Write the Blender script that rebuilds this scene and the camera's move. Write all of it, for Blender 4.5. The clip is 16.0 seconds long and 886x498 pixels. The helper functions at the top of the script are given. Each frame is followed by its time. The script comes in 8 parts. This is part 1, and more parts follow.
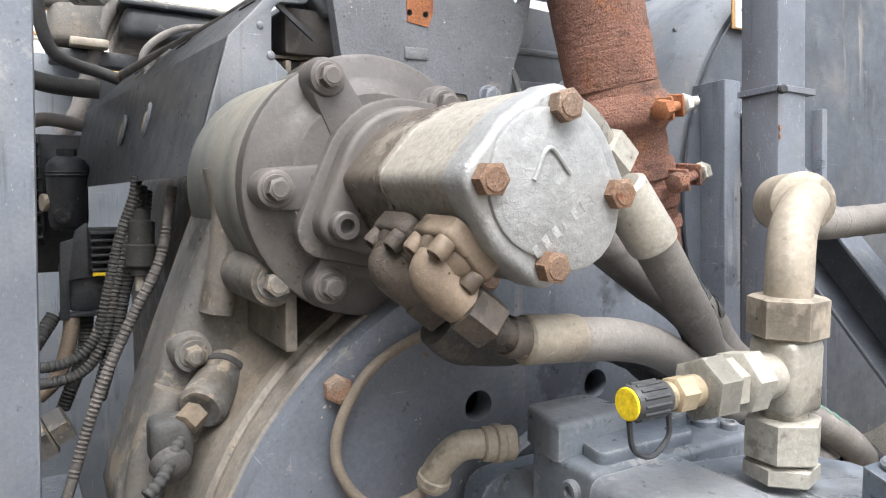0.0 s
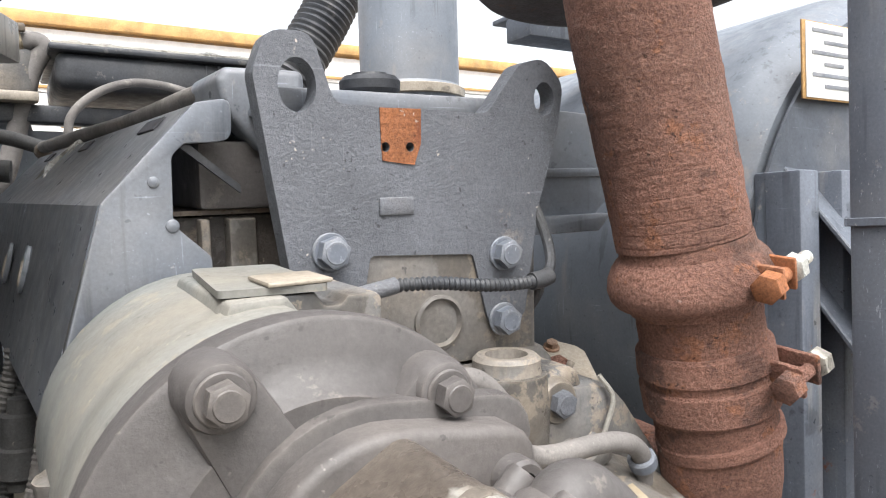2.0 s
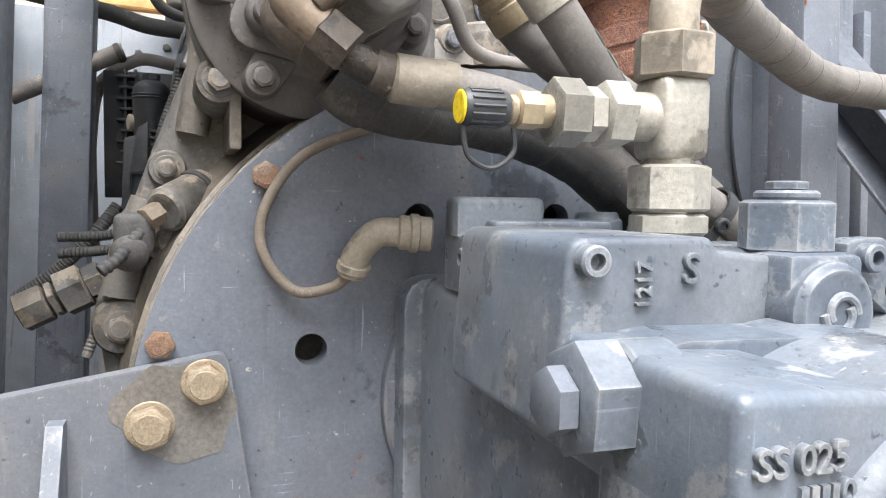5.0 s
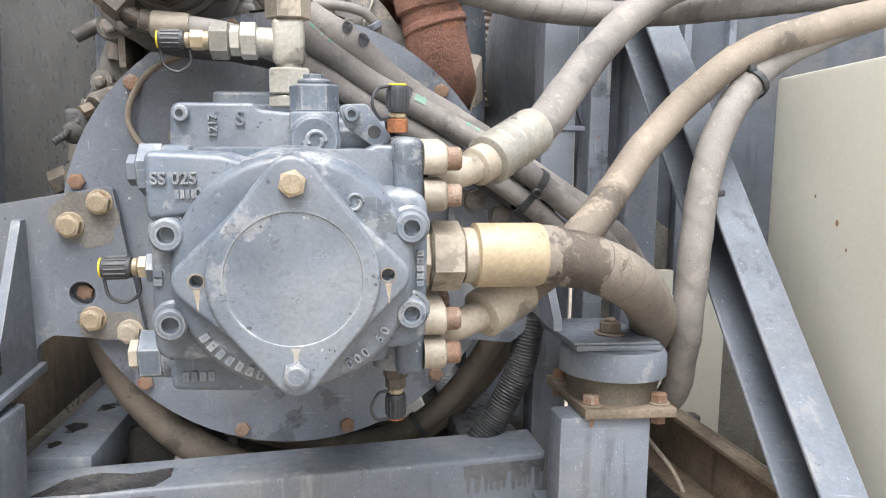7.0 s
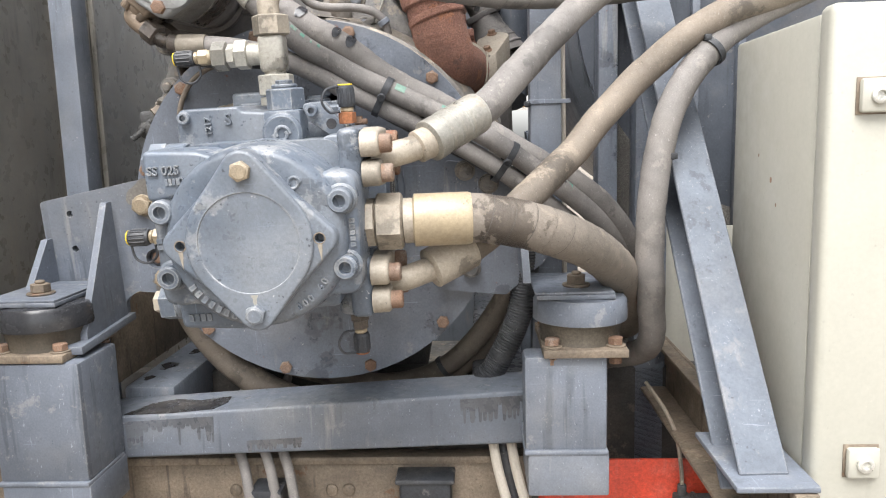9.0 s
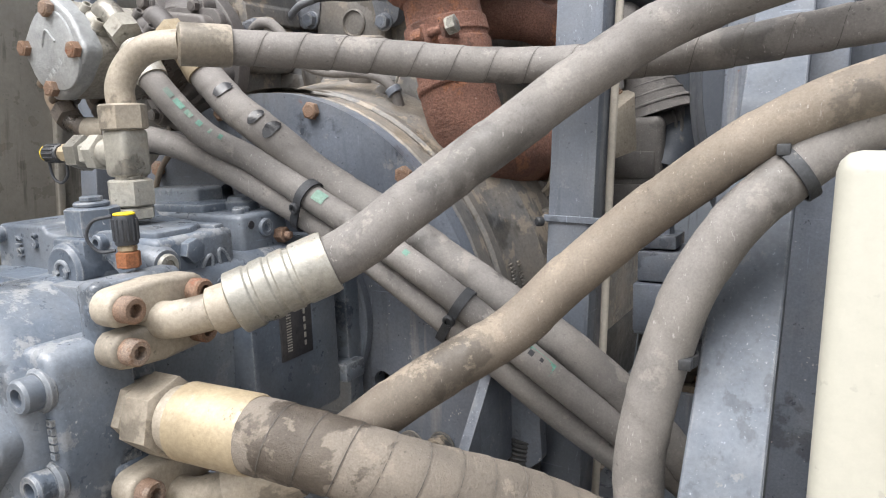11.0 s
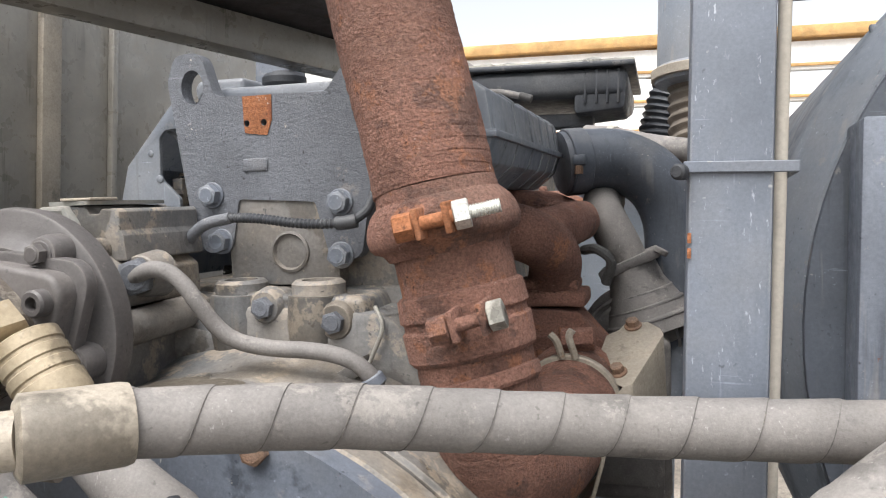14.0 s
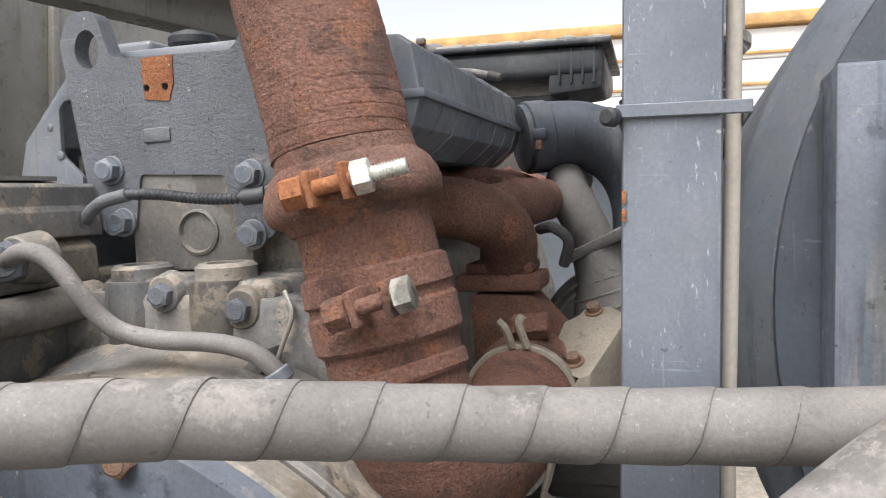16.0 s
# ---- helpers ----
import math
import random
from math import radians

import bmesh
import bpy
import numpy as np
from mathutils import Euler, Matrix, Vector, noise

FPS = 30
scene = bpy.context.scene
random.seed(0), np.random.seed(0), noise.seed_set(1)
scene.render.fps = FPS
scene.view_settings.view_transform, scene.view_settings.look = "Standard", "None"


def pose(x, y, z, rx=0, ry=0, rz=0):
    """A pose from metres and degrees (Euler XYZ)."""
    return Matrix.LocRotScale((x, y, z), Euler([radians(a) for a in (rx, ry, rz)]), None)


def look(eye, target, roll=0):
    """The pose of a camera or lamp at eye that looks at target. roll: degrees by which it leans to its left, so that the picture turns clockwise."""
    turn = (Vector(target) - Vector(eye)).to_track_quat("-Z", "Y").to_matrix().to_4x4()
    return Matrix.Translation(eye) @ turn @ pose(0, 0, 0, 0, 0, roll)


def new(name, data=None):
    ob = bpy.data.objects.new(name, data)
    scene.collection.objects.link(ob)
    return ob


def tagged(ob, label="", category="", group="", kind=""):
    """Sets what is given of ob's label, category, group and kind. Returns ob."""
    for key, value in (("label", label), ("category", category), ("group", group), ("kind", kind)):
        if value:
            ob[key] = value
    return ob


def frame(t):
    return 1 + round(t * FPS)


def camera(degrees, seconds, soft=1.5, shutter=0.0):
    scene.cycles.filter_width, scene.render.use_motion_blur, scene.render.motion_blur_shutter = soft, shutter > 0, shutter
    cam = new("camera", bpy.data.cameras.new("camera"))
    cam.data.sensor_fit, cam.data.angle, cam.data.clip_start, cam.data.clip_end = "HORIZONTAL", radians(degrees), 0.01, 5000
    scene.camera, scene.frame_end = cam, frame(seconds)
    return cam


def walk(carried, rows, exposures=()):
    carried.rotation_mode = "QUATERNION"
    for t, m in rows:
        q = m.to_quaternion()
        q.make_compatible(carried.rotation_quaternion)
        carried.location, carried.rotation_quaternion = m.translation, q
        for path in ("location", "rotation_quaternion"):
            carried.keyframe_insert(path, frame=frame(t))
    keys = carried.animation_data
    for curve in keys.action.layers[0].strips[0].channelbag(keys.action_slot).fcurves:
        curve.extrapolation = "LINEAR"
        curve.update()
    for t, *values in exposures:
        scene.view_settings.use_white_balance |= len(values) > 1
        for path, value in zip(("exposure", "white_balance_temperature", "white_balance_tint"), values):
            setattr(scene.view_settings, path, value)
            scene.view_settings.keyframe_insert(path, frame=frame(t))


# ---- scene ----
cam = camera(62.0, 16.0, 1.1)
PATH = [
    (0, (-0.3293, -0.4207, 1.5527), (0.6711, 1.3107, 1.5141), -0.45),
    (0.5, (-0.3024, -0.3162, 1.6341), (0.7137, 1.4055, 1.5756), -0.15),
    (1, (-0.2574, -0.2463, 1.6923), (0.7704, 1.4682, 1.6272), -0.88),
    (1.5, (-0.2480, -0.2171, 1.7119), (0.7864, 1.4927, 1.6330), -1.37),
    (2, (-0.2264, -0.2392, 1.6922), (0.7967, 1.4784, 1.6367), -1.72),
    (2.5, (-0.2249, -0.2301, 1.6300), (0.7788, 1.4995, 1.5970), -1.47),
    (2.8, (-0.2203, -0.2439, 1.6005), (0.7322, 1.5142, 1.5587), -1.31),
    (3, (-0.2168, -0.2545, 1.5868), (0.7196, 1.5112, 1.5128), -0.22),
    (3.2, (-0.2178, -0.2674, 1.5739), (0.6878, 1.5138, 1.4883), -0.19),
    (3.5, (-0.2197, -0.2862, 1.5536), (0.6227, 1.5255, 1.4633), 1.14),
    (4, (-0.2256, -0.3328, 1.5014), (0.4714, 1.5418, 1.5062), 1.63),
    (4.2, (-0.2217, -0.3565, 1.4810), (0.4347, 1.5321, 1.5290), 1.51),
    (6.3, (-0.1817, -0.7223, 1.3601), (0.4675, 1.1668, 1.2622), 1.30),
    (6.5, (-0.1191, -0.7556, 1.3576), (0.4581, 1.1559, 1.2440), 1.45),
    (7, (0.0395, -0.8442, 1.3694), (0.3459, 1.1229, 1.1783), 1.32),
    (7.5, (0.0854, -0.9142, 1.3851), (0.3091, 1.0600, 1.1557), 0.53),
    (8, (0.0839, -1.0039, 1.3908), (0.2855, 0.9684, 1.1272), -0.07),
    (8.2, (0.0912, -1.0297, 1.3822), (0.2790, 0.9410, 1.0976), -0.50),
    (10.3, (0.4852, -0.7437, 1.4228), (-0.2988, 1.0770, 1.1573), -1.67),
    (10.5, (0.5036, -0.6922, 1.4456), (-0.3393, 1.1013, 1.1754), -1.73),
    (11, (0.5291, -0.5893, 1.4882), (-0.4411, 1.1402, 1.2284), 1.34),
    (11.5, (0.5705, -0.5190, 1.5188), (-0.4668, 1.1799, 1.3240), 4.02),
    (12, (0.5827, -0.4882, 1.5381), (-0.5195, 1.1767, 1.4226), 3.55),
    (12.5, (0.5173, -0.4958, 1.5724), (-0.6099, 1.1536, 1.4771), 3.24),
    (13, (0.4328, -0.4320, 1.6184), (-0.6258, 1.2635, 1.5480), 2.71),
    (13.5, (0.3209, -0.4108, 1.6319), (-0.4748, 1.4236, 1.5942), 1.33),
    (14, (0.2832, -0.3877, 1.6470), (-0.3079, 1.5229, 1.6259), 0.95),
    (14.5, (0.3022, -0.3416, 1.6669), (-0.2850, 1.5703, 1.6633), 0.68),
    (15, (0.3107, -0.2975, 1.6598), (-0.2644, 1.6180, 1.6582), 0.35),
    (15.5, (0.2993, -0.2910, 1.6604), (-0.2715, 1.6258, 1.6464), 0.07),
    (16, (0.3099, -0.3114, 1.6331), (-0.2687, 1.6028, 1.6013), 0.02),
]
LIGHT = ((0, 1.44), (1.5, 1.28), (2.5, 1.37), (3, 1.53), (3.5, 1.54), (4, 1.60), (6.3, 1.64), (7, 1.50), (8, 1.39), (10.5, 1.33), (11.5, 0.97), (12, 1.14), (12.5, 1.03), (13, 1.01), (13.5, 1.07), (16, 1.04))   # the clip's camera sets its own exposure
walk(cam, [(t, look(eye, target, roll)) for t, eye, target, roll in PATH], LIGHT)

# ---- world and light ----
world = bpy.data.worlds.new("overcast_sky")
scene.world = world
world.use_nodes = True
wn = world.node_tree.nodes
sky = wn.new("ShaderNodeTexSky")
sky.sky_type = "NISHITA"
sky.sun_disc = False
sky.sun_elevation = radians(52)
sky.sun_rotation = radians(200)
sky.air_density, sky.dust_density, sky.ozone_density = 1.0, 2.5, 1.0
grey = wn.new("ShaderNodeHueSaturation")
grey.inputs["Saturation"].default_value = 0.22
world.node_tree.links.new(sky.outputs[0], grey.inputs["Color"])
world.node_tree.links.new(grey.outputs[0], wn["Background"].inputs[0])
wn["Background"].inputs[1].default_value = 0.13
sun = new("sun", bpy.data.lights.new("sun", "SUN"))
sun.data.energy, sun.data.angle, sun.data.color = 2.55, radians(50), (1.0, 0.985, 0.98)
sun.matrix_world = look((-0.35, -1.6, 4.6), (0, 0, 1.3))


# ---- materials ----
def shade(name, base, rough=0.6, metal=0.0, vary=0.25, dust=0.0, rust=0.0, bump=0.15, grain=60.0, dust_col=(0.34, 0.305, 0.265),
          rust_col=(0.20, 0.065, 0.028), dark=0.0, pits=0.0, scratch=0.0, drip=0.0, speck=0.25, stain=None, contrast=0.28, edges=0.0, edge_col=(0.36, 0.355, 0.345), chips=0.0):
    """A worn surface: base colour at two scales, then oil marks, rust, ragged dust, runs, scratches, specks and fine relief."""
    m = bpy.data.materials.new(name)
    m.use_nodes = True
    nt = m.node_tree
    n, l = nt.nodes, nt.links
    bsdf = n["Principled BSDF"]
    tex = n.new("ShaderNodeTexCoord")
    info = n.new("ShaderNodeObjectInfo")
    shift = n.new("ShaderNodeVectorMath")
    shift.operation = "ADD"
    l.new(tex.outputs["Object"], shift.inputs[0])
    l.new(info.outputs["Random"], shift.inputs[1])

    def blotch(scale, detail, lo, hi, rough_n=0.6, stretch=None, turn=(0, 0, 0)):
        t = n.new("ShaderNodeTexNoise")
        t.inputs["Scale"].default_value, t.inputs["Detail"].default_value, t.inputs["Roughness"].default_value = scale, detail, rough_n
        src = shift.outputs[0]
        if stretch:
            mp = n.new("ShaderNodeMapping")
            mp.inputs["Scale"].default_value = stretch
            mp.inputs["Rotation"].default_value = turn
            l.new(src, mp.inputs["Vector"])
            src = mp.outputs[0]
        l.new(src, t.inputs["Vector"])
        r = n.new("ShaderNodeMapRange")
        r.inputs[1].default_value, r.inputs[2].default_value = lo, hi
        l.new(t.outputs["Fac"], r.inputs[0])
        return r.outputs[0]

    def mixed(fac, a, b, blend="MIX"):
        x = n.new("ShaderNodeMix")
        x.data_type = "RGBA"
        x.blend_type = blend
        if isinstance(fac, float):
            x.inputs[0].default_value = fac
        else:
            l.new(fac, x.inputs[0])
        for k, v in ((6, a), (7, b)):
            if isinstance(v, tuple):
                x.inputs[k].default_value = (*v, 1)
            else:
                l.new(v, x.inputs[k])
        return x.outputs[2]

    def op(kind, a, b):
        x = n.new("ShaderNodeMath")
        x.operation = kind
        for k, v in ((0, a), (1, b)):
            if isinstance(v, (int, float)):
                x.inputs[k].default_value = v
            else:
                l.new(v, x.inputs[k])
        return x.outputs[0]

    def span(v, lo, hi, a=0.0, b=1.0):
        r = n.new("ShaderNodeMapRange")
        for k, w in ((1, lo), (2, hi), (3, a), (4, b)):
            r.inputs[k].default_value = w
        l.new(v, r.inputs[0])
        return r.outputs[0]

    lo = tuple(v * (1 - vary) for v in base)
    hi = tuple(min(1, v * (1 + vary)) for v in base)
    col = mixed(blotch(11, 5, 0.34, 0.66), lo, hi)
    wet = None
    if dark:
        wet = op("MULTIPLY", blotch(14, 6, 0.60 - 0.1 * dark, 0.63 - 0.1 * dark, 0.62), min(1.0, 0.55 + 0.4 * dark))
        col = mixed(wet, col, tuple(v * 0.32 for v in base))
    if stain:
        sep0 = n.new("ShaderNodeSeparateXYZ")
        l.new(tex.outputs["Object"], sep0.inputs[0])
        edge = op("ADD", sep0.outputs[stain[0]], op("MULTIPLY", op("SUBTRACT", blotch(45, 5, 0.2, 0.8, 0.6, (1, 0.35, 1)), 0.5), stain[3]))
        near = op("MULTIPLY", span(edge, stain[1] - 0.002, stain[1] + 0.002), span(edge, stain[2] + 0.002, stain[2] - 0.002))
        col = mixed(op("MULTIPLY", near, 0.9), col, stain[4] if len(stain) > 4 else (0.035, 0.026, 0.02))
        wet = near
    if rust:
        col = mixed(op("MULTIPLY", blotch(30, 7, 0.68 - 0.22 * rust, 0.72 - 0.2 * rust, 0.72), 0.9), col, rust_col)
    if drip:
        runs = op("MULTIPLY", blotch(1.0, 4, 0.56, 0.63, 0.6, (70, 70, 5)), blotch(7, 3, 0.45, 0.6))
        col = mixed(op("MULTIPLY", runs, drip), col, tuple(v * 0.45 for v in base))
        runs2 = op("MULTIPLY", blotch(1.0, 4, 0.6, 0.68, 0.6, (45, 45, 4), (0.05, 0, 0)), blotch(5, 3, 0.5, 0.62))
        col = mixed(op("MULTIPLY", runs2, drip * 0.8), col, dust_col)
    if dust:
        geo = n.new("ShaderNodeNewGeometry")
        sep = n.new("ShaderNodeSeparateXYZ")
        l.new(geo.outputs["Normal"], sep.inputs[0])
        up = span(sep.outputs[2], -0.9, 1.0, 0.4, 1.0)
        film = op("MULTIPLY", blotch(9, 5, 0.60 - 0.35 * dust, 0.80 - 0.25 * dust, 0.6), 0.55)
        crust = op("MULTIPLY", blotch(26, 8, 0.66 - 0.2 * dust, 0.70 - 0.2 * dust, 0.72), 0.75)
        x = op("MULTIPLY", up, op("MAXIMUM", film, crust))
        col = mixed(op("MULTIPLY", x, min(1.0, 0.55 + dust * 0.5)), col, dust_col)
    if edges:
        bev = n.new("ShaderNodeBevel")
        bev.samples = 4
        bev.inputs["Radius"].default_value = 0.0028
        flat = n.new("ShaderNodeNewGeometry")
        dotp = n.new("ShaderNodeVectorMath")
        dotp.operation = "DOT_PRODUCT"
        l.new(bev.outputs[0], dotp.inputs[0])
        l.new(flat.outputs["Normal"], dotp.inputs[1])
        worn = op("MULTIPLY", span(dotp.outputs["Value"], 0.985, 0.90), blotch(40, 5, 0.38, 0.62, 0.65))
        col = mixed(op("MULTIPLY", worn, edges), col, edge_col)
    if scratch:
        pale = tuple(min(1.0, v * 2.6 + 0.06) for v in base)
        for stretch, turn in (((10, 420, 420), (0.2, 0.3, 0.5)), ((420, 420, 14), (0.15, 0.25, 0)), ((420, 12, 420), (0.4, 0, 0.3))):
            line = op("MULTIPLY", blotch(1.0, 2, 0.70, 0.73, 0.5, stretch, turn), blotch(22, 3, 0.48, 0.6))
            col = mixed(op("MULTIPLY", line, scratch), col, pale)
    if chips:
        flaw = op("MULTIPLY", blotch(1.0, 5, 0.635, 0.66, 0.70, (420, 420, 110)), blotch(1.0, 3, 0.45, 0.54, 0.5, (30, 30, 5)))
        col = mixed(op("MULTIPLY", flaw, chips), col, tuple(min(1.0, v * 1.6 + 0.26) for v in base))
    if speck:
        bend = n.new("ShaderNodeVectorMath")
        bend.operation = "MULTIPLY_ADD"
        wob = n.new("ShaderNodeTexNoise")
        wob.inputs["Scale"].default_value = 320
        l.new(shift.outputs[0], wob.inputs["Vector"])
        l.new(wob.outputs["Color"], bend.inputs[0])
        bend.inputs[1].default_value = (0.006, 0.006, 0.006)
        l.new(shift.outputs[0], bend.inputs[2])
        vo = n.new("ShaderNodeTexVoronoi")
        vo.inputs["Scale"].default_value = 190
        l.new(bend.outputs[0], vo.inputs["Vector"])
        dot = op("MULTIPLY", span(vo.outputs["Distance"], 0.26, 0.14), blotch(60, 3, 0.57, 0.63))
        col = mixed(op("MULTIPLY", dot, speck * 2.2), col, tuple(v * 0.4 for v in base))
        vo2 = n.new("ShaderNodeTexVoronoi")
        vo2.inputs["Scale"].default_value = 210
        l.new(bend.outputs[0], vo2.inputs["Vector"])
        dot2 = op("MULTIPLY", span(vo2.outputs["Distance"], 0.24, 0.12), blotch(48, 3, 0.62, 0.68))
        col = mixed(op("MULTIPLY", dot2, speck * 1.8), col, tuple(min(1.0, v * 1.3 + 0.08) for v in dust_col))
    tone = n.new("ShaderNodeCombineColor")
    fine = span(blotch(grain * 5, 5, 0.25, 0.75, 0.75), 0.0, 1.0, 1 - contrast * 1.5, 1 + contrast * 1.5)
    for k in range(3):
        l.new(fine, tone.inputs[k])
    col = mixed(1.0, col, tone.outputs[0], "MULTIPLY")
    l.new(col, bsdf.inputs["Base Color"])
    rv = span(blotch(grain, 3, 0.3, 0.7), 0.0, 1.0, max(0.05, rough - 0.12), min(1, rough + 0.15))
    if wet is not None:
        rv = op("SUBTRACT", rv, op("MULTIPLY", wet, rough * 0.45))
    l.new(rv, bsdf.inputs["Roughness"])
    bsdf.inputs["Metallic"].default_value = metal
    if bump:
        b = n.new("ShaderNodeBump")
        b.inputs["Strength"].default_value, b.inputs["Distance"].default_value = min(1.0, bump * 1.5), 0.001 + pits * 0.002
        l.new(blotch(grain * (2.0 if not pits else 3.0), 7, 0.25, 0.75, 0.72), b.inputs["Height"])
        l.new(b.outputs[0], bsdf.inputs["Normal"])
    return m


M_PAINT = shade("grey_paint", (0.138, 0.155, 0.186), 0.47, 0, 0.16, 0.26, 0.0, 0.06, 90, scratch=0.22, drip=0.6, dust_col=(0.34, 0.33, 0.31), speck=0.3, contrast=0.12, edges=0.5, chips=0.5)
M_PUMP = shade("pump_paint", (0.108, 0.130, 0.163), 0.36, 0, 0.26, 0.50, 0.0, 0.12, 70, dust_col=(0.36, 0.36, 0.355), scratch=0.3, dark=0.1, speck=0.4, contrast=0.14, edges=0.8, edge_col=(0.38, 0.385, 0.385))
M_PLATE = shade("plate_paint", (0.132, 0.148, 0.178), 0.45, 0, 0.16, 0.22, 0.05, 0.06, 80, scratch=0.45, drip=0.5, dust_col=(0.33, 0.31, 0.28), speck=0.45, contrast=0.15, dark=0.12)
M_LIFT = shade("speckled_plate", (0.130, 0.138, 0.155), 0.5, 0, 0.18, 0.24, 0.0, 0.35, 110, pits=0.4, scratch=0.2, speck=0.6, contrast=0.2)
M_CAST = shade("dusty_casting", (0.118, 0.118, 0.118), 0.6, 0, 0.3, 0.62, 0.0, 0.3, 60, dark=0.6, dust_col=(0.36, 0.295, 0.22), drip=0.5, speck=0.35, contrast=0.18, edges=0.4, edge_col=(0.38, 0.32, 0.245))
M_CASTDARK = shade("dark_casting", (0.100, 0.092, 0.089), 0.5, 0, 0.2, 0.28, 0.0, 0.2, 70, dust_col=(0.24, 0.21, 0.185), speck=0.3, contrast=0.14, edges=0.35, edge_col=(0.26, 0.23, 0.2))
M_DOME = shade("pale_green_grey_casting", (0.185, 0.19, 0.18), 0.6, 0, 0.2, 0.45, 0.0, 0.15, 60, dust_col=(0.36, 0.31, 0.24), speck=0.3, contrast=0.14)
M_OILY = shade("oily_casting", (0.075, 0.062, 0.052), 0.45, 0, 0.35, 0.3, 0.0, 0.5, 80, dust_col=(0.21, 0.165, 0.12), dark=0.6, speck=0.4)
M_ALU = shade("bare_aluminium", (0.335, 0.345, 0.35), 0.45, 0.3, 0.14, 0.3, 0.0, 0.7, 30, dust_col=(0.44, 0.42, 0.375), speck=0.12, contrast=0.16, edges=0.15, edge_col=(0.5, 0.5, 0.5))
M_ALUDUST = shade("dusty_aluminium", (0.24, 0.212, 0.172), 0.55, 0.1, 0.3, 0.5, 0.0, 0.25, 50, dust_col=(0.32, 0.268, 0.20), dark=0.5, speck=0.35, contrast=0.2)
M_PUMPBODY = shade("oil_streaked_aluminium", (0.29, 0.275, 0.245), 0.5, 0.15, 0.3, 0.5, 0.0, 0.2, 60, dust_col=(0.35, 0.315, 0.265), speck=0.4, stain=(1, -0.038, 0.03, 0.034, (0.085, 0.066, 0.052)))
M_RUST = shade("flaked_rust", (0.300, 0.150, 0.108), 0.88, 0, 0.30, 0.14, 0.5, 1.0, 95, dust_col=(0.40, 0.26, 0.20), rust_col=(0.37, 0.160, 0.088), pits=1.2, dark=0.2, speck=0.6, contrast=0.40)
M_RUSTBOLT = shade("rusty_bolt", (0.205, 0.122, 0.080), 0.8, 0.1, 0.35, 0.45, 0.4, 0.5, 160, contrast=0.4, edges=0.4, edge_col=(0.34, 0.22, 0.14))
M_RUSTORANGE = shade("bright_rust", (0.30, 0.115, 0.048), 0.85, 0, 0.35, 0.1, 0.4, 0.6, 100, speck=0.6, contrast=0.4)
M_HOSE = shade("dusty_hose", (0.160, 0.134, 0.108), 0.75, 0, 0.32, 0.5, 0.0, 0.2, 120, dust_col=(0.295, 0.245, 0.19), dark=0.2, speck=0.22, contrast=0.15, chips=0.35, scratch=0.14)
M_HOSEGREY = shade("grey_hose", (0.170, 0.158, 0.149), 0.75, 0, 0.32, 0.46, 0.0, 0.2, 120, dust_col=(0.295, 0.270, 0.243), dark=0.15, speck=0.22, contrast=0.15, chips=0.35, scratch=0.14)
M_HOSEOIL = shade("oil_soaked_hose", (0.170, 0.148, 0.125), 0.8, 0, 0.22, 0.5, 0.0, 0.5, 150, dust_col=(0.30, 0.255, 0.205), speck=0.25, contrast=0.14, stain=(0, 0.022, 0.070, 0.07))
M_HOSEDARK = shade("dark_hose", (0.060, 0.060, 0.060), 0.7, 0, 0.25, 0.3, 0.0, 0.3, 120, dust_col=(0.20, 0.175, 0.145))
M_ZINC = shade("dull_zinc", (0.37, 0.355, 0.315), 0.4, 0.3, 0.28, 0.45, 0.0, 0.2, 60, dust_col=(0.36, 0.315, 0.25), dark=0.3, speck=0.3, contrast=0.18, edges=0.5, edge_col=(0.5, 0.48, 0.42))
M_CREAM = shade("dusty_pale_steel", (0.34, 0.30, 0.245), 0.55, 0.15, 0.28, 0.5, 0.12, 0.2, 60, dust_col=(0.40, 0.34, 0.265), rust_col=(0.26, 0.165, 0.095), dark=0.3, speck=0.3, contrast=0.18, edges=0.4, edge_col=(0.46, 0.40, 0.31))
M_BRASS = shade("yellow_zinc", (0.37, 0.30, 0.20), 0.42, 0.2, 0.25, 0.5, 0.25, 0.15, 60, dust_col=(0.40, 0.34, 0.255), rust_col=(0.17, 0.10, 0.06), dark=0.3, speck=0.3, contrast=0.14)
M_RUBBER = shade("black_rubber", (0.03, 0.032, 0.036), 0.6, 0, 0.3, 0.22, 0.0, 0.2, 90, dust_col=(0.2, 0.19, 0.17))
M_BLACK = shade("black_plastic", (0.033, 0.036, 0.042), 0.5, 0, 0.25, 0.34, 0.0, 0.15, 60, dust_col=(0.22, 0.21, 0.19))
M_COVER = shade("cover_plastic", (0.155, 0.171, 0.197), 0.38, 0, 0.14, 0.34, 0.0, 0.08, 80, dust_col=(0.33, 0.31, 0.285), scratch=0.35, drip=0.6, contrast=0.10, edges=0.5)
M_YELLOW = shade("yellow_cap", (0.75, 0.55, 0.02), 0.5, 0, 0.1, 0.1, 0.0, 0.1, 60)
M_CABINET = shade("cream_cabinet", (0.40, 0.39, 0.338), 0.4, 0, 0.03, 0.05, 0.0, 0.03, 40, drip=0.1, speck=0.1, contrast=0.04, dust_col=(0.5, 0.46, 0.38))
M_WHITE = shade("white_paper", (0.75, 0.75, 0.73), 0.7, 0, 0.05, 0.1, 0.0, 0.05, 40, speck=0.05, contrast=0.05)
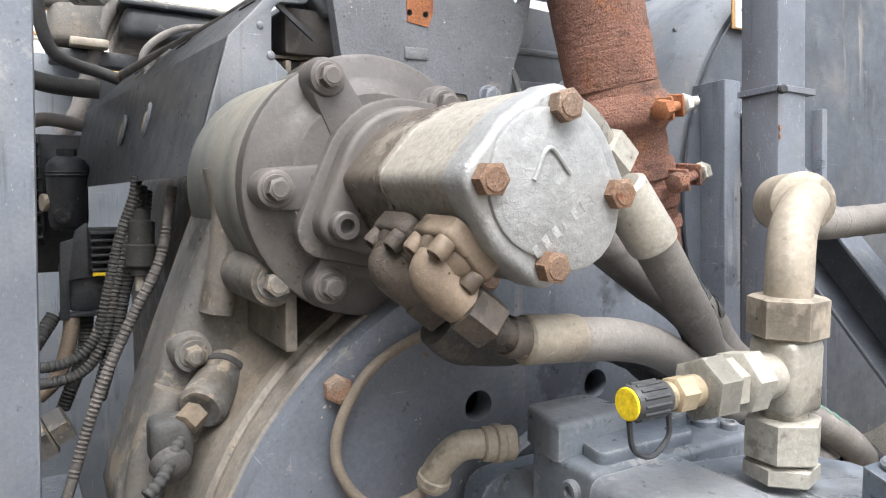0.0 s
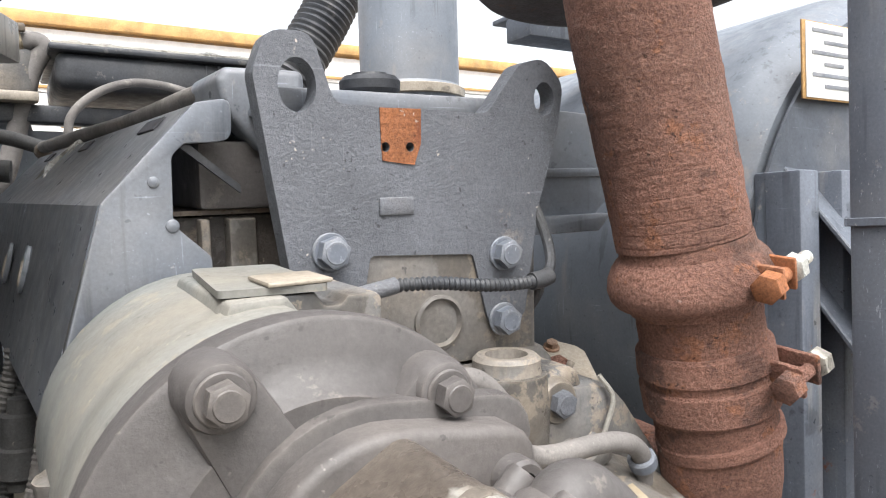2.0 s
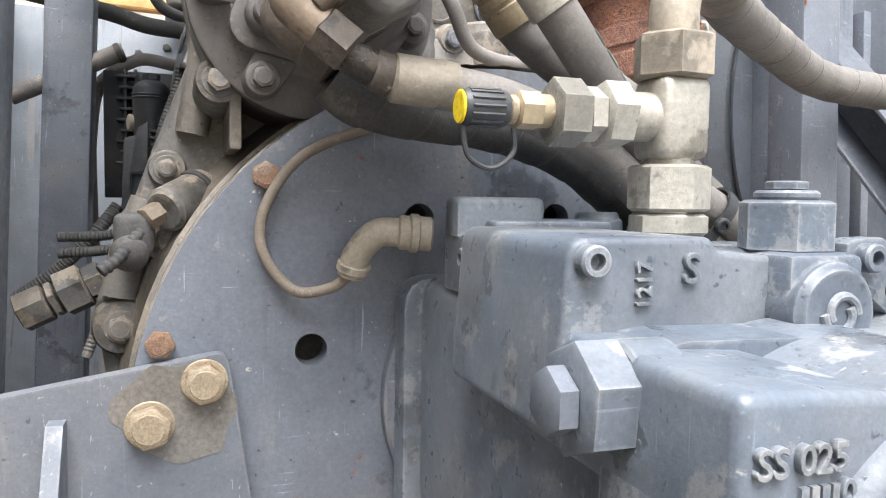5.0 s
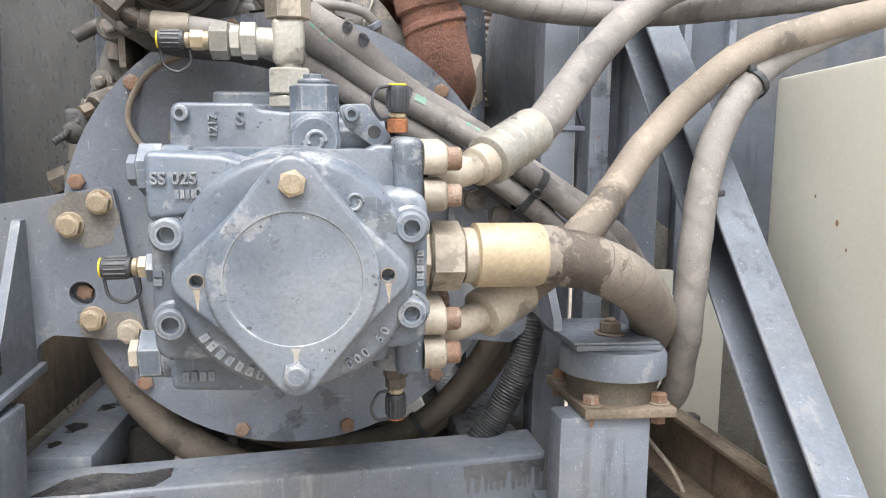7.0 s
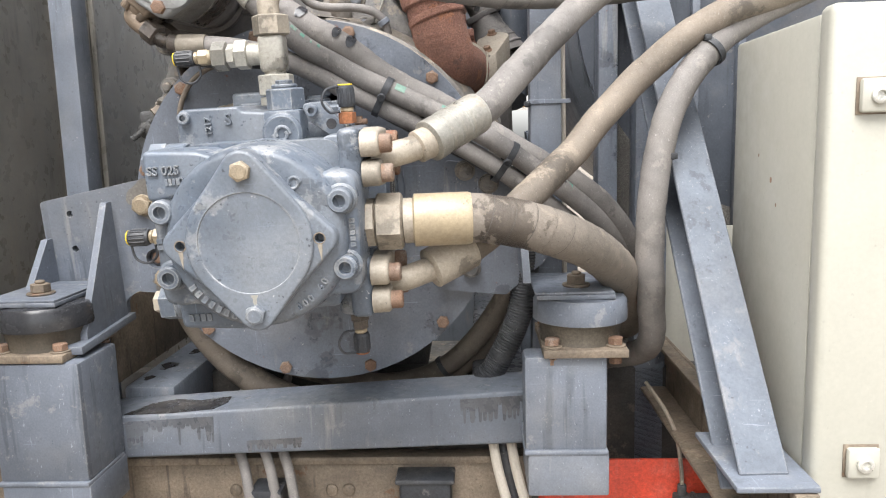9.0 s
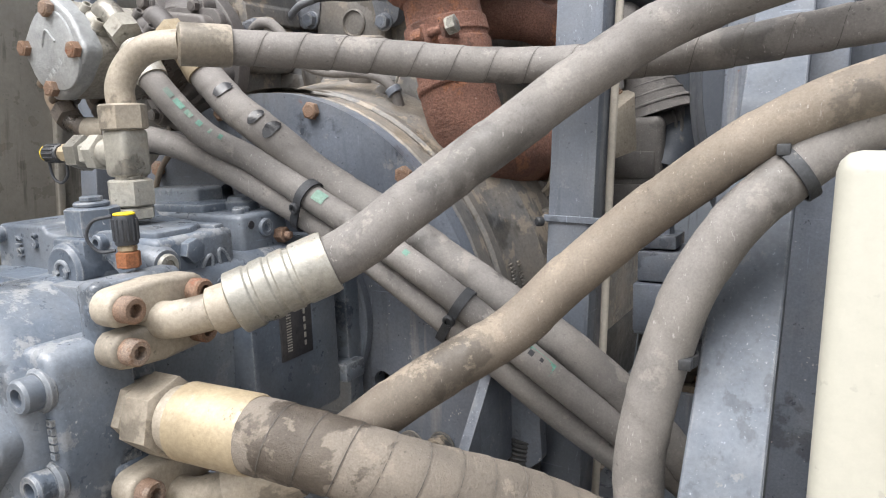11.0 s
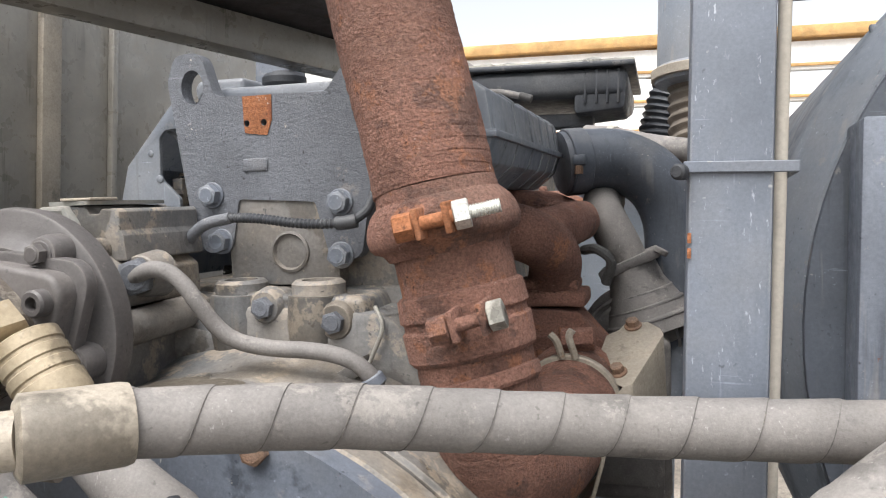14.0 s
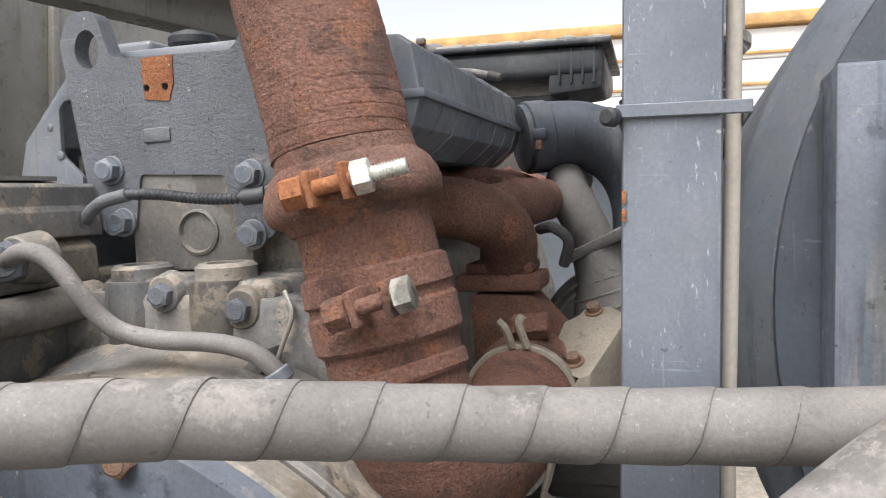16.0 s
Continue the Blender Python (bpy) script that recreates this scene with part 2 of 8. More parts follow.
M_GREEN = shade("green_print", (0.095, 0.23, 0.18), 0.7, 0, 0.15, 0.5, 0.0, 0.05, 60, dark=0.5)
# print ink, and the near-black painted for shade in holes and slits
M_INK_SHADE = shade("dark_ink_and_hole_shade", (0.03, 0.03, 0.035), 0.7, 0, 0.1, 0.1, 0.0, 0.02, 60)
M_OIL = shade("wet_oil", (0.035, 0.036, 0.040), 0.22, 0, 0.3, 0.1, 0.0, 0.1, 60)
M_DARK = shade("grimy_dark_metal", (0.05, 0.048, 0.046), 0.75, 0.1, 0.35, 0.3, 0.0, 0.4, 50, dust_col=(0.20, 0.165, 0.13))
M_ROOF = shade("dark_rusted_plate", (0.055, 0.045, 0.042), 0.8, 0.0, 0.35, 0.1, 0.3, 0.4, 50, dust_col=(0.16, 0.11, 0.08), rust_col=(0.09, 0.045, 0.03))
M_FITTING = shade("brown_dusty_fitting", (0.195, 0.150, 0.112), 0.55, 0.1, 0.3, 0.45, 0.0, 0.3, 60, dust_col=(0.31, 0.245, 0.175), dark=0.45, speck=0.35, contrast=0.18, edges=0.4, edge_col=(0.36, 0.29, 0.21))
M_FILM = shade("old_oil_film", (0.092, 0.098, 0.110), 0.3, 0, 0.3, 0.15, 0.0, 0.1, 70, speck=0.3, contrast=0.15)
M_RED = shade("red_paint", (0.52, 0.055, 0.025), 0.45, 0, 0.18, 0.2, 0.0, 0.1, 40, drip=0.5, scratch=0.3)
M_OILFILM = shade("soaked_dust", (0.085, 0.072, 0.055), 0.55, 0, 0.35, 0.2, 0.0, 0.2, 70, dust_col=(0.20, 0.17, 0.13), speck=0.4)
M_BROWN = shade("brown_stained_steel", (0.17, 0.135, 0.10), 0.6, 0, 0.35, 0.3, 0.25, 0.3, 50, dust_col=(0.30, 0.245, 0.18), rust_col=(0.16, 0.085, 0.045), drip=0.8)
M_WALL = shade("grey_sheet_metal", (0.29, 0.272, 0.24), 0.32, 0.1, 0.14, 0.28, 0.0, 0.04, 30, drip=0.8, dust_col=(0.33, 0.29, 0.235), contrast=0.08)
M_WALLBLUE = shade("blue_grey_sheet", (0.19, 0.21, 0.24), 0.4, 0.05, 0.12, 0.22, 0.0, 0.05, 60, drip=0.6, scratch=0.4, contrast=0.08)
M_SPECKLED = shade("speckled_grey_sheet", (0.16, 0.15, 0.135), 0.75, 0, 0.2, 0.35, 0.0, 0.6, 110, dust_col=(0.26, 0.235, 0.2), pits=0.5, speck=0.8, contrast=0.5)
M_GROUND = shade("yard_ground", (0.22, 0.19, 0.155), 0.95, 0, 0.25, 0.3, 0.0, 0.5, 12)
M_WOOD = shade("timber", (0.50, 0.30, 0.12), 0.75, 0, 0.25, 0.1, 0.0, 0.2, 40)
M_BOARD = shade("white_boards", (0.80, 0.79, 0.77), 0.7, 0, 0.06, 0.1, 0.0, 0.1, 20, contrast=0.05)
M_CHROME = shade("bright_zinc_bolt", (0.62, 0.62, 0.58), 0.35, 0.6, 0.15, 0.25, 0.0, 0.15, 90)
M_STAIN = shade("rust_stained_paint", (0.155, 0.148, 0.138), 0.6, 0, 0.3, 0.45, 0.12, 0.1, 60, dust_col=(0.23, 0.20, 0.165), rust_col=(0.2, 0.13, 0.08), drip=0.5)
M_BRACE = shade("brace_paint", (0.108, 0.123, 0.148), 0.66, 0, 0.2, 0.16, 0.0, 0.12, 60, scratch=0.35, drip=0.5, dust_col=(0.24, 0.235, 0.23), contrast=0.12, chips=0.4, edges=0.4)
M_SEAM = shade("tape_edge", (0.10, 0.092, 0.085), 0.85, 0, 0.3, 0.3, 0.0, 0.1, 80)
# dark paint, also used for painted shade on oval pockets and cover marks
M_DARKPAINT_SHADE = shade("dark_paint_and_shade", (0.070, 0.080, 0.098), 0.5, 0, 0.2, 0.16, 0.0, 0.08, 60, scratch=0.4, drip=0.5, contrast=0.12)
M_OCHRE = shade("ochre_rusted_bolt", (0.31, 0.25, 0.175), 0.55, 0.2, 0.3, 0.4, 0.45, 0.3, 120, rust_col=(0.24, 0.12, 0.05), dust_col=(0.44, 0.39, 0.31), contrast=0.3, edges=0.4, edge_col=(0.46, 0.4, 0.3))
M_CABLE = shade("cream_cable", (0.46, 0.42, 0.36), 0.7, 0, 0.1, 0.25, 0.0, 0.05, 60, drip=0.3, speck=0.05, contrast=0.1)

# ---- building helpers ----
ENG = pose(0, 0, 1.30, 3.77, -1.74, 0)   # the engine's own axes: y along the crankshaft, away from the pump
YARD = Matrix.Identity(4)


def thing(name, label, category, base=(0, 0, 0), frame_m=ENG, group="", kind=""):
    """An Empty at the thing's base; its parts are built in the coordinates of frame_m."""
    ob = new(name)
    ob.empty_display_size = 0.02
    ob.matrix_world = frame_m @ Matrix.Translation(base)
    ob["bx"], ob["by"], ob["bz"] = base
    return tagged(ob, label, category, group, kind)


def part(name, bm, material, parent, label="", smooth=35):
    root = parent
    while root.parent:
        root = root.parent
    bmesh.ops.translate(bm, verts=bm.verts, vec=(-root["bx"], -root["by"], -root["bz"]))
    bmesh.ops.recalc_face_normals(bm, faces=bm.faces)
    me = bpy.data.meshes.new(name)
    if smooth:
        for f in bm.faces:
            f.smooth = True
        lim = radians(smooth)
        for e in bm.edges:
            if len(e.link_faces) == 2 and e.calc_face_angle(0) > lim:
                e.smooth = False
    bm.to_mesh(me)
    bm.free()
    me.materials.append(material)
    ob = new(name, me)
    ob.parent = parent
    if label:
        ob["label"] = label
    return ob


def whole(name, bm, material, label, category, frame_m=YARD, kind="", smooth=35, group=""):
    """A thing that is one mesh."""
    me = bpy.data.meshes.new(name)
    bmesh.ops.recalc_face_normals(bm, faces=bm.faces)
    if smooth:
        for f in bm.faces:
            f.smooth = True
        for e in bm.edges:
            if len(e.link_faces) == 2 and e.calc_face_angle(0) > radians(smooth):
                e.smooth = False
    bm.to_mesh(me)
    bm.free()
    me.materials.append(material)
    ob = new(name, me)
    ob.matrix_world = frame_m
    ob["bx"], ob["by"], ob["bz"] = 0, 0, 0
    return tagged(ob, label, category, group, kind)


def B():
    return bmesh.new()


def bevel_edges(bm, edges, r, seg=2):
    if r > 0:
        bmesh.ops.bevel(bm, geom=edges, offset=r, segments=seg, affect="EDGES", profile=0.5, clamp_overlap=True)


def box(bm, lo, hi, r=0.0, seg=2, m=None):
    """A box from corner to corner with rounded edges."""
    t = B()
    bmesh.ops.create_cube(t, size=1)
    size = [hi[i] - lo[i] for i in range(3)]
    mid = [(hi[i] + lo[i]) / 2 for i in range(3)]
    bmesh.ops.transform(t, matrix=Matrix.Translation(mid) @ Matrix.Diagonal((*size, 1)), verts=t.verts)
    bevel_edges(t, t.edges[:], min(r, 0.45 * min(size)), seg)
    return merge(bm, t, m)


def merge(bm, t, m=None):
    if m is not None:
        bmesh.ops.transform(t, matrix=m, verts=t.verts)
    me = bpy.data.meshes.new("scratch")
    t.to_mesh(me)
    t.free()
    bm.from_mesh(me)
    bpy.data.meshes.remove(me)
    return bm


def axis_m(p0, p1):
    """A frame at p0 whose z points at p1."""
    d = Vector(p1) - Vector(p0)
    return Matrix.Translation(p0) @ d.to_track_quat("Z", "Y").to_matrix().to_4x4(), d.length


def lathe(bm, p0, p1, profile, seg=32, phase=0.0):
    """A turned body about the line from p0 to p1; profile: (metres along, radius)."""
    m, _ = axis_m(p0, p1)
    rings = []
    for z, r in profile:
        if r < 1e-6:
            rings.append([bm.verts.new(m @ Vector((0, 0, z)))])
        else:
            rings.append([bm.verts.new(m @ Vector((r * math.cos(phase + 2 * math.pi * i / seg), r * math.sin(phase + 2 * math.pi * i / seg), z))) for i in range(seg)])
    for a, b in zip(rings, rings[1:]):
        for i in range(seg):
            j = (i + 1) % seg
            if len(a) == 1 and len(b) == 1:
                continue
            if len(a) == 1:
                bm.faces.new((a[0], b[j], b[i]))
            elif len(b) == 1:
                bm.faces.new((a[i], a[j], b[0]))
            else:
                bm.faces.new((a[i], a[j], b[j], b[i]))
    for ring, flip in ((rings[0], True), (rings[-1], False)):
        if len(ring) > 2:
            bm.faces.new(ring[::-1] if flip else ring)
    return bm


def cyl(bm, p0, p1, r, r2=None, c=0.0012, seg=28):
    L = (Vector(p1) - Vector(p0)).length
    r2 = r if r2 is None else r2
    c = min(c, L * 0.3, r * 0.4, r2 * 0.4)
    return lathe(bm, p0, p1, [(0, r - c), (c, r), (L - c, r2), (L, r2 - c)], seg)


def hexa(bm, p0, p1, r, phase=0.0, c=0.12):
    """A hexagon bar with chamfered corners."""
    L = (Vector(p1) - Vector(p0)).length
    return lathe(bm, p0, p1, [(0, r * (1 - c)), (r * c * 0.6, r), (L - r * c * 0.6, r), (L, r * (1 - c))], 6, phase)


def ring_of(bm, p0, p1, r_in, r_out, seg=32, c=0.001):
    """A washer or collar."""
    m, L = axis_m(p0, p1)
    prof = [(0, r_in), (0, r_out - c), (c, r_out), (L - c, r_out), (L, r_out - c), (L, r_in)]
    rings = [[bm.verts.new(m @ Vector((r * math.cos(2 * math.pi * i / seg), r * math.sin(2 * math.pi * i / seg), z))) for i in range(seg)] for z, r in prof]
    for k in range(len(rings)):
        a, b = rings[k], rings[(k + 1) % len(rings)]
        for i in range(seg):
            j = (i + 1) % seg
            bm.faces.new((a[i], a[j], b[j], b[i]))
    return bm


def slab(bm, outline, y0, y1, r=0.0, holes=(), seg=2, plane="xz"):
    """An outline of (x, z) points drawn out from y0 to y1, edges rounded on the y0 side; holes: (x, z, radius) bored through."""
    def at(u, v, w):
        return {"xz": (u, w, v), "xy": (u, v, w), "yz": (w, u, v)}[plane]
    t = B()
    if not holes:
        top = [t.verts.new(at(u, v, y0)) for u, v in outline]
        f = t.faces.new(top)
        ext = bmesh.ops.extrude_face_region(t, geom=[f])
        vs = [g for g in ext["geom"] if isinstance(g, bmesh.types.BMVert)]
        d = Vector(at(0, 0, y1)) - Vector(at(0, 0, y0))
        bmesh.ops.translate(t, verts=vs, vec=d)
        if r:
            k = {"xz": 1, "xy": 2, "yz": 0}[plane]
            es = [e for e in t.edges if all(abs(v.co[k] - y0) < 1e-6 for v in e.verts)]
            bevel_edges(t, es, r, seg)
    else:
        loops = [list(outline)]
        for hx, hz, hr, *hs in holes:
            sy = hs[0] if hs else 1.0
            loops.append([(hx + hr * math.cos(2 * math.pi * i / 20), hz + hr * sy * math.sin(2 * math.pi * i / 20)) for i in range(20)])
        edges = []
        vloops = []
        for lp in loops:
            vs = [t.verts.new(at(u, v, y0)) for u, v in lp]
            vloops.append(vs)
            edges += [t.edges.new((vs[i], vs[(i + 1) % len(vs)])) for i in range(len(vs))]
        fill = bmesh.ops.triangle_fill(t, edges=edges, use_beauty=True, use_dissolve=False)
        faces = [g for g in fill["geom"] if isinstance(g, bmesh.types.BMFace)]
        ext = bmesh.ops.extrude_face_region(t, geom=faces)
        vs = [g for g in ext["geom"] if isinstance(g, bmesh.types.BMVert)]
        bmesh.ops.translate(t, verts=vs, vec=Vector(at(0, 0, y1)) - Vector(at(0, 0, y0)))
        for f in faces:
            if not f.is_valid:
                continue
        keep = [f for f in t.faces]
        if len([f for f in keep if all(abs(Vector(v.co)[{"xz": 1, "xy": 2, "yz": 0}[plane]] - y0) < 1e-6 for v in f.verts)]) == 0:
            c = [v for lp in vloops for v in lp]
            bmesh.ops.contextual_create(t, geom=c)
    return merge(bm, t)


def bored(outline, y0, y1, r, holes, depth, seg=4):
    """A plate whose outline is rounded towards y0, with round recesses (x, z, radius) sunk to the depth."""
    bm = B()
    back = 1.0 if y1 > y0 else -1.0
    n = len(outline)
    pts = [Vector(p) for p in outline]
    nrm = []
    for i in range(n):
        d = (pts[(i + 1) % n] - pts[i - 1]).normalized()
        nrm.append(Vector((d.y, -d.x)))
    rings = [[bm.verts.new((p.x, y1, p.y)) for p in pts]]
    for k in range(seg + 1):
        a = math.pi / 2 * k / seg
        g = r * (1 - math.cos(a))
        rings.append([bm.verts.new((p.x - q.x * g, y0 + back * r * (1 - math.sin(a)), p.y - q.y * g)) for p, q in zip(pts, nrm)])
    for u, v in zip(rings, rings[1:]):
        for i in range(n):
            bm.faces.new((u[i], u[(i + 1) % n], v[(i + 1) % n], v[i]))
    edge = [bm.edges.get((rings[-1][i], rings[-1][(i + 1) % n])) for i in range(n)]
    for hx, hz, hr in holes:
        m = max(24, int(hr * 1600))
        at = [(math.cos(2 * math.pi * i / m), math.sin(2 * math.pi * i / m)) for i in range(m)]
        rim = [bm.verts.new((hx + hr * c, y0, hz + hr * w)) for c, w in at]
        low = [bm.verts.new((hx + (hr - 0.0004) * c, y0 + back * depth, hz + (hr - 0.0004) * w)) for c, w in at]
        for i in range(m):
            bm.faces.new((rim[i], rim[(i + 1) % m], low[(i + 1) % m], low[i]))
        bm.faces.new(low)
        edge += [bm.edges.get((rim[i], rim[(i + 1) % m])) for i in range(m)]
    bmesh.ops.triangle_fill(bm, edges=edge, use_beauty=True)
    bmesh.ops.recalc_face_normals(bm, faces=bm.faces[:])
    return bm


def circle(x, z, r, n=32, a0=0.0, a1=360.0):
    """Points round a circle or an arc, in degrees."""
    k = n if a1 - a0 >= 359.9 else n - 1
    return [(x + r * math.cos(radians(a0 + (a1 - a0) * i / k)), z + r * math.sin(radians(a0 + (a1 - a0) * i / k))) for i in range(n)]


def rounded(points, radii, n=5):
    """A polygon with its corners rounded."""
    out = []
    k = len(points)
    radii = radii if isinstance(radii, (list, tuple)) else [radii] * k
    for i in range(k):
        p, a, b = Vector(points[i]), Vector(points[i - 1]), Vector(points[(i + 1) % k])
        u, w = (a - p).normalized(), (b - p).normalized()
        half = max(0.15, u.angle(w) / 2)
        d = min(radii[i] / math.tan(half), 0.48 * (a - p).length, 0.48 * (b - p).length)
        s, e = p + u * d, p + w * d
        if d < 1e-5:
            out.append(tuple(p))
            continue
        for j in range(n):
            f = j / (n - 1)
            out.append(tuple((1 - f) ** 2 * s + 2 * f * (1 - f) * p + f * f * e))
    return out


def hull(points):
    pts = sorted(set((round(x, 6), round(z, 6)) for x, z in points))

    def half(seq):
        h = []
        for p in seq:
            while len(h) > 1 and (h[-1][0] - h[-2][0]) * (p[1] - h[-2][1]) - (h[-1][1] - h[-2][1]) * (p[0] - h[-2][0]) <= 0:
                h.pop()
            h.append(p)
        return h[:-1]
    return half(pts) + half(pts[::-1])


def spline(pts, n=10):
    """Points on a smooth curve through pts."""
    p = [Vector(q) for q in pts]
    p = [2 * p[0] - p[1]] + p + [2 * p[-1] - p[-2]]
    out = []
    for i in range(1, len(p) - 2):
        for k in range(n):
            t = k / n
            a, b, c, d = p[i - 1:i + 3]
            out.append(0.5 * ((2 * b) + (c - a) * t + (2 * a - 5 * b + 4 * c - d) * t * t + (3 * b - a - 3 * c + d) * t ** 3))
    out.append(p[-2])
    return out


def tube(bm, pts, r, seg=20, n=10, smooth=True, wobble=None, caps=True):
    """A tube along a curve; r: radius or a function of the length run."""
    path = spline(pts, n) if smooth else [Vector(p) for p in pts]
    tang = [(path[min(i + 1, len(path) - 1)] - path[max(i - 1, 0)]).normalized() for i in range(len(path))]
    up = Vector((0, 0, 1)) if abs(tang[0].z) < 0.9 else Vector((1, 0, 0))
    u = tang[0].cross(up).normalized()
    rings, run = [], 0.0
    for i, p in enumerate(path):
        if i:
            run += (p - path[i - 1]).length
            u = (u - tang[i] * u.dot(tang[i])).normalized()
        v = tang[i].cross(u)
        rad = r(run) if callable(r) else r
        ring = []
        for k in range(seg):
            a = 2 * math.pi * k / seg
            q = rad
            if wobble:
                q += wobble(run, a)
            ring.append(bm.verts.new(p + (u * math.cos(a) + v * math.sin(a)) * q))
        rings.append(ring)
    for a, b in zip(rings, rings[1:]):
        for k in range(seg):
            j = (k + 1) % seg
            bm.faces.new((a[k], a[j], b[j], b[k]))
    if caps:
        bm.faces.new(rings[0][::-1])
        bm.faces.new(rings[-1])
    return bm


def wrapped(pitch, depth=0.0015):
    """The spiral step of a tape-wrapped hose."""
    def w(run, a):
        f = (run / pitch + a / (2 * math.pi)) % 1.0
        return depth * (0.75 * f - 0.75 * max(0.0, (f - 0.95) / 0.05))
    return w


def seam(pts, r, pitch, n):
    """The thin line of the tape's edge, winding round a wrapped hose."""
    path = spline(pts, n)
    tang = [(path[min(i + 1, len(path) - 1)] - path[max(i - 1, 0)]).normalized() for i in range(len(path))]
    up = Vector((0, 0, 1)) if abs(tang[0].z) < 0.9 else Vector((1, 0, 0))
    u = tang[0].cross(up).normalized()
    line, run = [], 0.0
    for i, p in enumerate(path):
        if i:
            run += (p - path[i - 1]).length
            u = (u - tang[i] * u.dot(tang[i])).normalized()
        v = tang[i].cross(u)
        a = 2 * math.pi * (0.985 - run / pitch)
        line.append(p + (u * math.cos(a) + v * math.sin(a)) * (r + 0.00022 + 0.00035 * noise.noise(p * 60)))
    return tube(B(), line, 0.00032, 5, 1, smooth=False)


def length_of(path):
    return sum((b - a).length for a, b in zip(path, path[1:]))


def bolt(parent_label, group, p, d, r=0.008, h=0.007, washer=0.0, material=None, name="hex_bolt", kind="hex", frame_m=ENG, phase=0.3):
    """A bolt head at p, standing out along d."""
    material = material or M_RUSTBOLT
    d = Vector(d).normalized()
    p = Vector(p)
    t = thing(name, parent_label, "bolt", tuple(p), frame_m, group)
    q = p
    if washer:
        part("washer", ring_of(B(), p, p + d * 0.002, r * 0.5, washer, 24, 0.0005), material, t)
        q = p + d * 0.002
    if kind == "hex":
        bm = B()
        hexa(bm, q, q + d * h, r, phase, 0.13)
        cyl(bm, q + d * (h * 0.9), q + d * (h * 1.08), r * 0.72, c=0.0006, seg=18)
        part("bolt_head", bm, material, t)
    else:
        bm = B()
        m, L = axis_m(q, q + d * h)
        lathe(bm, q, q + d * h, [(0, r), (h - r * 0.18, r), (h, r * 0.86), (h, r * 0.52), (h * 0.35, r * 0.5), (h * 0.35, 0)], 24)
        part("bolt_head", bm, material, t)
    return t


def letters(name, text, size, m, material, parent, depth=0.0012):
    """Raised lettering in Blender's own font; m: pose in the parent's frame, reading along x and up y."""
    cu = bpy.data.curves.new(name, "FONT")
    cu.body, cu.size, cu.extrude, cu.align_x, cu.align_y = text, size, depth, "CENTER", "CENTER"
    cu.bevel_depth, cu.resolution_u = size * 0.02, 3
    tmp = bpy.data.objects.new("scratch", cu)
    scene.collection.objects.link(tmp)
    me = bpy.data.meshes.new_from_object(tmp.evaluated_get(bpy.context.evaluated_depsgraph_get()))
    bpy.data.objects.remove(tmp)
    root = parent
    while root.parent:
        root = root.parent
    me.transform(Matrix.Translation((-root["bx"], -root["by"], -root["bz"])) @ m)
    me.materials.clear()
    me.materials.append(material)
    ob = new(name, me)
    ob.parent = parent
    return ob


def bars(parent, name, material, p, along, up, n, w, h, gap, depth=0.001):
    """A row of plain raised bars where writing cannot be given."""
    a, u = Vector(along).normalized(), Vector(up).normalized()
    nrm = a.cross(u)
    bm = B()
    for i in range(n):
        c = Vector(p) + a * ((i - (n - 1) / 2) * (w + gap))
        hh = h * (1.0 if i % 3 else 0.8)
        t = B()
        bmesh.ops.create_cube(t, size=1)
        m = Matrix((( a.x * w, u.x * hh, nrm.x * depth, c.x), (a.y * w, u.y * hh, nrm.y * depth, c.y), (a.z * w, u.z * hh, nrm.z * depth, c.z), (0, 0, 0, 1)))
        merge(bm, t, m)
    return part(name, bm, material, parent, smooth=0)

# ---- the yard ----
bm = B()
bmesh.ops.create_grid(bm, x_segments=40, y_segments=40, size=60)
for v in bm.verts:
    v.co.z = 0.03 * noise.noise(v.co * 0.4)
whole("ground", bm, M_GROUND, "dusty pale earth of the yard", "ground", kind="structure")

bm = B()
for i in range(7):
    box(bm, (-6, 4.6, 1.60 + 0.19 * i), (7, 4.66, 1.775 + 0.19 * i), 0.004)
sh = thing("timber_shed", "far white boarded shed with orange timber rails", "shed", (0.5, 4.6, 0), YARD)
part("cladding", bm, M_BOARD, sh)
for z in (1.62, 1.81, 2.0, 2.18, 2.38, 2.57, 2.76):
    part("rail", box(B(), (-6, 4.585, z), (7, 4.6, z + 0.018), 0.003), M_WOOD, sh, "orange timber rail")
part("top_rail", box(B(), (-6, 4.55, 2.93), (7, 4.67, 3.0), 0.006), M_WOOD, sh, "orange timber top rail")
for x in (-5, -2.4, 0.1, 2.5, 4.9):
    part("post", box(B(), (x, 4.66, 0), (x + 0.1, 4.76, 2.92), 0.006), M_WOOD, sh)

# ---- base frame (upright, in yard coordinates) ----
bm = B()
slab(bm, [(-0.30, 0.972), (0.284, 0.990), (0.284, 1.063), (-0.30, 1.030)], -0.065, 0.015, 0.006, seg=3)
whole("cross_beam", bm, M_PAINT, "grey painted square steel cross beam, oil-stained", "beam")
bm = B()
box(bm, (-0.30, 0.02, 0.985), (-0.225, 1.4, 1.045), 0.006)
whole("side_beam", bm, M_PAINT, "grey painted side beam of the frame", "beam")
bm = B()
box(bm, (0.205, 0.02, 0.975), (0.285, 1.4, 1.045), 0.006)
whole("side_beam", bm, M_FILM, "grey side beam of the frame, black with old oil", "beam")
def beam_z(x):
    """The height of the cross beam's top at x."""
    return 1.030 + (x + 0.30) * 0.033 / 0.584


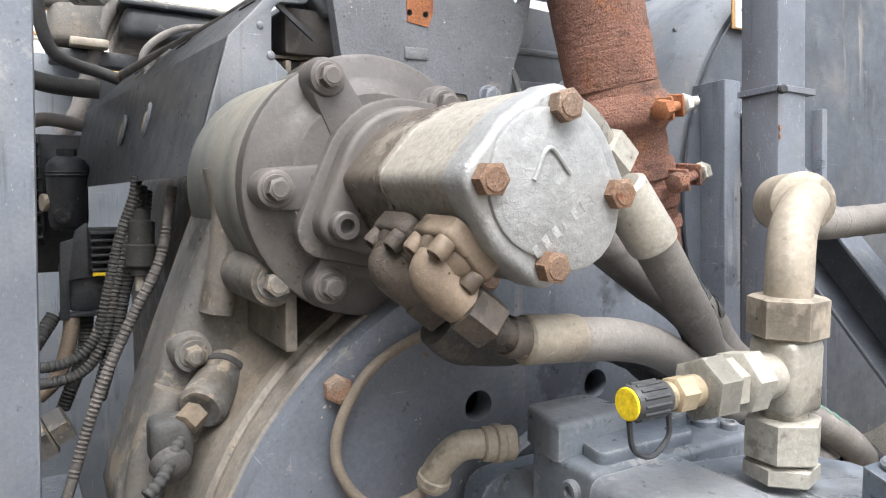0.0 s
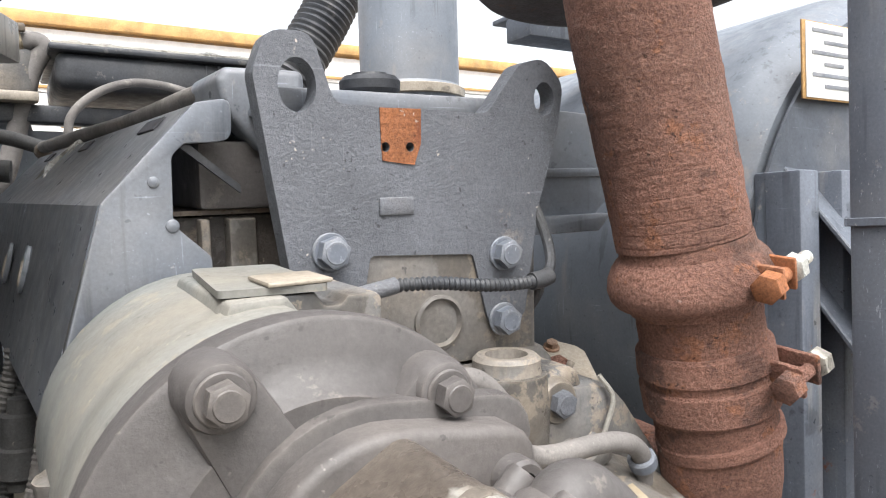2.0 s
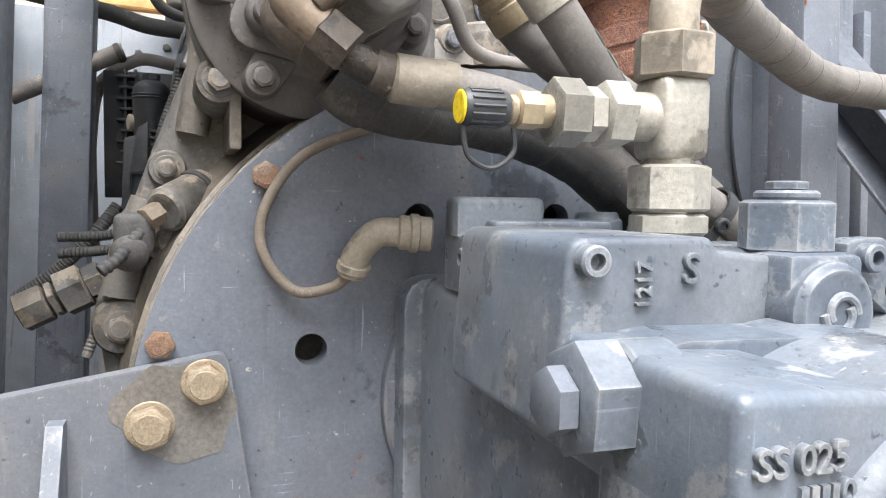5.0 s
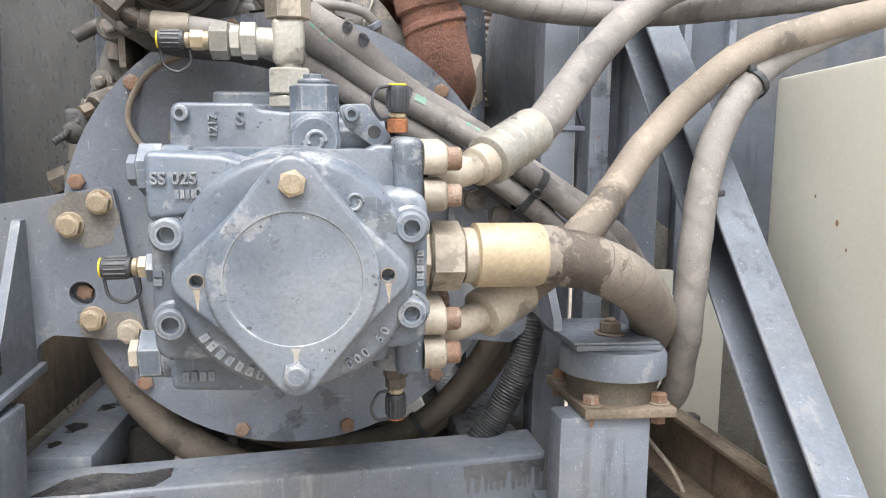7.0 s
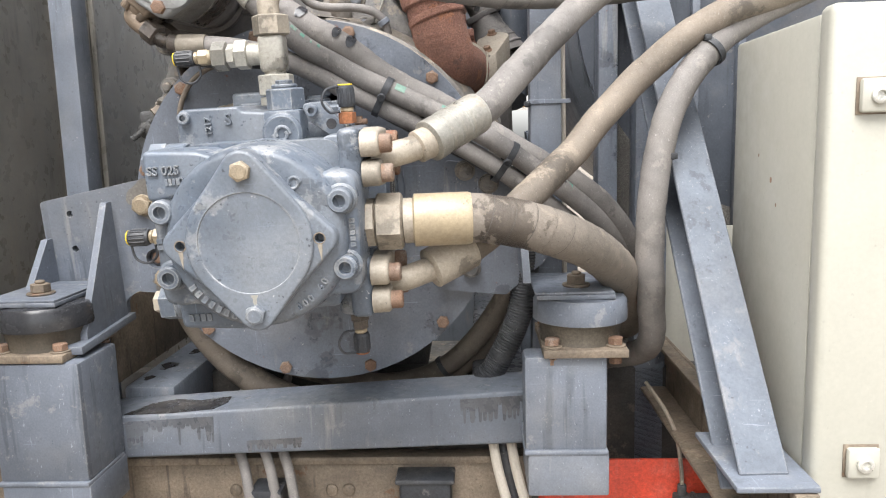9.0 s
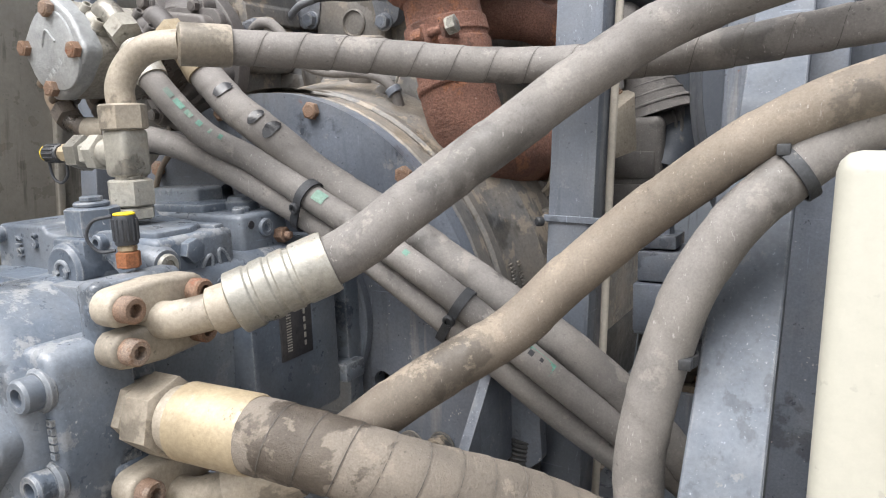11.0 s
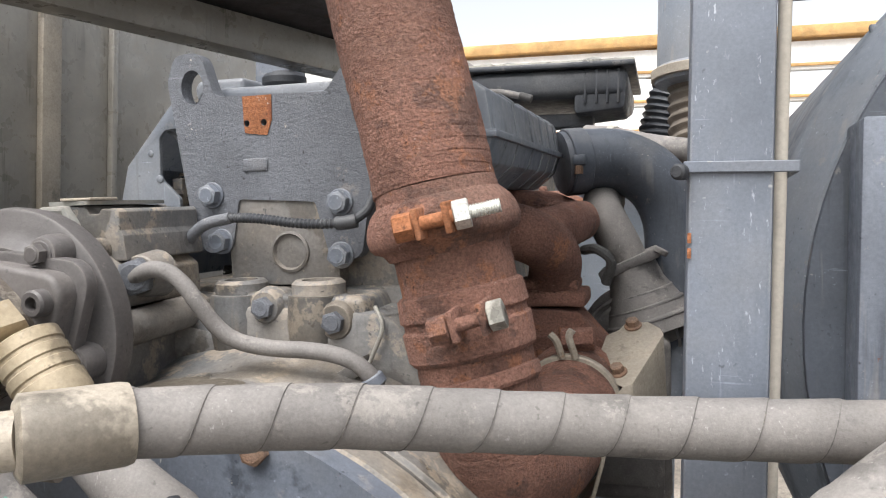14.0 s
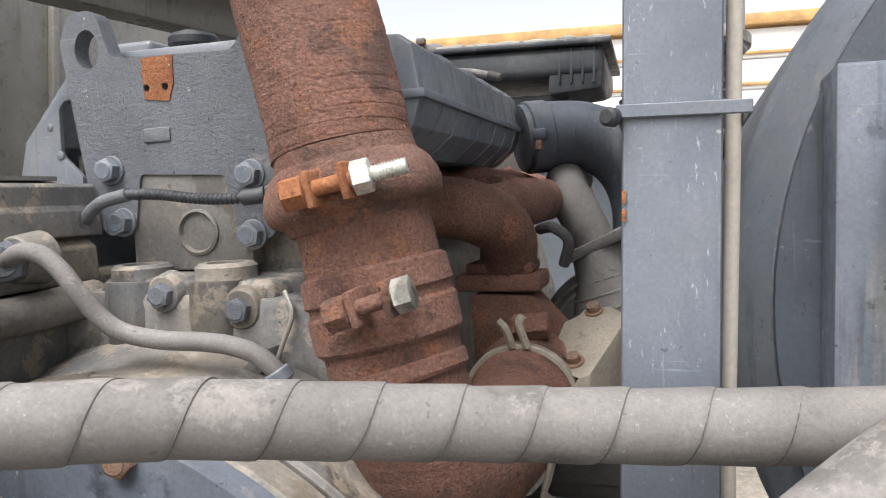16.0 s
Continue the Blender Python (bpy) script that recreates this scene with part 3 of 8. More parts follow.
for k, (x0, w, z0) in enumerate(((0.268, 0.096, 0.966), (-0.372, 0.112, 0.93))):
    t = thing("mount_column", "grey square steel column carrying an engine mount", "column", (x0 + w / 2, -0.115, z0), YARD, "engine mount columns")
    part("shaft", box(B(), (x0, -0.16, z0 + 0.055), (x0 + w, -0.118 if x0 > 0 else -0.064, 1.1355), 0.005), M_PAINT, t)
    part("foot", box(B(), (x0 + 0.003, -0.162, z0), (x0 + w + 0.002, -0.066, z0 + 0.053), 0.003), M_PAINT, t, "welded lower box of the column")
    part("weld", box(B(), (x0 - 0.001, -0.1635, z0 + 0.051), (x0 + w + 0.001, -0.07, z0 + 0.057), 0.002), M_PAINT, t)


def puddle(pts, depth, name, label, plane, at, material=None):
    """A thin film of spilt oil with a ragged outline."""
    out = []
    for i in range(len(pts)):
        p, q = Vector(pts[i]), Vector(pts[(i + 1) % len(pts)])
        for f in (0.0, 0.25, 0.5, 0.75):
            s = p.lerp(q, f)
            w = 0.0035 * noise.noise(Vector((s.x * 90, s.y * 90, at * 7)))
            out.append((s.x + w, s.y + 0.7 * w))
    whole(name, slab(B(), out, at, at - depth, 0, plane=plane), material or M_OIL, label, "stain")


bm = B()
wet = [(-0.262, -0.058), (-0.20, -0.062), (-0.14, -0.058), (-0.128, -0.035), (-0.13, -0.012), (-0.17, -0.02), (-0.21, -0.008), (-0.24, -0.02)]
slab(bm, wet, 0.0012, 0.0, plane="xy")
for v in bm.verts:
    v.co.z += beam_z(v.co.x)
whole("oil_stain", bm, M_OIL, "black spilt oil on the cross beam's top", "stain")
def oil_curtain(x0, x1, top, deep, label):
    """Oil that has run down the cross beam's face, with a ragged lower edge."""
    runs = random.Random(int(abs(x0) * 1000))
    lower, x = [(x0, beam_z(x0) - top - 0.004)], x0
    while x < x1 - 0.003:
        w = runs.uniform(0.003, 0.0085)
        d = deep * (runs.uniform(0.75, 1.0) if runs.random() < 0.6 else runs.uniform(0.1, 0.45))
        for f, g in ((0.08, 0.5), (0.2, 0.93), (0.5, 1.0), (0.8, 0.95), (0.94, 0.6)):
            q = min(x1 - 0.0002, x + w * f)
            if q > lower[-1][0] + 0.0001:
                lower.append((q, beam_z(q) - top - 0.004 - d * g))
        x += w
    upper = [(x0 + (x1 - x0) * k / 12, beam_z(x0 + (x1 - x0) * k / 12) - top) for k in range(13)]
    whole("oil_stain", slab(B(), upper + lower[::-1], -0.0656, -0.0646), M_FILM, label, "stain")


oil_curtain(-0.258, -0.138, 0.007, 0.034, "dark oil runs down the cross beam's face")
oil_curtain(-0.095, -0.02, 0.044, 0.012, "dark oil stain low on the cross beam")
oil_curtain(0.19, 0.283, 0.006, 0.030, "dark oil run beside the mount column")
for px, py, s in ((-0.275, 0.12, 0.012), (-0.262, 0.20, 0.009), (-0.25, 0.22, 0.008), (-0.28, 0.06, 0.007), (-0.245, 0.24, 0.006)):
    whole("oil_splash", slab(B(), [(px + s * math.cos(k) * (1 + 0.5 * math.sin(3 * k + px * 90)), py + 1.6 * s * math.sin(k)) for k in (0, 0.7, 1.4, 2.1, 2.8, 3.5, 4.2, 4.9, 5.6)], 1.0458, 1.0448, plane="xy"), M_OIL, "small black oil splash on the side beam", "stain")


def rubber_mount(cx, cy, z0, cap_mat=None):
    t = thing("engine_mount", "round rubber engine mount with a grey steel cap", "mount", (cx, cy, z0), YARD, "engine mounts")
    part("lower_plate", box(B(), (cx - 0.048, cy - 0.056, z0 - 0.001), (cx + 0.048, cy + 0.08, z0 + 0.0085), 0.001), M_BROWN, t, "dusty brown clamping plate")
    part("rubber", lathe(B(), (cx, cy, z0 + 0.0085), (cx, cy, z0 + 0.036), [(0, 0.0475), (0.008, 0.0465), (0.016, 0.048), (0.026, 0.050)], 36), M_OILFILM, t)
    part("cap", lathe(B(), (cx, cy, z0 + 0.033), (cx, cy, z0 + 0.0635), [(0, 0.050), (0.0015, 0.0558), (0.005, 0.0562), (0.024, 0.0555), (0.029, 0.052), (0.0305, 0.042), (0.0305, 0)], 44), cap_mat or M_PAINT, t, "steel cap")
    part("bracket_plate", box(B(), (cx - 0.054, cy - 0.040, z0 + 0.0636), (cx + 0.036, cy + 0.09, z0 + 0.0690), 0.001), M_PAINT, t)
    part("top_plate", box(B(), (cx - 0.056, cy - 0.038, z0 + 0.0692), (cx + 0.035, cy + 0.09, z0 + 0.0722), 0.001), M_PAINT, t)
    part("washer", cyl(B(), (cx - 0.004, cy, z0 + 0.0722), (cx - 0.004, cy, z0 + 0.0752), 0.0165), M_BROWN, t)
    part("nut", hexa(B(), (cx - 0.004, cy, z0 + 0.0752), (cx - 0.004, cy, z0 + 0.086), 0.0118, 0.3), M_BROWN, t, "rust-brown hexagon nut")
    part("stud", cyl(B(), (cx - 0.004, cy, z0 + 0.086), (cx - 0.004, cy, z0 + 0.090), 0.0058), M_BROWN, t)
    for dx, dy in ((-0.037, -0.040), (0.036, -0.038), (-0.037, 0.062), (0.036, 0.062)):
        part("clamp_washer", cyl(B(), (cx + dx, cy + dy, z0 + 0.0085), (cx + dx, cy + dy, z0 + 0.0105), 0.0118), M_BROWN, t)
        part("clamp_bolt", hexa(B(), (cx + dx, cy + dy, z0 + 0.0105), (cx + dx, cy + dy, z0 + 0.019), 0.0088, 0.2), M_RUSTBOLT, t, "rusty clamping bolt")
        part("clamp_nut", hexa(B(), (cx + dx, cy + dy, z0 - 0.012), (cx + dx, cy + dy, z0 - 0.004), 0.0082, 0.2), M_RUSTBOLT, t)


rubber_mount(0.338, -0.113, 1.137)
rubber_mount(-0.325, -0.105, 1.137, M_OIL)
whole("side_sheet", box(B(), (-0.318, 0.03, 1.046), (-0.312, 0.95, 1.165), 0.002), M_BROWN, "brown-stained sheet standing on the side beam", "sheet")
rubber_mount(0.335, 0.42, 1.19)
whole("mount_pedestal", box(B(), (0.27, 0.36, 0.6), (0.40, 0.48, 1.19), 0.004), M_PAINT, "grey steel pedestal under the far engine mount", "column")


def tube_post(name, x0, y0, w, d, z0, z1, label, mat=None):
    return whole(name, box(B(), (x0, y0, z0), (x0 + w, y0 + d, z1), 0.003), mat or M_PAINT, label, "post")


tube_post("steel_post", 0.291, 0.022, 0.042, 0.042, 0.9, 2.3, "grey painted square steel post with a cable tied to it")
tube_post("steel_post", -0.353, 0.016, 0.033, 0.04, 0.5, 2.3, "grey painted square steel post beside the engine")
tube_post("steel_post", -0.425, 0.76, 0.068, 0.06, 0.5, 2.3, "dark grey steel post beyond the engine", M_PLATE)
tube_post("steel_post", 0.406, 0.176, 0.03, 0.05, 0.5, 1.737, "dark grey steel post in front of the tank", M_PLATE)
tube_post("steel_post", 0.462, 0.17, 0.05, 0.05, 0.5, 1.737, "dark grey steel post behind the diagonal brace", M_PLATE)
whole("tank_panel", box(B(), (0.436, 0.212, 0.5), (1.2, 0.220, 1.737), 0.002), M_SPECKLED, "speckled grey sheet panel in front of the tank", "panel")

whole("cream_sheet", box(B(), (0.512, 0.19, 0.7), (0.64, 0.198, 1.24), 0.002), M_CABINET, "pale cream sheet panel behind the diagonal brace", "panel")

# diagonal channel brace and the low channel that it stands on
brace = thing("diagonal_brace", "grey painted steel channel brace standing at a slant", "brace", (0.473, -0.3, 1.07), YARD)
al = Vector((-0.033, 0.80, 1.0)).normalized()
ac = (Vector((1, 0.05, 0)) - al * al.dot(Vector((1, 0.05, 0)))).normalized()
ba = al.cross(ac)
fr = Matrix(((ac.x, ba.x, al.x, 0.4565), (ac.y, ba.y, al.y, -0.327), (ac.z, ba.z, al.z, 1.070), (0, 0, 0, 1)))
for nm, lo, hi in (("flange", (0, 0, 0), (0.046, 0.005, 0.97)), ("web", (0.041, 0.0052, 0), (0.046, 0.0548, 0.97)), ("flange", (0, 0.055, 0), (0.046, 0.06, 0.97))):
    part(nm, box(B(), lo, hi, 0.0012, 1, fr), M_BRACE, brace)
chn = thing("floor_channel", "dusty brown steel floor channel of the frame", "beam", (0.5, 0.2, 0.979), YARD)
part("lower_flange", box(B(), (0.474, -0.315, 0.979), (0.514, 0.75, 0.985), 0.002), M_BROWN, chn)
part("web", box(B(), (0.514, -0.315, 0.979), (0.520, 0.75, 1.062), 0.002), M_BROWN, chn)
part("upper_flange", box(B(), (0.494, -0.312, 1.056), (0.514, 0.75, 1.062), 0.0015), M_BROWN, chn)
part("foot_plate", box(B(), (0.446, -0.35, 1.063), (0.5205, -0.22, 1.069), 0.0015), M_PAINT, chn)
part("leg", box(B(), (0.497, -0.352, 0.6), (0.519, -0.338, 1.062), 0.0015), M_BROWN, chn)

# cream switch cabinet
cab = thing("switch_cabinet", "cream painted steel switch cabinet with two door locks", "cabinet", (0.72, -0.05, 0.0), YARD)
part("body", box(B(), (0.524, -0.296, 1.0), (1.0, -0.085, 1.487), 0.005), M_CABINET, cab)
part("door", box(B(), (0.522, -0.325, 0.995), (1.004, -0.2985, 1.492), 0.007, 3), M_CABINET, cab)
part("plinth", box(B(), (0.535, -0.29, 0.0), (0.99, -0.1, 0.998), 0.004), M_PLATE, cab, "dark grey steel stand")
for y, z, q in ((-0.20, 1.335, 0.0022), (-0.215, 1.31, 0.0014), (-0.165, 1.36, 0.0012)):
    part("rust_speck", slab(B(), [(y + q * math.cos(k), z + 1.5 * q * math.sin(k)) for k in (0, 0.9, 1.8, 2.6, 3.5, 4.4, 5.4)], 0.5236, 0.5243, plane="yz"), M_RUSTBOLT, cab, "small rust speck")
for x, z in ((0.560, 1.413), (0.565, 1.083)):
    part("lock_gasket", box(B(), (x - 0.0158, -0.3265, z - 0.0158), (x + 0.0158, -0.3252, z + 0.0158), 0.0004), M_BROWN, cab, "brown gasket edge")
    lk = part("lock", box(B(), (x - 0.0145, -0.334, z - 0.0145), (x + 0.0145, -0.3266, z + 0.0145), 0.003), M_CABINET, cab, "cream lock plate")
    part("lock_core", lathe(B(), (x, -0.334, z), (x, -0.338, z), [(0, 0.0075), (0.003, 0.0075), (0.004, 0.006), (0.004, 0.004), (0.001, 0.0035), (0.001, 0)], 20), M_CHROME, lk)

# ---- engine: rear plate, flywheel housing ----
HX = [(-0.133, 0.056), (-0.131, -0.054), (0.135, 0.064), (0.131, -0.043), (-0.061, 0.141), (0.041, 0.142)]
plate = thing("adapter_plate", "round dark grey steel adapter plate bolted to the flywheel housing", "plate", (0, 0.01, -0.245))
part("disc", slab(B(), circle(0, 0, 0.2445, 72), 0.0, 0.018, 0, [(x, z, 0.0105) for x, z in HX]), M_PLATE, plate)
part("spigot", ring_of(B(), (0.018, 0.001, 0.02), (0.018, -0.012, 0.02), 0.05, 0.105, 48, 0.002), M_PLATE, plate)
for k in range(12):
    a = radians(14 + 30 * k)
    if k in (6, 11):
        continue
    bolt("rusty hexagon bolt on the rim of the adapter plate", "adapter plate bolts", (0.2333 * math.cos(a), 0.0, 0.2333 * math.sin(a)), (0, -1, 0), 0.0088, 0.0068, phase=0.4 * k)

fw = thing("flywheel_housing", "dusty cast iron flywheel housing with bolt bosses", "housing", (0, 0.1, -0.26))
ol = hull(circle(0, 0, 0.262, 48) + circle(-0.160, 0.245, 0.048, 24) + circle(-0.217, 0.172, 0.021, 12) + circle(-0.250, 0.07, 0.024, 12))
part("shell", slab(B(), ol, 0.115, 0.19, 0.012, seg=3), M_CAST, fw)
part("bell", lathe(B(), (0, 0.062, 0), (0, 0.125, 0), [(0, 0.2475), (0.02, 0.249), (0.05, 0.258), (0.063, 0.262)], 72), M_CAST, fw)
part("rim", ring_of(B(), (0, 0.0185, 0), (0, 0.045, 0), 0.21, 0.2455, 72, 0.003), M_CAST, fw)
part("rim_flange", ring_of(B(), (0, 0.045, 0), (0, 0.063, 0), 0.21, 0.249, 72, 0.003), M_CAST, fw)
bm = B()
for k in range(34):
    a = radians(-12 + 0.85 * k)
    for y, w in ((0.068, 0.0075), (0.080, 0.0065)):
        if (k * 7 + int(y * 1000)) % 9:
            box(bm, (0.2485 + (y - 0.066) * 0.25, y, -0.0011), (0.2508 + (y - 0.066) * 0.25, y + w, 0.0011), 0.0005, 1, Matrix.Rotation(-a, 4, "Y"))
part("cast_writing", bm, M_CAST, fw, "worn raised casting marks")
bosses = ((-0.222, 0.174, 0.0130), (-0.254, 0.058, 0.02), (-0.222, 0.122, 0.018), (-0.188, 0.229, 0.015))
for x, z, r in bosses:
    y1 = 0.03 if z > 0.2 else 0.104
    part("boss", lathe(B(), (x, 0.125, z), (x, y1, z), [(0, r * 1.15), (0.1 * (0.125 - y1) + 0.004, r * 1.1), (0.125 - y1 - 0.004, r * 1.05), (0.125 - y1, r * 0.95), (0.125 - y1, 0)], 28), M_CAST, fw)
    bolt("dusty hexagon bolt in a housing boss", "housing bolts", (x, y1 + 0.001, z), (0, -1, 0), min(0.0095, r * 0.54), 0.008, min(0.0125, r * 0.75), M_CAST)
for x in (-0.178, -0.10):
    part("rib", box(B(), (x - 0.004, 0.03, 0.185), (x + 0.004, 0.12, 0.30), 0.002), M_CAST, fw)
part("rib", tube(B(), [(-0.205, 0.11, 0.2), (-0.195, 0.108, 0.26), (-0.2, 0.108, 0.30)], 0.012, 12, 6), M_CAST, fw)
part("rib", tube(B(), [(-0.235, 0.112, 0.15), (-0.25, 0.112, 0.11), (-0.256, 0.112, 0.08)], 0.013, 12, 6), M_CAST, fw)

# mounting ears on both sides of the plate
def gusset(t, x, y0, zt, zb):
    part("gusset", slab(B(), [(y0, zt), (y0, zb), (y0 - 0.11, zb), (y0 - 0.108, zb + 0.012), (y0 - 0.012, zt)], x, x + 0.009, 0, plane="yz"), M_PAINT, t)


ear = thing("mounting_ear", "grey steel mounting ear with rusty bolts and welded gussets", "bracket", (-0.28, -0.01, -0.14))
el = rounded([(-0.372, 0.03), (-0.186, 0.060), (-0.160, -0.112), (-0.255, -0.100), (-0.275, -0.112), (-0.275, -0.132), (-0.372, -0.132)], [0.006, 0.008, 0.012, 0.01, 0.02, 0.002, 0.002])
part("plate", slab(B(), el, -0.0145, -0.0025, 0, [(-0.333, 0.012, 0.0045), (-0.333, -0.036, 0.0045), (-0.2235, -0.0555, 0.0135)]), M_PAINT, ear)
gusset(ear, -0.283, -0.0145, 0.026, -0.134)
gusset(ear, -0.372, -0.0145, -0.02, -0.134)
part("foot", box(B(), (-0.385, -0.15, -0.142), (-0.268, -0.004, -0.132), 0.001), M_PAINT, ear)
for x, z, r, mt in ((-0.23, 0.019, 0.0128, M_OCHRE), (-0.199, 0.043, 0.0122, M_OCHRE), (-0.214, -0.083, 0.0122, M_OCHRE), (-0.177, -0.099, 0.0122, M_CREAM)):
    bolt("large dusty rusty hexagon bolt in the mounting ear", "mounting ear bolts", (x, -0.0145, z), (0, -1, 0), r, 0.009, r * 1.12, mt)
for sx, sz, rx, rz in ((-0.214, 0.026, 0.034, 0.030), (-0.196, -0.092, 0.034, 0.017)):
    ring = [(sx + rx * math.cos(q / 40 * 2 * math.pi) * (1 + 0.35 * noise.noise(Vector((math.cos(q / 6.37) * 1.7, math.sin(q / 6.37) * 1.7, sx * 50)))), sz + rz * math.sin(q / 40 * 2 * math.pi) * (1 + 0.35 * noise.noise(Vector((math.cos(q / 6.37) * 1.7, math.sin(q / 6.37) * 1.7, sz * 50))))) for q in range(40)]
    part("rust_stain", slab(B(), ring, -0.0149, -0.0144), M_STAIN, ear, "faint brown rust stain round the bolts")
bolt("small rusty hexagon bolt seen through the mounting ear", "adapter plate bolts", (-0.2235, -0.001, -0.0555), (0, -1, 0), 0.0088, 0.007)
ear = thing("mounting_ear", "dark grey steel mounting ear behind the hoses", "bracket", (0.3, -0.01, -0.09))
part("plate", slab(B(), rounded([(0.178, 0.055), (0.285, 0.040), (0.30, 0.03), (0.305, -0.085), (0.25, -0.13), (0.16, -0.118)], 0.006), -0.0145, -0.0025, 0), M_PLATE, ear)
gusset(ear, 0.268, -0.0145, 0.03, -0.086)
for x, z in ((0.204, 0.041), (0.234, 0.022), (0.171, -0.095), (0.205, -0.09)):
    bolt("large dusty hexagon bolt in the mounting ear", "mounting ear bolts", (x, -0.0145, z), (0, -1, 0), 0.0122, 0.009, 0.0135, M_CAST)

# ---- hydraulic pump ----
PX, PZ = 0.017, 0.023
pump = thing("hydraulic_pump", "grey painted axial piston hydraulic pump, cast, dusty", "pump", (PX, -0.01, -0.06))
sq = rounded([(-0.081, -0.04), (0.109, -0.036), (0.111, 0.078), (-0.079, 0.081)], 0.016)
part("end_cap", slab(B(), sq, -0.322, -0.265, 0.006, seg=3), M_PUMP, pump)
low = rounded([(-0.078, -0.03), (-0.076, -0.069), (-0.012, -0.073), (0.0, -0.056), (0.082, -0.054), (0.085, -0.03)], 0.007)
part("lower_lug", slab(B(), low, -0.298, -0.24, 0.005, seg=3), M_PUMP, pump)
part("shoulder", lathe(B(), (PX, -0.24, PZ), (PX, -0.336, PZ), [(0, 0.086), (0.075, 0.085), (0.090, 0.0825), (0.0945, 0.079), (0.096, 0.076), (0.096, 0.05)], 72), M_PUMP, pump)
lobes = ((PX, PZ + 0.064, 0.0175), (PX - 0.0635, PZ, 0.0155), (PX + 0.063, PZ, 0.0145), (PX, PZ - 0.064, 0.0165))


def star(lobes, r, n=180):
    """The outline of a disc with tangent lobes, about the pump's middle."""
    shapes = [hull(circle(PX, PZ, r, 60) + circle(x, z, q, 28)) for x, z, q in lobes]
    out = []
    for k in range(n):
        d = Vector((math.cos(2 * math.pi * k / n), math.sin(2 * math.pi * k / n)))
        far = r
        for s in shapes:
            for p, q in zip(s, s[1:] + s[:1]):
                p, e = Vector(p) - Vector((PX, PZ)), Vector(q) - Vector(p)
                det = d.x * -e.y + e.x * d.y
                if abs(det) > 1e-12:
                    t = (p.x * -e.y + e.x * p.y) / det
                    u = (d.x * p.y - d.y * p.x) / det
                    if t > 0 and -1e-6 <= u <= 1 + 1e-6:
                        far = max(far, t)
        out.append((PX + d.x * far, PZ + d.y * far))
    return out


BORES = ((PX - 0.0625, PZ), (PX + 0.0625, PZ + 0.001))
cover = part("cover_flange", bored(star(lobes, 0.0590), -0.350, -0.325, 0.0035, [(x, z, 0.0044) for x, z in BORES], 0.012), M_PUMP, pump)
part("cover_dish", bored(star((lobes[0], lobes[3]), 0.0572), -0.3535, -0.348, 0.0030, [(PX, PZ, 0.0455)], 0.0011), M_PUMP, cover)
for x, z in BORES:
    part("hole_rim", ring_of(B(), (x, -0.3495, z), (x, -0.3503, z), 0.0045, 0.0055, 24, 0.0002), M_BROWN, cover, "rusty rim")
    part("rust_run", slab(B(), [(x - 0.0022, z - 0.0055), (x + 0.0022, z - 0.0055), (x + 0.0012, z - 0.015), (x + 0.0004, z - 0.021), (x - 0.0006, z - 0.014)], -0.3503, -0.3496), M_CREAM, cover, "pale rust run below the hole")
part("paint_run", slab(B(), [(PX - 0.0035, PZ - 0.0468), (PX + 0.0035, PZ - 0.0468), (PX + 0.0018, PZ - 0.050), (PX + 0.0012, PZ - 0.0575), (PX - 0.0012, PZ - 0.0575), (PX - 0.0016, PZ - 0.050)], -0.3538, -0.3531), M_ZINC, cover, "pale worn streak")
part("rear_body", slab(B(), rounded([(-0.068, -0.05), (0.092, -0.05), (0.098, 0.05), (0.088, 0.105), (-0.068, 0.108)], 0.02), -0.27, -0.03, 0.0), M_PUMP, pump)
part("mounting_flange", slab(B(), rounded([(-0.08, -0.07), (0.115, -0.07), (0.115, 0.105), (-0.08, 0.105)], 0.02), -0.032, -0.012, 0.003), M_PUMP, pump)
up = rounded([(-0.083, 0.066), (0.052, 0.066), (0.050, 0.130), (-0.012, 0.136), (-0.016, 0.141), (-0.078, 0.141)], [0.004, 0.004, 0.004, 0.004, 0.004, 0.009])
head = part("valve_block", slab(B(), up, -0.238, -0.13, 0.005, seg=3), M_PUMP, pump)
part("block_step", slab(B(), rounded([(-0.079, 0.060), (-0.016, 0.070), (-0.0135, 0.099), (-0.030, 0.104), (-0.079, 0.107)], 0.006), -0.3285, -0.20, 0.004, seg=3), M_PUMP, head)
letters("lettering", "SS 025", 0.0112, pose(-0.0600, -0.3292, 0.0885, 90, 0, 0), M_PUMP, head, 0.0016)
letters("lettering", "01", 0.0105, pose(-0.0420, -0.3292, 0.0785, 90, 0, 0), M_PUMP, head, 0.0016)
letters("lettering", "1217", 0.0092, pose(-0.0465, -0.2385, 0.123, 90, -90, 0), M_PUMP, head, 0.0016)
letters("lettering", "S", 0.0165, pose(-0.026, -0.2385, 0.1285, 90, 0, 0), M_PUMP, head, 0.0018)
for k in range(4):
    bars(head, "cast_mark", M_PUMP, (-0.0585 + 0.0035 * k, -0.3290, 0.0785), (1, 0, 0), (0, 0, 1), 1, 0.0025, 0.0072, 0, 0.002)
bm = B()
cyl(bm, (0.031, -0.21, 0.112), (0.031, -0.256, 0.112), 0.020, c=0.003)
box(bm, (0.012, -0.25, 0.09), (0.05, -0.2, 0.135), 0.004)
part("logo_boss", bm, M_PUMP, pump)
bm = B()
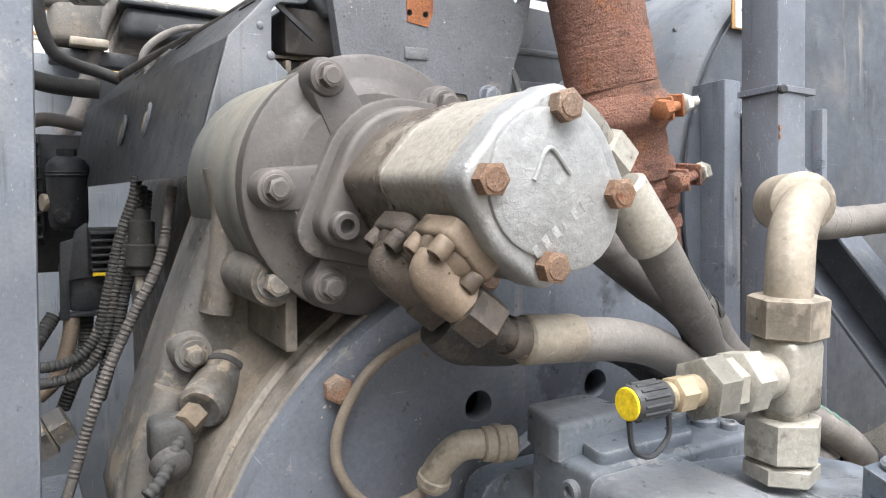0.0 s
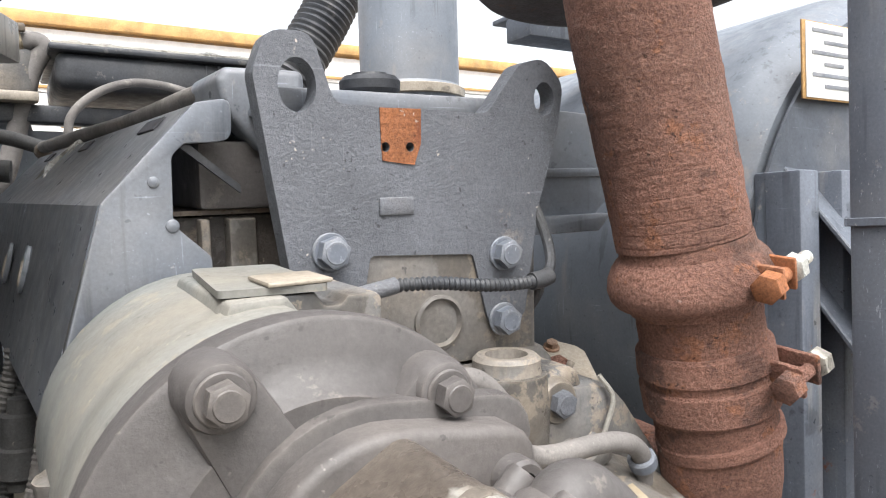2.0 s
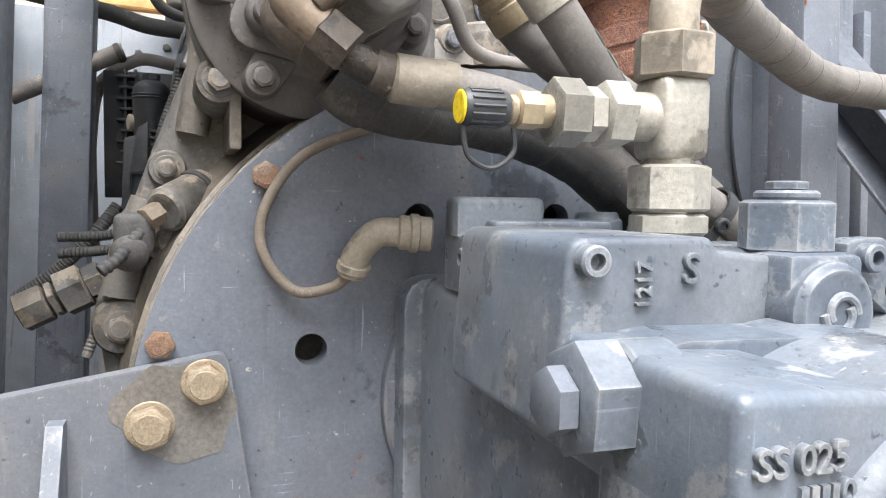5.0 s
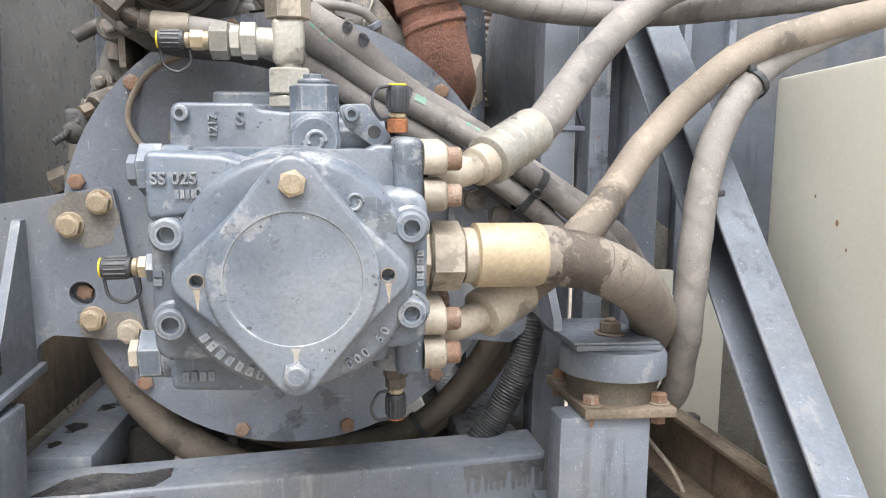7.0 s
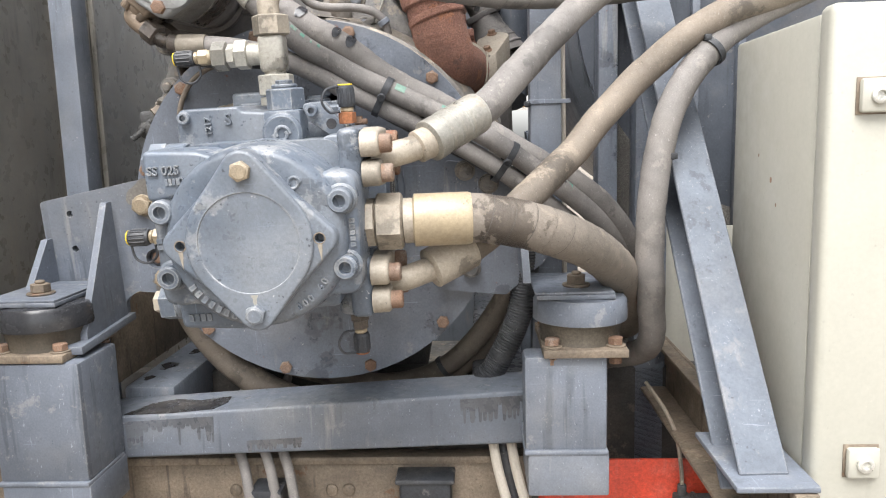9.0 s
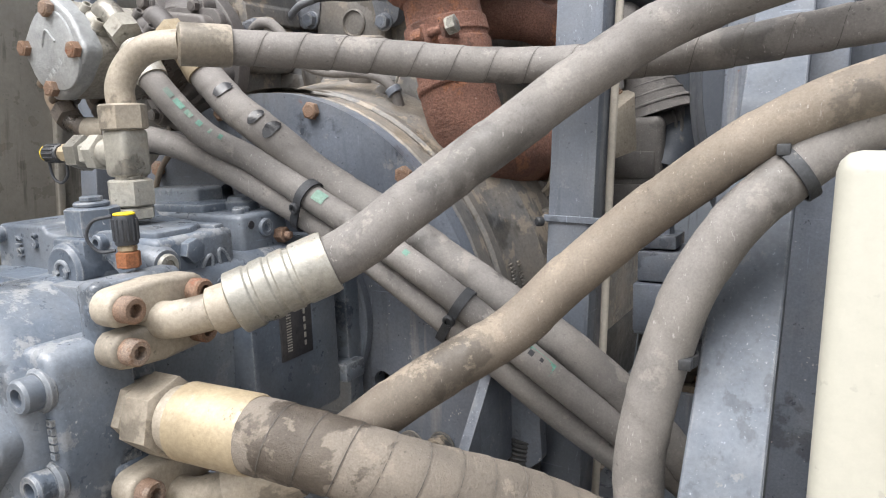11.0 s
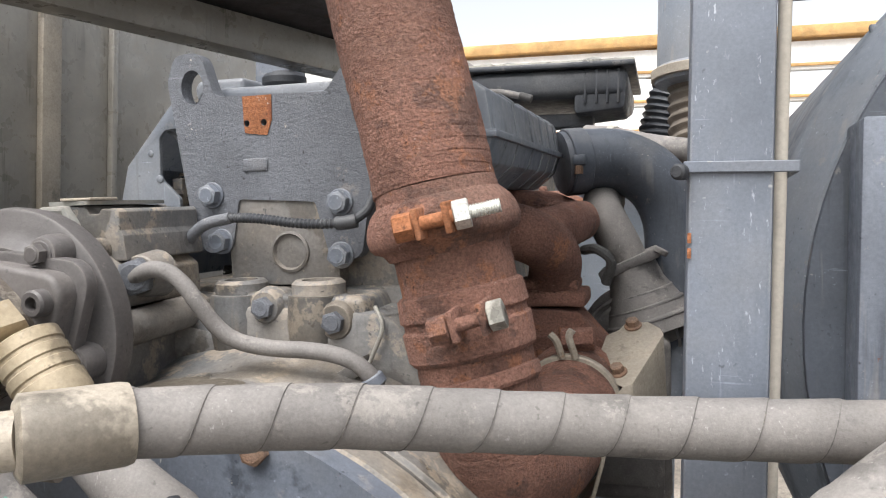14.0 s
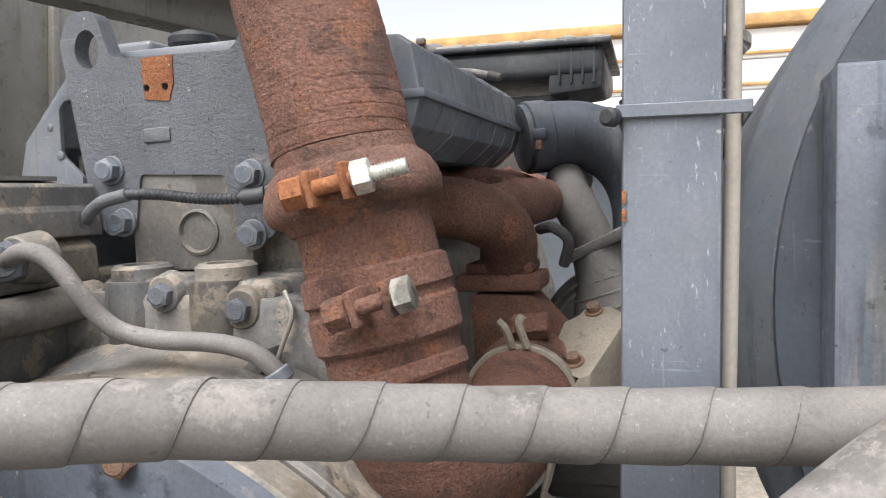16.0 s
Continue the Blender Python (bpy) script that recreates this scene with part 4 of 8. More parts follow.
for a in (0, 180):
    tube(bm, [(0.031 + 0.0085 * math.cos(radians(a + s)) * (1.0 - s / 500), -0.2565, 0.112 + 0.0085 * math.sin(radians(a + s)) * (1.0 - s / 500)) for s in range(0, 230, 30)], 0.0018, 8, 4)
part("cast_logo", bm, M_PUMP, pump)
bm = B()
hexa(bm, (0.031, -0.226, 0.134), (0.031, -0.226, 0.156), 0.0195, 0.0)
cyl(bm, (0.031, -0.226, 0.156), (0.031, -0.226, 0.160), 0.013)
hexa(bm, (0.031, -0.226, 0.160), (0.031, -0.226, 0.164), 0.0085, 0.2)
part("top_plug", bm, M_PUMP, pump)
part("pressure_boss", slab(B(), rounded([(0.046, 0.066), (0.113, 0.066), (0.114, 0.107), (0.078, 0.109), (0.052, 0.096)], [0.004, 0.006, 0.008, 0.01, 0.004]), -0.262, -0.214, 0.007, seg=4), M_PUMP, pump)
part("flat_arm", slab(B(), rounded([(0.048, 0.140), (0.072, 0.141), (0.094, 0.112), (0.078, 0.106), (0.056, 0.122)], 0.006), -0.240, -0.230, 0.0015), M_PUMP, pump)
# nothing is bored here: the disc's colour stands in for the hole's shade
part("arm_hole", cyl(B(), (0.078, -0.2395, 0.1185), (0.078, -0.2404, 0.1185), 0.0052, c=0.0002), M_INK_SHADE, pump, "near-black disc painted for the shade of a hole")
for lx, ly, lz, lr in ((0.058, -0.3368, 0.0725, 0.0062), (0.093, -0.2626, 0.091, 0.0068)):
    for aa in (0, 180):
        part("cast_logo", tube(B(), [(lx + lr * math.cos(radians(aa + s)) * (1.0 - s / 500), ly, lz + lr * math.sin(radians(aa + s)) * (1.0 - s / 500)) for s in range(0, 230, 30)], 0.0013, 8, 4), M_PUMP, pump)
for x, z in ((-0.0655, 0.052), (0.097, 0.054), (-0.066, -0.009), (0.097, -0.007)):
    part("seat", ring_of(B(), (x, -0.318, z), (x, -0.3255, z), 0.006, 0.0145, 28, 0.002), M_PUMP, pump)
    bolt("grey painted socket head cap screw on the pump", "pump cap screws", (x, -0.325, z), (0, -1, 0), 0.0112, 0.0125, material=M_PUMP, kind="socket", name="cap_screw")
for x, z, mt in ((PX + 0.001, 0.087, M_OCHRE), (PX, -0.041, M_PUMP)):
    bolt("hexagon bolt holding the pump cover", "pump cover bolts", (x, -0.3533, z), (0, -1, 0), 0.0092, 0.0075, material=mt)
for x, y, z in ((-0.070, -0.238, 0.1325), (0.060, -0.240, 0.1325)):
    bolt("small socket head cap screw on the pump", "pump cap screws", (x, y, z), (0, -1, 0), 0.0062, 0.007, material=M_PUMP, kind="socket", name="cap_screw")
for x, y, z, mt in ((-0.070, -0.269, 0.091, M_PLATE), (-0.076, -0.274, -0.047, M_CREAM)):
    sp = part("side_plug", hexa(B(), (x - 0.007, y, z), (x - 0.025, y, z), 0.0195, 0.4), M_PUMP, pump)
    part("plug_collar", cyl(B(), (x + 0.012, y, z), (x - 0.008, y, z), 0.0185), M_PUMP, sp)
    part("plug_stem", hexa(B(), (x - 0.025, y, z), (x - 0.033, y, z), 0.0115, 0.5), mt, sp)
bm = B()
hexa(bm, (-0.075, -0.285, 0.022), (-0.09, -0.285, 0.022), 0.012, 0.0)
part("side_plug", bm, M_PUMP, pump)
# writing cast round the lower edge cannot be told: plain bars
for k in range(7):
    a = radians(214 + 6 * k)
    bars(pump, "cast_mark", M_PUMP, (PX + 0.0735 * math.cos(a), -0.3362, PZ + 0.0735 * math.sin(a)), (-math.sin(a), 0, math.cos(a)), (math.cos(a), 0, math.sin(a)), 1, 0.0045, 0.0085, 0.001, 0.004)
for k, ch in enumerate("000 60"):
    a = radians(299 + 5.4 * k)
    if ch != " ":
        letters("lettering", ch, 0.0098, pose(PX + 0.0735 * math.cos(a), -0.3364, PZ + 0.0735 * math.sin(a), 90, -math.degrees(a) - 90, 0), M_PUMP, pump, 0.0018)
for k in range(5):
    bars(pump, "cast_mark", M_PUMP, (0.1045, -0.3226, 0.012 + 0.0055 * k), (0, 0, 1), (-1, 0, 0), 1, 0.004, 0.006, 0, 0.003)
for k in range(4):
    bars(pump, "cast_mark", M_PUMP, (-0.065 + 0.006 * k, -0.2985, -0.058), (1, 0, 0), (0, 0, 1), 1, 0.0042, 0.009, 0, 0.003)
for k in range(2):
    bars(pump, "cast_mark", M_PUMP, (-0.075, -0.3226, 0.018 + 0.006 * k), (0, 0, 1), (-1, 0, 0), 1, 0.0042, 0.007, 0, 0.003)

# control module on top of the pump
ctl = thing("control_module", "grey cast control module on top of the pump", "valve block", (-0.02, -0.09, 0.105))
part("body", slab(B(), rounded([(-0.066, -0.118), (0.073, -0.117), (0.0755, -0.060), (-0.05, -0.055), (-0.066, -0.066)], 0.006), 0.136, 0.103, 0.004, plane="xy", seg=3), M_PUMP, ctl)
part("base_ledge", box(B(), (-0.05, -0.121, 0.066), (0.0795, -0.03, 0.1028), 0.004), M_PUMP, ctl)
part("ledge_pocket", box(B(), (0.0795, -0.100, 0.070), (0.0805, -0.045, 0.094), 0.0004), M_PLATE, ctl)
part("rear_lid", slab(B(), rounded([(-0.070, -0.094), (-0.010, -0.088), (-0.012, -0.050), (-0.060, -0.050)], 0.008), 0.156, 0.134, 0.004, plane="xy", seg=3), M_PUMP, ctl)
part("lid", slab(B(), rounded([(-0.055, -0.112), (0.020, -0.111), (0.026, -0.066), (-0.045, -0.066)], 0.006), 0.1435, 0.135, 0.003, plane="xy"), M_PUMP, ctl)
part("boss", lathe(B(), (0.032, -0.072, 0.134), (0.032, -0.072, 0.148), [(0, 0.016), (0.009, 0.0155), (0.010, 0.0138), (0.0125, 0.0132), (0.014, 0.0118), (0.014, 0)], 32), M_PUMP, ctl)
for x, y, r in ((0.050, -0.092, 0.0078), (0.058, -0.104, 0.0055)):
    part("pad", lathe(B(), (x, y, 0.135), (x, y, 0.1405), [(0, r), (0.0045, r), (0.0055, r * 0.85), (0.0055, r * 0.6), (0.0035, r * 0.55), (0.0035, 0)], 24), M_PUMP, ctl)
# flat disc whose colour gives the shade of an unbored port
part("port_hole", cyl(B(), (0.0745, -0.107, 0.127), (0.0758, -0.107, 0.127), 0.0036, c=0.0002), M_INK_SHADE, ctl, "small near-black disc painted for the shade of a hole")
part("set_nut", hexa(B(), (0.074, -0.073, 0.1135), (0.084, -0.073, 0.1135), 0.0072, 0.2), M_RUSTBOLT, ctl, "rusty lock nut")
part("set_screw", cyl(B(), (0.083, -0.073, 0.1135), (0.090, -0.073, 0.1135), 0.0035), M_RUSTBOLT, ctl, "rusty set screw")
bolt("grey socket screw in the control module", "control module screws", (0.0748, -0.090, 0.1225), (1, 0, 0), 0.0082, 0.0032, material=M_PUMP, kind="socket", name="cap_screw")
for p, d in (((-0.066, -0.103, 0.122), (-1, 0, 0)), ((-0.05, -0.118, 0.122), (0, -1, 0)), ((0.02, -0.118, 0.122), (0, -1, 0))):
    bolt("grey socket screw in the control module", "control module screws", p, d, 0.0065, 0.004, material=M_PUMP, kind="socket", name="cap_screw")
fb = part("relief_block", box(B(), (-0.01, -0.212, 0.060), (0.082, -0.134, 0.130), 0.006, 3), M_PUMP, pump)
part("top_pad", slab(B(), rounded([(0.016, -0.206), (0.074, -0.206), (0.074, -0.172), (0.060, -0.150), (0.016, -0.150)], 0.006), 0.1345, 0.129, 0.002, plane="xy"), M_PUMP, fb)
part("pad_rib", box(B(), (0.020, -0.150, 0.118), (0.076, -0.138, 0.1335), 0.003), M_PUMP, fb)
for cy, cz, tilt in ((-0.168, 0.098, 28), (-0.147, 0.101, -22)):
    loop = [(0.0822, cy + 0.0052 * math.cos(radians(q)) + 0.0115 * math.sin(radians(q)) * math.sin(radians(tilt)), cz + 0.0125 * math.sin(radians(q))) for q in range(0, 361, 30)]
    part("oval_rim", tube(B(), loop, 0.0017, 8, 4), M_PUMP, fb)
    # the pocket isn't sunk: a darker flat stands in for its shade
    part("oval_floor", slab(B(), [(p[1], p[2]) for p in loop[:-1]], 0.0826, 0.081, 0, plane="yz"), M_DARKPAINT_SHADE, fb)
part("head", hexa(B(), (0.081, -0.183, 0.118), (0.0905, -0.183, 0.118), 0.0098, 0.3), M_PUMP, fb)
part("side_boss", lathe(B(), (0.070, -0.158, 0.080), (0.092, -0.158, 0.080), [(0, 0.016), (0.015, 0.0145), (0.021, 0.0125), (0.022, 0.010), (0.022, 0)], 28), M_PUMP, fb)
part("stud_nut", hexa(B(), (0.091, -0.158, 0.080), (0.099, -0.158, 0.080), 0.0105, 0.1), M_PUMP, fb)
part("stud", cyl(B(), (0.098, -0.158, 0.080), (0.124, -0.158, 0.080), 0.0060), M_PUMP, fb)
part("stud_end", cyl(B(), (0.1235, -0.158, 0.080), (0.126, -0.158, 0.080), 0.0046), M_ZINC, fb, "pale worn stud end")
part("screw_boss", lathe(B(), (0.04, -0.208, 0.110), (0.086, -0.208, 0.110), [(0, 0.017), (0.03, 0.0165), (0.042, 0.0150), (0.046, 0.0125), (0.046, 0)], 32), M_PUMP, fb)
bolt("pale socket plug in the relief block", "relief block plugs", (0.0858, -0.208, 0.110), (1, 0, 0), 0.0098, 0.003, material=M_ZINC, kind="socket", name="cap_screw")
# rear side of the pump with rating plate
sidebox = thing("displacement_servo", "grey cast servo housing with a black rating plate, on the pump", "valve block", (0.1, -0.1, -0.03))
part("body", slab(B(), rounded([(-0.16, -0.045), (-0.05, -0.045), (-0.05, 0.09), (-0.16, 0.09)], 0.008), 0.118, 0.08, 0.004, plane="yz"), M_PUMP, sidebox)
pl = part("rating_plate", box(B(), (0.1175, -0.128, 0.014), (0.1195, -0.088, 0.066), 0.0006), M_INK_SHADE, sidebox, "black rating plate with pale print")
for k in range(14):
    bars(pl, "print_bar", M_ZINC, (0.1197, -0.118, 0.022 + 0.0024 * k), (0, 0, 1), (0, 1, 0), 1, 0.0011, 0.007, 0, 0.0004)
for k in range(5):
    bars(pl, "print_bar", M_ZINC, (0.1197, -0.098, 0.024 + 0.007 * k), (0, 0, 1), (0, 1, 0), 1, 0.0045, 0.003, 0, 0.0004)
part("bracket", box(B(), (0.08, -0.05, -0.03), (0.125, -0.02, -0.012), 0.003), M_PUMP, sidebox)


def test_point(p, d, mat_body, cap_top=True, tip=M_YELLOW, label="pressure test point with a black screw cap and strap"):
    """A test fitting that stands out along d from p."""
    p, d = Vector(p), Vector(d).normalized()
    t = thing("test_fitting", label, "fitting", tuple(p), ENG, "test fittings")
    part("hex_base", hexa(B(), p, p + d * 0.011, 0.0085, 0.2), mat_body, t)
    part("collar", cyl(B(), p + d * 0.011, p + d * 0.016, 0.0065), M_BRASS, t)
    bm = B()
    prof = []
    lathe(bm, p + d * 0.016, p + d * 0.038, [(0, 0.0072), (0.001, 0.0079), (0.019, 0.0079), (0.0205, 0.0073)], 28)
    for k in range(14):
        m, _ = axis_m(p + d * 0.018, p + d * 0.038)
        a = 2 * math.pi * k / 14
        q = m @ Vector((0.0080 * math.cos(a), 0.0080 * math.sin(a), 0.001))
        q2 = m @ Vector((0.0080 * math.cos(a), 0.0080 * math.sin(a), 0.016))
        cyl(bm, q, q2, 0.0008, c=0.0002, seg=6)
    cap = part("screw_cap", bm, M_BLACK, t, "ribbed black screw cap")
    part("cap_mark", cyl(B(), p + d * 0.0365, p + d * 0.0380, 0.0073, c=0.0005), tip, cap, "yellow cap disc")
    side = Vector((0, 0, -1)) if abs(d.z) < 0.5 else Vector((-0.8, -0.6, 0))
    pts = [p + d * 0.036 + side * 0.008, p + d * 0.033 + side * 0.021, p + d * 0.022 + side * 0.026, p + d * 0.012 + side * 0.019, p + d * 0.012 + side * 0.008]
    part("strap", tube(B(), pts, 0.0013, 8, 8), M_BLACK, t, "thin black retaining strap")


test_point((-0.085, -0.285, 0.022), (-1, 0, 0), M_BRASS)
test_point((0.096, -0.248, 0.118), (0, 0, 1), M_RUSTORANGE)
test_point((0.092, -0.255, -0.079), (0, 0, -1), M_OILY, tip=M_RUSTORANGE, label="oily brown pressure test point under the pump with a strap")
part("neck_hex", hexa(B(), (0.092, -0.255, -0.068), (0.092, -0.255, -0.081), 0.0105, 0.3), M_OILY, pump, "oily hexagon adapter")
part("neck", cyl(B(), (0.092, -0.255, -0.03), (0.092, -0.255, -0.0705), 0.0185), M_PUMP, pump)


def split_flange(z, name="split_flange"):
    """A two-part flange clamp with four screws on the pump's side, and its bent nozzle."""
    y = -0.252
    t = thing(name, "pale dusty split flange clamp on the pump port", "flange", (0.11, y, z), ENG, "split flanges")
    part("port_pad", box(B(), (0.09, y - 0.036, z - 0.03), (0.112, y + 0.036, z + 0.03), 0.006, 3), M_PUMP, t, "grey port pad")
    for s in (-1, 1):
        o = hull(circle(y - 0.0286, z + s * 0.0139, 0.0125, 16) + circle(y + 0.0286, z + s * 0.0139, 0.0125, 16) + circle(y, z + s * 0.012, 0.0165, 16))
        o = [(a, max(b, z + 0.001) if s > 0 else min(b, z - 0.001)) for a, b in o]
        part("clamp_half", slab(B(), o, 0.130, 0.112, 0.004, plane="yz", seg=3), M_CREAM, t)
        for dy in (-0.0286, 0.0286):
            bolt("rusty socket head screw in a split flange", "split flange screws", (0.130, y + dy, z + s * 0.0139), (1, 0, 0), 0.009, 0.011, material=M_RUSTBOLT, kind="socket", name="cap_screw")
    return t


split_flange(0.085)
split_flange(-0.04)

# ---- tee on the pump's top ----
TX, TY = 0.010, -0.174
tee = thing("tee_fitting", "dull zinc tee fitting with hexagon nuts on the pump", "fitting", (TX, TY, 0.14))
part("lock_nut", hexa(B(), (TX, TY, 0.139), (TX, TY, 0.149), 0.0185, 0.3), M_ZINC, tee)
part("lower_nut", hexa(B(), (TX, TY, 0.150), (TX, TY, 0.172), 0.0192, 0.5), M_ZINC, tee)
bm = B()
box(bm, (TX - 0.0135, TY - 0.0135, 0.174), (TX + 0.0135, TY + 0.0135, 0.213), 0.005, 3)
cyl(bm, (TX, TY, 0.171), (TX, TY, 0.214), 0.0115)
cyl(bm, (TX, TY, 0.194), (TX - 0.03, TY, 0.194), 0.0115)
part("body", bm, M_ZINC, tee)
part("upper_nut", hexa(B(), (TX, TY, 0.212), (TX, TY, 0.233), 0.0192, 0.1), M_CREAM, tee)
part("branch_nut", hexa(B(), (TX - 0.026, TY, 0.194), (TX - 0.040, TY, 0.194), 0.0158, 0.2), M_ZINC, tee)
part("branch_stub", hexa(B(), (TX - 0.040, TY, 0.194), (TX - 0.049, TY, 0.194), 0.0125, 0.5), M_ZINC, tee)
part("branch_cap", hexa(B(), (TX - 0.049, TY, 0.194), (TX - 0.065, TY, 0.194), 0.0155, 0.4), M_ZINC, tee)
part("spacer", cyl(B(), (TX - 0.064, TY, 0.194), (TX - 0.072, TY, 0.194), 0.0075), M_BRASS, tee)
test_point((TX - 0.070, TY, 0.194), (-1, 0, 0), M_BRASS)

# ---- hoses ----
def hose(name, pts, r, material, label, wrap=0.0, n=44, group="hoses", rr=None):
    t = thing(name, label, "hose", pts[0], ENG, group)
    part("sleeve", tube(B(), pts, r, 28, n, wobble=wrapped(wrap, 0.0011) if wrap else None), material, t)
    if 0 < wrap < 0.04:
        part("tape_seam", seam(pts, r, wrap, n * 2), M_SEAM, t, "dark edge of the wound tape")
    return t


def ferrule(parent, p0, p1, r, material, rings=True):
    """A pressed hose ferrule from p0 to p1."""
    L = (Vector(p1) - Vector(p0)).length
    prof = [(0, r * 0.8), (0.002, r)]
    if rings:
        for f in (0.25, 0.45, 0.65):
            prof += [(L * (f - 0.04), r), (L * (f - 0.02), r * 0.95), (L * (f + 0.02), r * 0.95), (L * (f + 0.04), r)]
    prof += [(L - 0.003, r), (L, r * 0.96)]
    part("ferrule", lathe(B(), p0, p1, prof, 32), material, parent, "pressed steel ferrule")


def tie(p, d, r, up=(0, 0, 1)):
    """A cable tie round a hose at p, whose run is d."""
    p, d = Vector(p), Vector(d).normalized()
    t = thing("cable_tie", "black plastic cable tie pulled round the hose", "cable tie", tuple(p), ENG, "cable ties")
    part("band", ring_of(B(), p - d * 0.004, p + d * 0.004, r, r + 0.0016, 32, 0.0004), M_RUBBER, t)
    u = Vector(up)
    u = (u - d * u.dot(d)).normalized()
    q = p + u * (r + 0.002)
    part("latch", box(B(), q - Vector((0.004, 0.004, 0.003)), q + Vector((0.004, 0.004, 0.004)), 0.001), M_RUBBER, t)


h1 = hose("pressure_hose", [(0.212, -0.1965, 0.1136), (0.226, -0.1855, 0.1205), (0.243, -0.170, 0.133), (0.264, -0.149, 0.153), (0.293, -0.118, 0.180), (0.328, -0.085, 0.2115), (0.370, -0.060, 0.2445), (0.425, -0.040, 0.276), (0.50, -0.03, 0.2995), (0.62, -0.02, 0.331), (0.85, 0.0, 0.376)],
          0.0172, M_HOSEGREY, "thick grey dusty pressure hose rising from the pump's upper port", 0.07)
part("nozzle", tube(B(), [(0.118, -0.252, 0.085), (0.137, -0.2515, 0.0855), (0.152, -0.243, 0.088), (0.166, -0.231, 0.0915)], 0.0128, 20, 10), M_CREAM, h1, "bent pale steel nozzle")
ferrule(h1, (0.160, -0.2365, 0.0895), (0.176, -0.226, 0.0955), 0.0165, M_CREAM, False)
ferrule(h1, (0.172, -0.2285, 0.094), (0.224, -0.187, 0.1195), 0.0218, M_ZINC)
h2 = hose("pressure_hose", [(0.200, -0.2195, -0.023), (0.212, -0.2128, -0.0185), (0.242, -0.203, 0.002), (0.285, -0.180, 0.036), (0.330, -0.128, 0.0665), (0.368, -0.106, 0.105), (0.422, -0.086, 0.153), (0.49, -0.07, 0.200), (0.56, -0.065, 0.226), (0.70, -0.055, 0.257), (0.95, -0.04, 0.288)],
          0.0165, M_HOSE, "thick brown dusty pressure hose rising from the pump's lower port", 0.075)
part("nozzle", tube(B(), [(0.118, -0.252, -0.04), (0.140, -0.252, -0.0405), (0.157, -0.245, -0.037), (0.172, -0.236, -0.034)], 0.0128, 20, 10), M_CREAM, h2, "bent pale steel nozzle")
ferrule(h2, (0.166, -0.239, -0.0355), (0.208, -0.215, -0.020), 0.0215, M_CREAM, False)
h3 = hose("suction_hose", [(0.203, -0.2567, 0.0193), (0.219, -0.2550, 0.0185), (0.259, -0.240, 0.008), (0.300, -0.215, -0.010), (0.345, -0.165, -0.040), (0.385, -0.105, -0.085), (0.41, -0.03, -0.14), (0.42, 0.06, -0.2), (0.41, 0.3, -0.27)],
          0.0242, M_HOSEOIL, "thick tape-wrapped suction hose with a gold ferrule, oil-stained", 0.022)
part("union_nut", hexa(B(), (0.118, -0.262, 0.021), (0.145, -0.261, 0.0205), 0.0282, 0.3), M_CREAM, h3, "dusty hexagon union nut")
part("back_nut", hexa(B(), (0.106, -0.262, 0.021), (0.119, -0.262, 0.021), 0.0245, 0.1), M_CREAM, h3)
ferrule(h3, (0.144, -0.261, 0.0205), (0.156, -0.2605, 0.0205), 0.0225, M_CREAM, False)
ferrule(h3, (0.154, -0.2605, 0.0205), (0.212, -0.256, 0.019), 0.0262, M_BRASS, False)
h4 = hose("return_hose", [(0.074, -0.122, 0.2765), (0.105, -0.0982, 0.273), (0.145, -0.0723, 0.2693), (0.19, -0.0481, 0.2633), (0.25, -0.0175, 0.2552), (0.30, -0.003, 0.252), (0.36, 0.006, 0.2515), (0.43, 0.008, 0.254), (0.50, 0.006, 0.261), (0.65, 0.012, 0.279), (0.9, 0.05, 0.31)],
          0.0142, M_HOSEGREY, "tape-wrapped grey hose running from the tee's elbow", 0.032)
part("elbow", tube(B(), [(TX, TY, 0.228), (TX, TY, 0.247), (TX + 0.009, TY + 0.005, 0.265), (TX + 0.026, TY + 0.012, 0.276), (0.058, -0.150, 0.278)], 0.0115, 20, 10), M_CREAM, h4, "bent pale steel elbow")
ferrule(h4, (0.054, -0.151, 0.278), (0.080, -0.1185, 0.2762), 0.0172, M_CREAM, False)
h5 = hose("return_hose", [(0.85, -0.03, 0.30), (0.65, -0.045, 0.245), (0.54, -0.055, 0.200), (0.478, -0.085, 0.152), (0.446, -0.101, 0.104), (0.429, -0.113, 0.051), (0.419, -0.124, -0.004), (0.418, -0.12, -0.063), (0.424, -0.10, -0.125), (0.430, -0.05, -0.20), (0.40, 0.1, -0.27)],
          0.0162, M_HOSEGREY, "grey hose hanging past the brace, tied with cable ties", 0.06)
ferrule(h5, (0.72, -0.0385, 0.2655), (0.80, -0.033, 0.287), 0.021, M_ZINC)
tie((0.432, -0.107, 0.055), (0.05, 0.02, 1), 0.0167, (1, -1, 0))
tie((0.50, -0.0745, 0.1705), (-0.75, -0.30, -0.55), 0.0170, (-1, -1, 1))
h6 = hose("gear_pump_hose", [(-0.030, -0.057, 0.282), (-0.012, -0.058, 0.258), (0.028, -0.066, 0.228), (0.067, -0.066, 0.203), (0.116, -0.054, 0.163), (0.179, -0.044, 0.126), (0.236, -0.038, 0.090), (0.290, -0.030, 0.054), (0.345, -0.028, 0.018), (0.392, -0.016, -0.028), (0.44, 0.03, -0.11), (0.46, 0.12, -0.2)], 0.0155, M_HOSEGREY, "tape-wrapped grey-brown hose from the gear pump with dark patches", 0.05)
